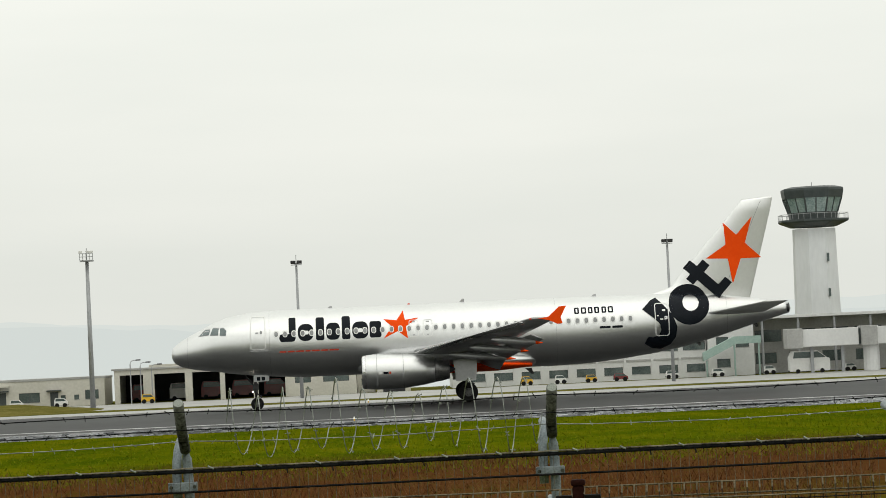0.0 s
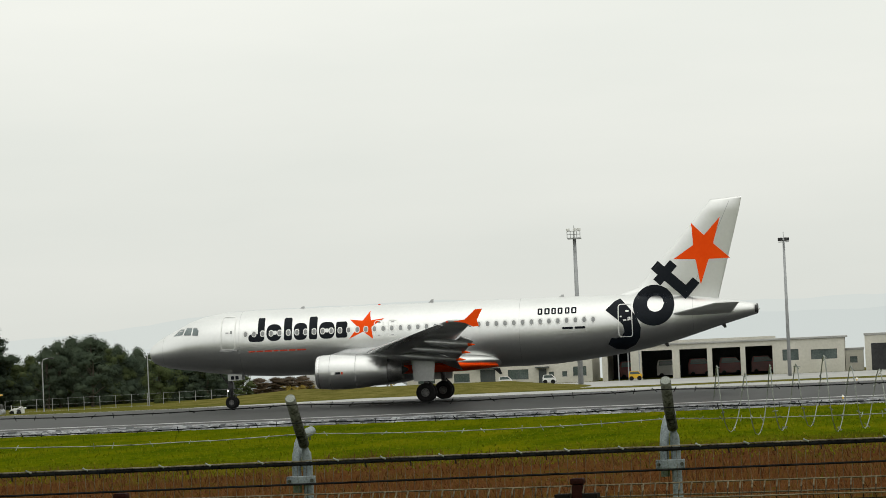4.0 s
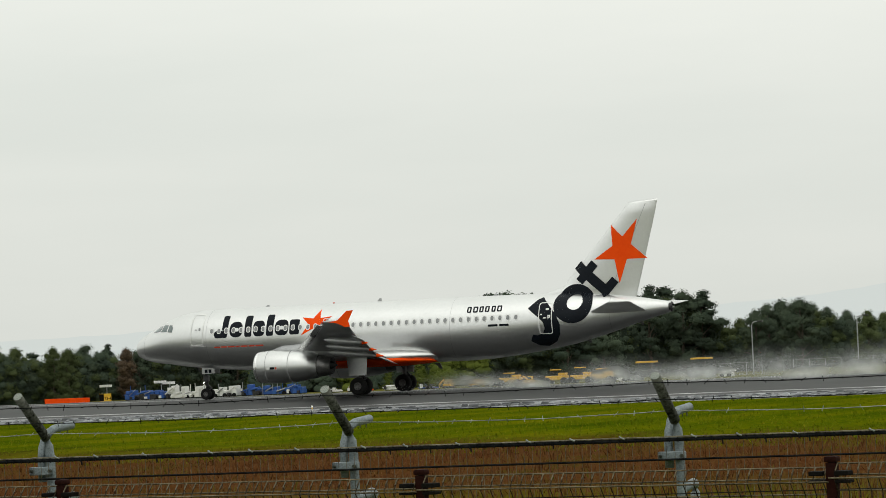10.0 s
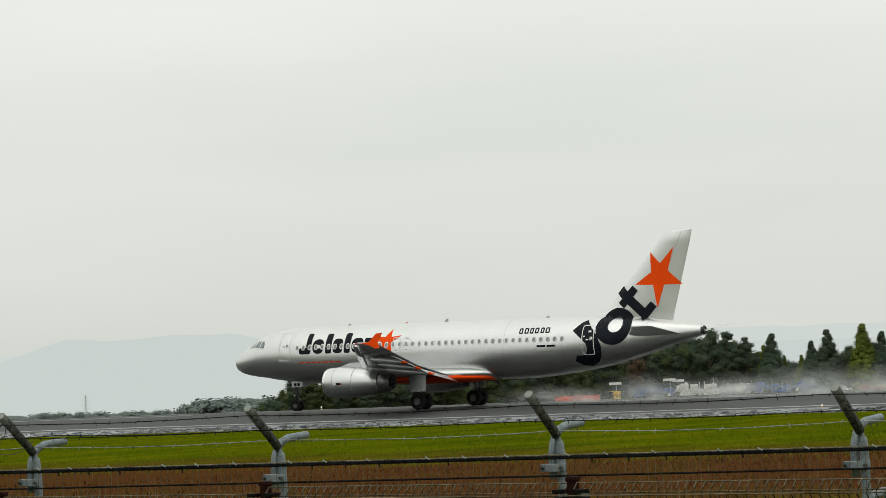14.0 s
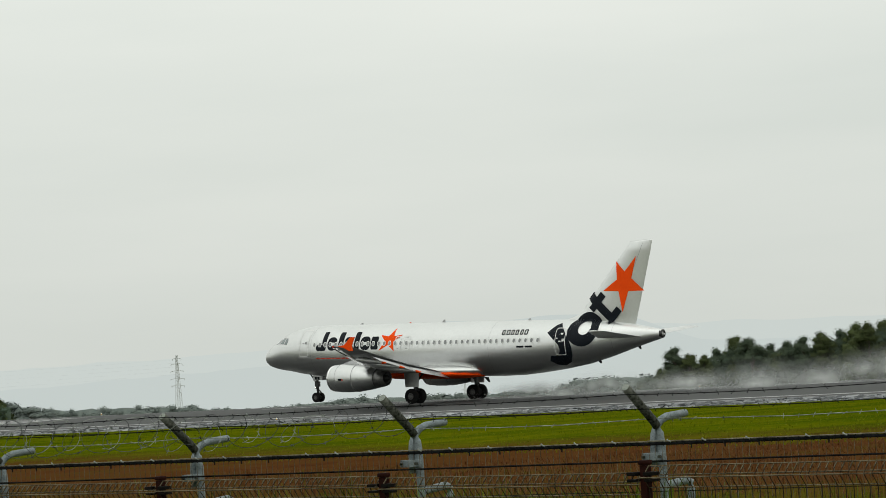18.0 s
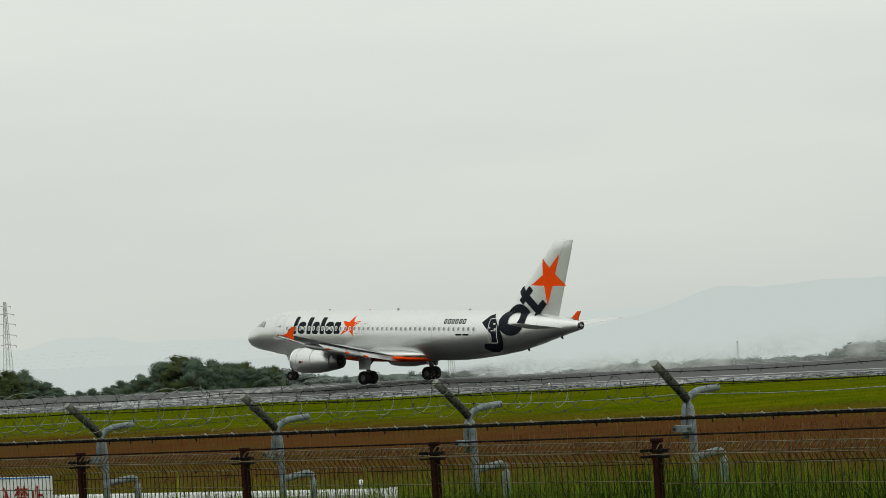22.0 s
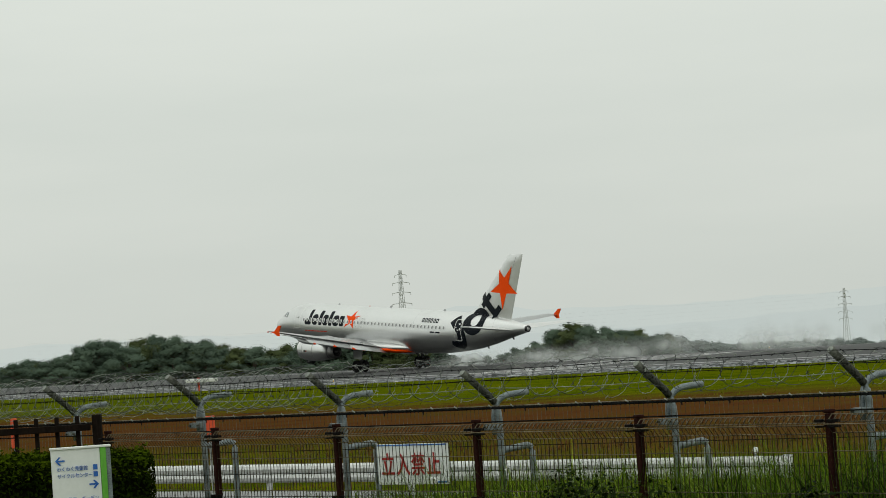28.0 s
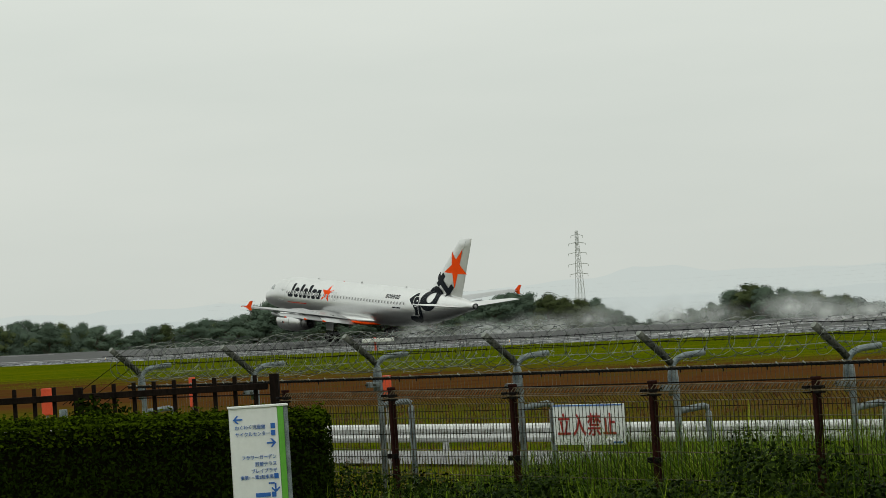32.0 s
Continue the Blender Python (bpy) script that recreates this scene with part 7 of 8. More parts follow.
# two greens for one hedge: sides darkened as shade, top brightened as lit
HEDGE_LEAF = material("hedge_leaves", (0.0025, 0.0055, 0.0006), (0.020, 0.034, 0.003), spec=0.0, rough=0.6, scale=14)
HEDGE_LIT = material("fresh_hedge_shoots", (0.014, 0.028, 0.001), (0.062, 0.092, 0.004), spec=0.0, rough=0.6, scale=8)
# near-black solid core stands for the shade deep in the hedge
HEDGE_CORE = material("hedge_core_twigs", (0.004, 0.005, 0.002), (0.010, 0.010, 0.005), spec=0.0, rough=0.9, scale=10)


def build_hedge():
    rnd = random.Random(3)
    h = thing("hedge", "clipped dark green hedge along the park's edge", "hedge")
    a0, a1, d0, d1 = 55.9, 66.5, 23.7, 24.9
    top = lambda a: 2.60 + 0.012 * (a - a0)
    bm = bmesh.new()
    n = 22
    ringsv = []
    for i in range(n + 1):
        a = a0 + 0.06 + (a1 - a0 - 0.06) * i / n
        z1 = top(a) - 0.07
        ringsv.append([tuple(at_bearing(a, d0 + 0.08, 1.4)), tuple(at_bearing(a, d0 + 0.06, z1 - 0.05)), tuple(at_bearing(a, d0 + 0.16, z1)), tuple(at_bearing(a, d1 - 0.16, z1)), tuple(at_bearing(a, d1 - 0.06, z1 - 0.05)), tuple(at_bearing(a, d1 - 0.08, 1.4))])
    part("twig_core", loft(ringsv), HEDGE_CORE, h, "near-black solid core for the shade inside")
    me_v, me_f = [], []
    def leaf(q, nrm):
        nonlocal me_v, me_f
        t = Vector((rnd.gauss(0, 1), rnd.gauss(0, 1), rnd.gauss(0, 1)))
        t = (t - nrm * t.dot(nrm) * 0.6).normalized()
        b = (nrm + Vector((rnd.gauss(0, 0.6), rnd.gauss(0, 0.6), rnd.gauss(0, 0.6)))).cross(t)
        if b.length < 0.1:
            return
        b.normalize()
        s = rnd.uniform(0.012, 0.024)
        k = len(me_v)
        me_v.extend([tuple(q - t * s), tuple(q + b * s * 0.55), tuple(q + t * s * 1.1), tuple(q - b * s * 0.55)])
        me_f.append((k, k + 1, k + 2, k + 3))
    for _ in range(26000):
        a = rnd.uniform(a0, a1)
        bump = 0.05 * noise.noise(Vector((a * 3, 0, rnd.random() * 3)))
        if rnd.random() < 0.62:
            z = rnd.uniform(1.45, top(a))
            q = at_bearing(a, d0 + bump + rnd.uniform(-0.03, 0.07) + max(0, z - top(a) + 0.06) * 0.8, z)
            leaf(q, at_bearing(a, -1, 0.2))
        else:
            q = at_bearing(a, rnd.uniform(d0, d1), top(a) + bump * 0.6 + rnd.uniform(-0.06, 0.03))
            leaf(q, Vector((0, 0, 1)))
    for _ in range(3500):
        d = rnd.uniform(d0, d1)
        q = at_bearing(a0 + rnd.uniform(-0.08, 0.25), d, rnd.uniform(1.45, top(a0)))
        leaf(q, at_bearing(a0 - 90, 1, 0))
    side_v, side_f = me_v, me_f
    me_v, me_f = [], []
    # lighter leaves along the top paint in the light from the sky
    for _ in range(7000):
        a = rnd.uniform(a0, a1)
        leaf(at_bearing(a, rnd.uniform(d0 - 0.03, d1), top(a) + rnd.uniform(-0.03, 0.05)), Vector((0, 0, 1)))
    for _ in range(2600):
        a = rnd.uniform(a0, a1)
        drop = rnd.random() ** 2
        leaf(at_bearing(a, d0 - 0.02 + rnd.uniform(-0.03, 0.04), top(a) - 0.16 * drop), at_bearing(a, -0.4, 1))
    for _ in range(700):
        a = rnd.uniform(a0, a1)
        leaf(at_bearing(a, rnd.uniform(d0, d1), top(a) + rnd.uniform(0, 0.09)), Vector((0, 0, 1)))
    me = bpy.data.meshes.new("new_growth")
    me.from_pydata(me_v, [], me_f)
    me.materials.append(HEDGE_LIT)
    ob = new("new_growth", me)
    ob.parent = h
    tagged(ob, "yellow-green leaves on the clipped top, brightened as if lit", kind="stuff")
    me_v, me_f = side_v, side_f
    me = bpy.data.meshes.new("leaves")
    me.from_pydata(me_v, [], me_f)
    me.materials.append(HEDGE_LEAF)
    ob = new("leaves", me)
    ob.parent = h
    tagged(ob, "small hedge leaves in the darker, shade-toned green", kind="stuff")
    # a shrub that rises behind the hedge
    s = thing("shrub", "small rounded dark green shrub behind the hedge", "shrub")
    bm = bmesh.new()
    for _ in range(24):
        c = at_bearing(rnd.uniform(59.75, 60.4), rnd.uniform(25.3, 25.7), rnd.uniform(2.3, 2.74))
        leaf_clump(bm, c, 0.13, rnd, 70, 0.022)
    part("foliage", bm, HEDGE_LEAF, s)
    st = bmesh.new()
    for k in range(5):
        add_tube(st, [at_bearing(60.1, 25.5, 1.2), at_bearing(59.8 + 0.14 * k, 25.5, 2.55)], 0.012, 5)
    part("stems", st, BARK, s)


build_hedge()


DARK_WOOD = material("dark_stained_rail_wood", (0.005, 0.004, 0.003), (0.018, 0.012, 0.009), rough=0.8, scale=5, spec=0.04, stretch_z=0.3)


def build_rail():
    r = thing("slatted_rail", "dark brown slatted park railing with square posts", "railing")
    p0, p1 = Vector((-23.35, 15.27, 0)), Vector((-26.1, 12.6, 0))
    d = (p1 - p0).normalized()
    face = Matrix.Rotation(math.atan2(d.y, d.x), 4, "Z")
    def on(t, z=0.0):
        return Matrix.Translation(p0 + d * t + Vector((0, 0, z))) @ face
    for t, h, w in ((0.0, 2.88, 0.04), (1.85, 2.86, 0.04), (3.7, 2.9, 0.04)):
        part("post", box(-w, w, -w, w, 1.2, h, 0.008), DARK_WOOD, r, m=on(t))
    part("rail", box(0.065, 3.7, -0.025, 0.025, 2.74, 2.8, 0.006), DARK_WOOD, r, m=on(0))
    part("rail", box(0.065, 3.7, -0.02, 0.02, 1.7, 1.76, 0.006), DARK_WOOD, r, m=on(0))
    slat = None
    for k in range(1, 20):
        t = 0.19 * k
        if abs(t - 1.85) < 0.07:
            continue
        if slat is None:
            slat = part("slat", box(-0.019, 0.019, -0.05, -0.026, 1.62, 2.875, 0.005), DARK_WOOD, r, m=on(t))
        else:
            twin(slat, r, on(t))
    part("stay", tube([(-24.7, 16.6, 1.2), (-25.15, 15.85, 2.3)], 0.035, 8), GALV, r)
    # end post of the airfield fence with its slanting stay
    e = thing("end_post", "grey galvanised corner post with slanting stays", "post")
    q = fence_at(-13)
    part("post", tube([(q.x - 1.6, q.y + 0.3, 0.9), (q.x - 1.6, q.y + 0.3, 2.55)], 0.045, 10), GALV, e)
    part("stay", tube([(q.x - 2.5, q.y + 0.5, 2.1), (q.x - 1.62, q.y + 0.3, 1.6)], 0.035, 8), GALV, e)
    for z in (2.3, 2.45, 2.6):
        part("strand", tube([(q.x - 1.6, q.y + 0.3, z), (q.x, q.y + 0.2, z + 0.5)], 0.004, 4), WIRE_DARK, e)


build_rail()


# ---- blades of grass: colour varies from blade to blade ----
def blade_material(name, stops):
    m = bpy.data.materials.new(name)
    m.use_nodes = True
    n, l = m.node_tree.nodes, m.node_tree.links
    b = n["Principled BSDF"]
    geo, ramp, tc, tex = n.new("ShaderNodeNewGeometry"), n.new("ShaderNodeValToRGB"), n.new("ShaderNodeTexCoord"), n.new("ShaderNodeTexNoise")
    tex.inputs["Scale"].default_value, tex.inputs["Detail"].default_value = 0.25, 3
    l.new(tc.outputs["Object"], tex.inputs["Vector"])
    mix = n.new("ShaderNodeMath")
    mix.operation = "MULTIPLY_ADD"
    mix.inputs[1].default_value = 0.62
    l.new(geo.outputs["Random Per Island"], mix.inputs[0])
    wide = n.new("ShaderNodeMapRange")
    wide.inputs["From Min"].default_value, wide.inputs["From Max"].default_value, wide.inputs["To Max"].default_value = 0.3, 0.7, 0.38
    l.new(tex.outputs[0], wide.inputs["Value"])
    l.new(wide.outputs[0], mix.inputs[2])
    while len(ramp.color_ramp.elements) < len(stops):
        ramp.color_ramp.elements.new(0.5)
    for e, (q, c) in zip(ramp.color_ramp.elements, stops):
        e.position, e.color = q, (*c, 1)
    l.new(mix.outputs[0], ramp.inputs[0])
    l.new(ramp.outputs[0], b.inputs["Base Color"])
    b.inputs["Roughness"].default_value, b.inputs["Specular IOR Level"].default_value = 0.7, 0.05
    return m


# ---- tall grass along the low fence ----
BLADE = blade_material("tall_grass_blades", [(0.05, (0.003, 0.009, 0.0005)), (0.40, (0.020, 0.046, 0.0015)), (0.74, (0.090, 0.158, 0.005)), (0.98, (0.25, 0.33, 0.025))])

WEED_LEAF = blade_material("dark_weed_leaves", [(0.05, (0.0015, 0.004, 0.0004)), (0.5, (0.006, 0.014, 0.001)), (0.95, (0.030, 0.050, 0.004))])


def build_grass():
    rnd = random.Random(12)
    vs, fs = [], []
    def blade(x, y, z, h, lean, turn, w):
        side = Vector((math.cos(turn + 1.57), math.sin(turn + 1.57), 0))
        way = Vector((math.cos(turn), math.sin(turn), 0))
        k = len(vs)
        for i in range(5):
            t = i / 4
            c = Vector((x, y, z + h * (t - 0.25 * lean * t * t))) + way * (h * lean * t * t)
            s = side * w * (1 - t) ** 0.7
            vs.extend([tuple(c - s), tuple(c + s)])
        for i in range(4):
            a = k + 2 * i
            fs.append((a, a + 1, a + 3, a + 2))
    heights = [(-9.2, 0.25), (-8.5, 0.42), (-8, 0.58), (-7.5, 0.76), (-7, 0.85), (-6.4, 0.87), (-6, 0.89), (-5, 0.93), (-4.4, 0.98), (-4, 1.02), (-3, 1.03), (-2.2, 1.0), (-1.2, 0.84), (2, 0.6)]
    def tuft(i, off, scale, count):
        q = brown_at(i)
        x0, y0 = q.x + off * 0.12, q.y + off
        lump = 0.5 + 0.5 * noise.noise(Vector((x0 * 1.3, y0 * 1.3, 2.0)))
        tall = lerp(heights, i) * (0.8 + 0.55 * lump) * scale
        for _ in range(count):
            x, y = x0 + rnd.gauss(0, 0.07), y0 + rnd.gauss(0, 0.07)
            blade(x, y, ground_z(x, y) - 0.03, tall * rnd.uniform(0.55, 1.18), rnd.uniform(0.1, 0.95), rnd.uniform(0, 6.28), rnd.uniform(0.003, 0.0085))
    for _ in range(4600):
        tuft(rnd.uniform(-9.3, -1.1), rnd.uniform(0.1, 2.6), 1.12, 13)
    for _ in range(260):
        tuft(rnd.uniform(-8.3, -2.2), rnd.uniform(-1.8, 0.1), 0.7, 12)
    for _ in range(260):
        tuft(rnd.uniform(-2.0, 2.2), rnd.uniform(0.3, 2.4), 0.9, 8)
    me = bpy.data.meshes.new("tall_grass")
    me.from_pydata(vs, [], fs)
    me.materials.append(BLADE)
    tagged(new("tall_grass", me), "tall green grass along the low brown fence", "grass", kind="stuff")
    # a bush of broad weeds in the grass
    for i, off, s in ((-5.12, -0.35, 0.34), (-4.75, -0.6, 0.3), (-3.9, -0.3, 0.26), *[(-8.2 + 0.36 * k, (-0.9, -0.5, -1.3, -0.7)[k % 4], (0.16, 0.2, 0.13, 0.18, 0.15)[k % 5]) for k in range(17)]):
        q = brown_at(i)
        b = thing("weed_bush", "leafy dark green weed in the tall grass", "weed")
        vs2, fs2, ns2 = [], [], []
        for _ in range(60):
            c = Vector((q.x + rnd.gauss(0, 0.12 + s * 0.6), q.y + off + rnd.gauss(0, s * 0.55), ground_z(q.x, q.y) + rnd.uniform(0.05, 0.38 + s * 1.6)))
            clump(vs2, fs2, ns2, c, 0.11, rnd, 46, 0.017, 1.0, Vector((0, -0.2, 0.5)))
        leaf_mesh("foliage", vs2, fs2, ns2, WEED_LEAF, b)
        st = bmesh.new()
        for k in range(4):
            add_tube(st, [(q.x, q.y + off, ground_z(q.x, q.y) - 0.05), (q.x + rnd.uniform(-s, s), q.y + off, ground_z(q.x, q.y) + 0.6)], 0.006, 4)
        part("stems", st, BLADE, b)
    for i, off, h in ((-6.02, 0.3, 1.0), (-6.5, 0.25, 0.92)):
        q = brown_at(i)
        x, y, z = q.x, q.y + off, ground_z(q.x, q.y + off)
        f = thing("white_flower", "white fluffy flower head on a tall stem", "flower")
        part("stem", tube([(x, y, z - 0.05), (x + 0.02, y, z + h)], 0.004, 4), BLADE, f)
        bm = bmesh.new()
        leaf_clump(bm, Vector((x + 0.02, y, z + h)), 0.03, rnd, 60, 0.012)
        part("head", bm, SIGN_WHITE, f)


build_grass()


def build_path_sign():
    """A small blue and white board among the tall grass, its top above the blades."""
    p = thing("path_sign", "small white and blue board among the tall grass", "sign", Matrix.Translation((-8.345, 8.63, 0)) @ Matrix.Rotation(radians(44.1), 4, "Z"))
    part("white_panel", box(-0.076, -0.022, -0.008, 0.008, 2.25, 2.585, 0.006), SIGN_WHITE, p, "white panel")
    part("blue_panel", box(-0.021, 0.076, -0.008, 0.008, 2.25, 2.585, 0.006), SIGN_BLUE, p, "blue panel")
    for x in (-0.008, 0.03):
        part("writing_bar", box(x, x + 0.026, -0.012, -0.0085, 2.53, 2.565), SIGN_WHITE, p, "white bar of writing")
    part("post", tube([(0, 0.02, 1.55), (0, 0.02, 2.5)], 0.012, 8), GALV, p)


build_path_sign()

# ---- dry grass standing on the bank beyond the fence ----
DRY_BLADE = blade_material("dry_grass_blades", [(0.05, (0.078, 0.031, 0.011)), (0.4, (0.112, 0.047, 0.017)), (0.72, (0.142, 0.066, 0.024)), (0.88, (0.105, 0.088, 0.012)), (0.98, (0.075, 0.085, 0.006))])


def build_dry_grass():
    rnd = random.Random(31)
    vs, fs = [], []
    for _ in range(110000):
        dist = 24 + 66 * rnd.random() ** 1.2
        turn = rnd.uniform(-9, 63)
        x, y = -dist * math.sin(radians(turn)), dist * math.cos(radians(turn))
        if y < 19 or (x < -28 and 30.2 < y < 33.8):
            continue
        if y < 50 + 20 * noise.noise(Vector((x * 0.06, y * 0.06, 3))) and rnd.random() < 0.6:
            continue
        z = ground_z(x, y) - 0.03
        h = rnd.uniform(0.12, 0.42) * (0.6 + 0.6 * noise.noise(Vector((x * 0.2, y * 0.2, 5))))
        a, w = rnd.uniform(0, 6.28), rnd.uniform(0.003, 0.008) * (1 + dist / 60)
        k = len(vs)
        dx, dy = rnd.uniform(-0.14, 0.14), rnd.uniform(-0.14, 0.14)
        vs.extend([(x - w * math.cos(a), y - w * math.sin(a), z), (x + w * math.cos(a), y + w * math.sin(a), z), (x + dx, y + dy, z + max(0.06, h))])
        fs.append((k, k + 1, k + 2))
    me = bpy.data.meshes.new("dry_grass")
    me.from_pydata(vs, [], fs)
    me.materials.append(DRY_BLADE)
    tagged(new("dry_grass", me), "reddish dry grass on the bank beyond the fence", "grass", kind="stuff")


build_dry_grass()

GREEN_BLADE = blade_material("field_grass_blades", [(0.05, (0.080, 0.108, 0.002)), (0.4, (0.112, 0.138, 0.003)), (0.7, (0.140, 0.154, 0.004)), (0.9, (0.180, 0.158, 0.008)), (0.99, (0.20, 0.12, 0.022))])


def build_field_grass():
    """Uneven tufts standing out of the mown field on both sides of the strip before the runway."""
    rnd = random.Random(33)
    vs, fs = [], []
    for _ in range(50000):
        y = 78 + 75 * rnd.random()
        turn = rnd.uniform(-10, 62)
        x = -y * math.tan(radians(turn))
        if x < -330:
            continue
        lump = noise.noise(Vector((x * 0.09, y * 0.05, 8)))
        h = rnd.uniform(0.04, 0.10) * (1.0 + 0.9 * max(0.0, lump))
        a, w = rnd.uniform(-0.5, 0.5), rnd.uniform(0.008, 0.026)
        z, dx, k = ground_z(x, y) - 0.03, rnd.uniform(-0.08, 0.08), len(vs)
        vs.extend([(x - w * math.cos(a), y - w * math.sin(a), z), (x + w * math.cos(a), y + w * math.sin(a), z), (x + dx, y + rnd.uniform(-0.06, 0.06), z + h)])
        fs.append((k, k + 1, k + 2))
    for _ in range(60000):
        y = 20 + 40 * rnd.random()
        x = -y * math.tan(radians(rnd.uniform(-9, 58)))
        if (x < -28 and 29.8 < y < 34) or noise.noise(Vector((x * 0.07, y * 0.07, 3))) < (y - 42) / 22:
            continue
        h, a, w = rnd.uniform(0.12, 0.38), rnd.uniform(-0.8, 0.8), rnd.uniform(0.004, 0.010)
        z, k = ground_z(x, y) - 0.03, len(vs)
        vs.extend([(x - w * math.cos(a), y - w * math.sin(a), z), (x + w * math.cos(a), y + w * math.sin(a), z), (x + rnd.uniform(-0.12, 0.12), y + rnd.uniform(-0.1, 0.1), z + h)])
        fs.append((k, k + 1, k + 2))
    me = bpy.data.meshes.new("field_grass")
    me.from_pydata(vs, [], fs)
    me.materials.append(GREEN_BLADE)
    tagged(new("field_grass", me), "uneven tufts of green grass on the airfield", "grass", kind="stuff")


build_field_grass()

# ---- wet rubble along the runway's near edge ----
RUBBLE = blade_material("wet_pale_rubble", [(0.05, (0.03, 0.032, 0.034)), (0.35, (0.12, 0.125, 0.13)), (0.7, (0.30, 0.31, 0.32)), (0.95, (0.52, 0.53, 0.54))])


def build_rubble():
    rnd = random.Random(35)
    vs, fs = [], []
    for _ in range(26000):
        x = 70 - 420 * rnd.random() ** 1.15
        y = rnd.uniform(152.6, 156.6)
        z = ground_z(x, y) - 0.05
        lx, ly, h = rnd.uniform(0.08, 0.42), rnd.uniform(0.06, 0.2), rnd.uniform(0.06, 0.2) * (1.2 - abs(y - 154.6) / 2.4)
        k, t = len(vs), rnd.uniform(-0.3, 0.3)
        c, sn = math.cos(t), math.sin(t)
        for px, py in ((-1, -1), (1, -0.8), (0.9, 1), (-0.8, 0.9)):
            vs.append((x + lx * px * c - ly * py * sn, y + lx * px * sn + ly * py * c, z))
        for px, py in ((-0.6, -0.6), (0.5, -0.7), (0.7, 0.5), (-0.5, 0.6)):
            vs.append((x + lx * px * c - ly * py * sn, y + lx * px * sn + ly * py * c, z + h * rnd.uniform(0.8, 1.2)))
        fs.extend([(k + 4, k + 5, k + 6, k + 7), (k, k + 1, k + 5, k + 4), (k + 1, k + 2, k + 6, k + 5), (k + 2, k + 3, k + 7, k + 6), (k + 3, k, k + 4, k + 7)])
    me = bpy.data.meshes.new("rubble_strip")
    me.from_pydata(vs, [], fs)
    me.materials.append(RUBBLE)
    tagged(new("rubble_strip", me), "strip of wet pale rubble along the runway's edge", "rubble", kind="stuff")


build_rubble()

# ---- spray thrown up from the wet runway: drops and wisps of mist in rigid drifts that trail the airliner ----
DROPS = material("spray_drops", (0.72, 0.74, 0.74), (0.82, 0.84, 0.84), rough=0.5)
SPRAY = []
DRIFT = 14.0


def mist_material():
    """Thin white mist: each wisp fades out towards its rim, unevenly."""
    m = bpy.data.materials.new("thin_mist")
    m.use_nodes = True
    n, l = m.node_tree.nodes, m.node_tree.links
    b = n["Principled BSDF"]
    b.inputs["Base Color"].default_value = (0.8, 0.82, 0.81, 1)
    b.inputs["Roughness"].default_value, b.inputs["Specular IOR Level"].default_value = 1.0, 0.0
    uv = n.new("ShaderNodeUVMap")
    uv.uv_map = "wisp"
    ball = n.new("ShaderNodeTexGradient")
    ball.gradient_type = "QUADRATIC_SPHERE"
    l.new(uv.outputs[0], ball.inputs["Vector"])
    tc = n.new("ShaderNodeTexCoord")
    puff = n.new("ShaderNodeTexNoise")
    puff.inputs["Scale"].default_value, puff.inputs["Detail"].default_value = 0.55, 4
    l.new(tc.outputs["Object"], puff.inputs["Vector"])
    span = n.new("ShaderNodeMapRange")
    span.inputs["From Min"].default_value, span.inputs["From Max"].default_value = 0.35, 0.7
    span.inputs["To Min"].default_value, span.inputs["To Max"].default_value = 0.3, 0.85
    l.new(puff.outputs[0], span.inputs["Value"])
    mul = n.new("ShaderNodeMath")
    mul.operation = "MULTIPLY"
    l.new(ball.outputs[0], mul.inputs[0])
    l.new(span.outputs[0], mul.inputs[1])
    l.new(mul.outputs[0], b.inputs["Alpha"])
    return m


MIST = mist_material()


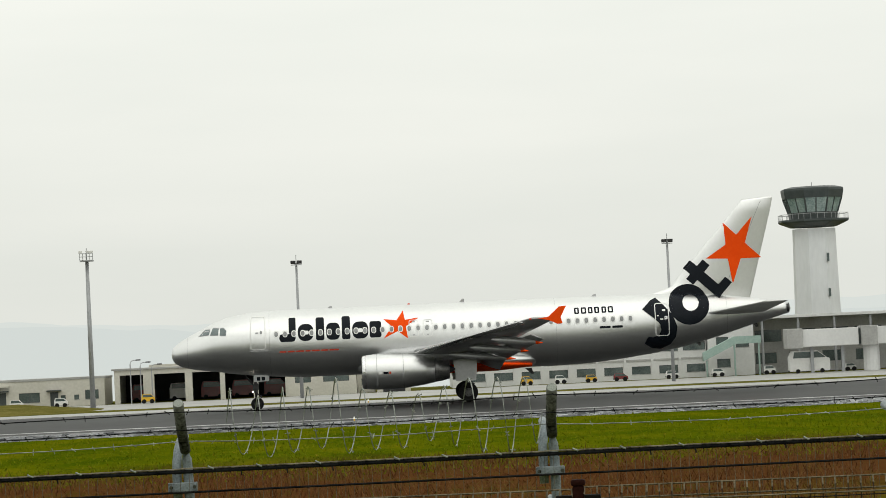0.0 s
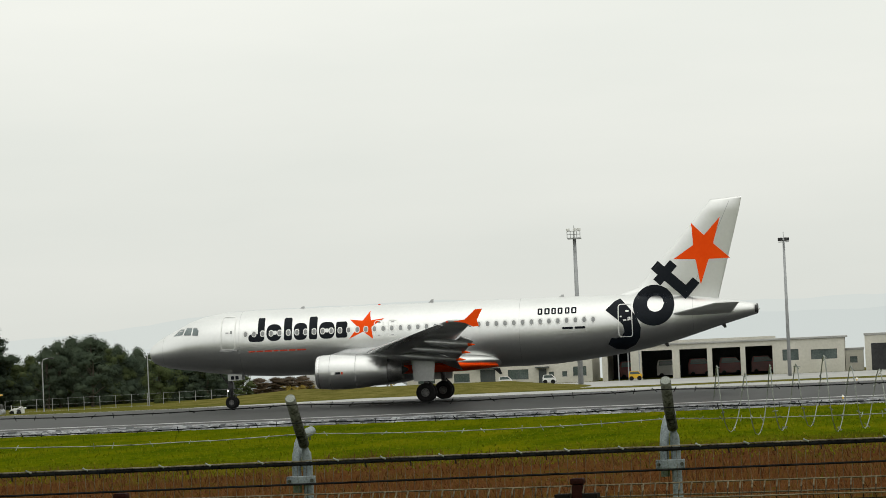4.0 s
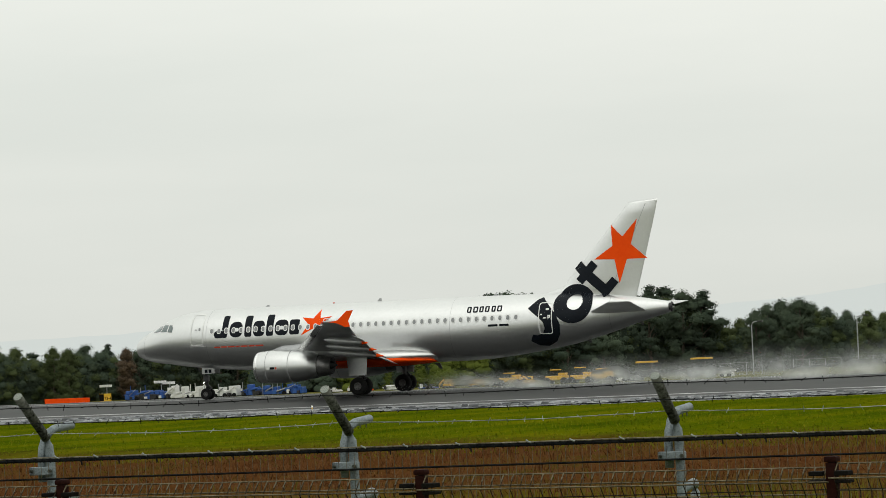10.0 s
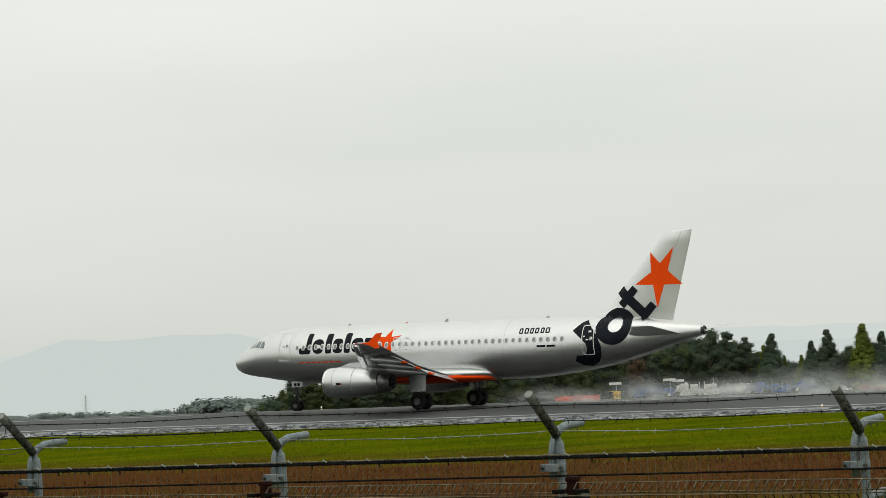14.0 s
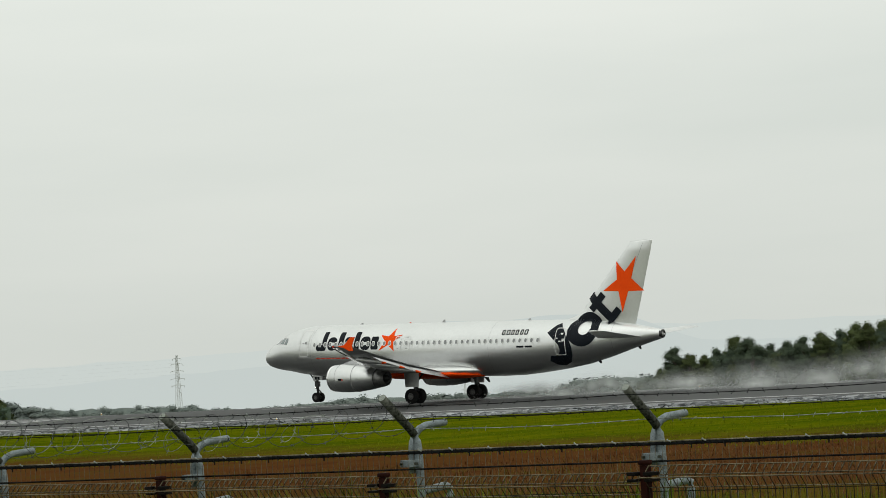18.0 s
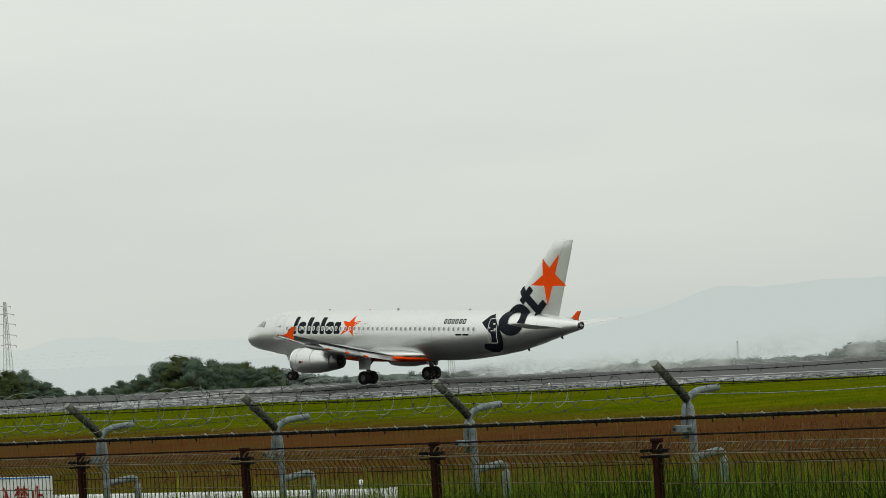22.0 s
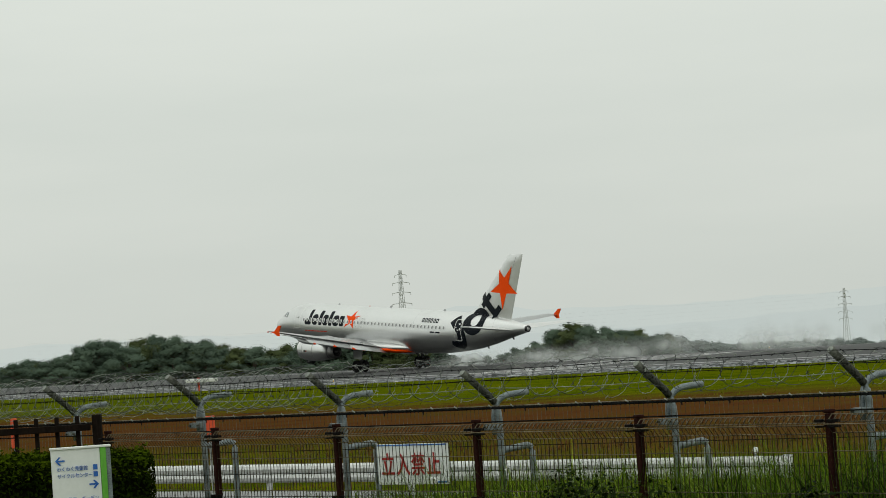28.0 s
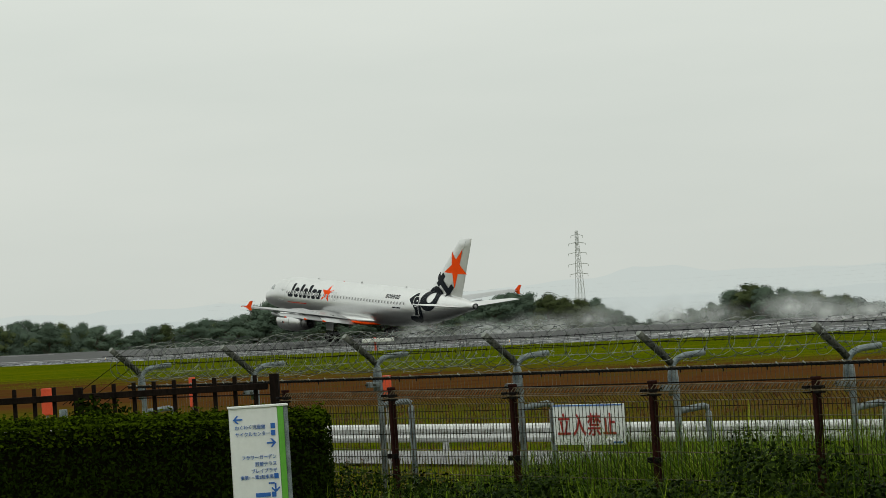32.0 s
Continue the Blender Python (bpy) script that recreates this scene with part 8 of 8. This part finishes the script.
def build_spray():
    for k in range(9):
        rnd = random.Random(40 + k)
        drift = thing("spray_mist", "white mist of water spray trailing behind the airliner", "spray", group="drifts of spray", kind="stuff")
        vs, fs = [], []
        for _ in range(5000 if k < 2 else 1500):
            x = rnd.random() * DRIFT + rnd.gauss(0, 1.5)
            tall = lerp([(0, 0.5), (6, 0.9), (30, 1.1), (126, 0.9)], k * DRIFT + x)
            z, y = abs(rnd.gauss(0, 0.5)) * tall, rnd.gauss(0, 3.6)
            s, i, a = rnd.uniform(0.004, 0.010), len(vs), rnd.uniform(0, 6.28)
            vs.extend([(x + s * math.cos(a), y + s * math.sin(a), z - s * 0.5), (x + s * math.cos(a + 2.1), y + s * math.sin(a + 2.1), z - s * 0.5), (x + s * math.cos(a + 4.2), y + s * math.sin(a + 4.2), z - s * 0.5), (x, y, z + s)])
            fs.extend([(i, i + 1, i + 3), (i + 1, i + 2, i + 3), (i + 2, i, i + 3), (i, i + 2, i + 1)])
        me = bpy.data.meshes.new("drop_cloud")
        me.from_pydata(vs, [], fs)
        me.materials.append(DROPS)
        ob = new("drop_cloud", me)
        ob.parent = drift
        tagged(ob, kind="stuff")
        # wisps: upright oval sheets, a few deep
        vs, fs, uvs = [], [], []
        count = 5 if k < 2 else 4
        for j in range(count):
            x = DRIFT * (j + 0.5 + rnd.uniform(-0.3, 0.3)) / count
            far = k * DRIFT + x
            hz = lerp([(0, 0.7), (10, 1.1), (40, 1.7), (126, 2.2)], far) * rnd.uniform(0.7, 1.3)
            hx, z, y = rnd.uniform(4.4, 5.6), hz * rnd.uniform(0.15, 0.6), rnd.uniform(-6.5, 6.5)
            turn = rnd.uniform(-0.25, 0.25)
            i = len(vs)
            for a in range(16):
                c, s = math.cos(2 * math.pi * a / 16), math.sin(2 * math.pi * a / 16)
                vs.append((x + hx * c * math.cos(turn), y + hx * c * math.sin(turn), max(0.03, z + hz * s)))
                uvs.append((c, max(0.03 - z, hz * s) / hz))
            fs.append(tuple(range(i, i + 16)))
        me = bpy.data.meshes.new("mist_veil")
        me.from_pydata(vs, [], fs)
        layer = me.uv_layers.new(name="wisp")
        for loop in me.loops:
            layer.data[loop.index].uv = uvs[loop.vertex_index]
        me.materials.append(MIST)
        ob = new("mist_veil", me)
        ob.parent = drift
        tagged(ob, kind="stuff")
        SPRAY.append((drift, k))


build_spray()


# ---- what moves ----
def motions():
    def at(nose, pitch, lift):
        # it runs a little to the near side of the centre line as it gathers speed
        off = lerp([(-283, -1.2), (-220, -2.2), (-127, -2.2), (-86, -0.7), (-50, 0.0), (-13, 0.4)], nose)
        x = (nose + 18.8) * (1 + off / RUNWAY_Y) - 18.8 + AXLE.x
        return pose(x, RUNWAY_Y + off, SLOPE * x + AXLE.z + lift, 0, pitch - math.degrees(SLOPE), 0)
    rows = [
        (0, at(-13.02, 0.00, 0.00)), (0.5, at(-17.84, 0.00, 0.00)), (1, at(-20.22, 0.00, 0.00)), (1.5, at(-25.08, 0.00, 0.00)),
        (2, at(-27.47, 0.00, 0.00)), (2.5, at(-32.34, 0.00, 0.00)), (3, at(-37.17, 0.00, 0.00)), (3.5, at(-39.62, 0.00, 0.00)),
        (4, at(-44.43, 0.00, 0.00)), (4.5, at(-49.31, 0.00, 0.00)), (5.5, at(-56.55, 0.00, 0.00)), (6.5, at(-63.80, 0.00, 0.00)),
        (7, at(-68.96, 0.00, 0.00)), (7.5, at(-73.81, 0.00, 0.00)), (8, at(-76.34, 0.00, 0.00)), (8.5, at(-81.29, 0.00, 0.00)),
        (9, at(-86.42, 0.01, 0.00)), (9.5, at(-88.83, -0.03, 0.01)), (10, at(-93.97, 0.00, 0.01)), (10.5, at(-99.16, 0.04, 0.01)),
        (11, at(-101.74, 0.09, 0.01)), (11.5, at(-106.93, 0.13, 0.01)), (12, at(-109.56, 0.20, 0.00)), (12.5, at(-114.60, 0.29, -0.01)),
        (13, at(-119.79, 0.42, -0.02)), (13.5, at(-122.38, 0.44, -0.02)), (14, at(-127.41, 0.57, -0.02)), (14.5, at(-132.50, 0.91, -0.00)),
        (15.5, at(-140.36, 1.13, 0.01)), (16.5, at(-148.21, 1.35, 0.03)), (17, at(-153.28, 1.56, 0.04)), (17.5, at(-158.54, 1.69, 0.02)),
        (18, at(-161.15, 1.79, 0.01)), (18.5, at(-166.21, 1.90, 0.01)), (19, at(-168.92, 2.01, 0.01)), (19.5, at(-173.93, 2.18, -0.01)),
        (20, at(-179.13, 2.36, -0.03)), (20.5, at(-181.78, 2.54, -0.03)), (21, at(-186.94, 2.68, -0.01)), (21.5, at(-192.17, 2.82, -0.01)),
        (22, at(-194.82, 2.91, 0.00)), (22.5, at(-200.18, 3.09, 0.01)), (23, at(-205.36, 3.25, 0.01)), (23.5, at(-208.03, 3.42, 0.03)),
        (24, at(-213.44, 3.61, 0.06)), (24.5, at(-218.56, 3.92, 0.08)), (25.5, at(-226.60, 4.06, 0.07)), (26.5, at(-234.63, 4.21, 0.06)),
        (27, at(-240.28, 4.44, 0.03)), (27.5, at(-245.55, 4.63, 0.01)), (28, at(-248.35, 4.74, -0.01)), (28.5, at(-253.23, 4.90, -0.02)),
        (29, at(-255.89, 5.00, -0.03)), (29.5, at(-261.28, 5.02, -0.04)), (30, at(-266.69, 5.09, -0.05)), (30.5, at(-269.56, 5.22, -0.06)),
        (31, at(-274.84, 5.38, -0.05)), (31.5, at(-280.22, 5.50, -0.04)), (32, at(-283.09, 5.62, -0.01)),
    ]
    walk(airliner, rows)
    ts = [r[0] for r in rows]
    xs = [r[1].translation.x for r in rows]
    for ob, centre, r in WHEELS:
        step = 0.1 if r > 0.5 else 1 / 15
        k = round(32 / step)
        walk(ob, [(32 * i / k, Matrix.Translation(centre) @ Matrix.Rotation((float(np.interp(32 * i / k, ts, xs)) - xs[0]) / r, 4, "Y")) for i in range(k + 1)])

    # the spray rises as the airliner gathers speed, and trails behind its wheels
    for ob, k in SPRAY:
        trail = []
        for t, x in zip(ts, xs):
            rise = min(1.0, max(0.0, (t - 2.4 - 0.7 * k) / 3.2))
            px = x + 1.5 + DRIFT * k
            trail.append((t, pose(px, RUNWAY_Y, SLOPE * px - 4.5 * (1 - rise), 0, -math.degrees(SLOPE))))
        walk(ob, trail)


motions()
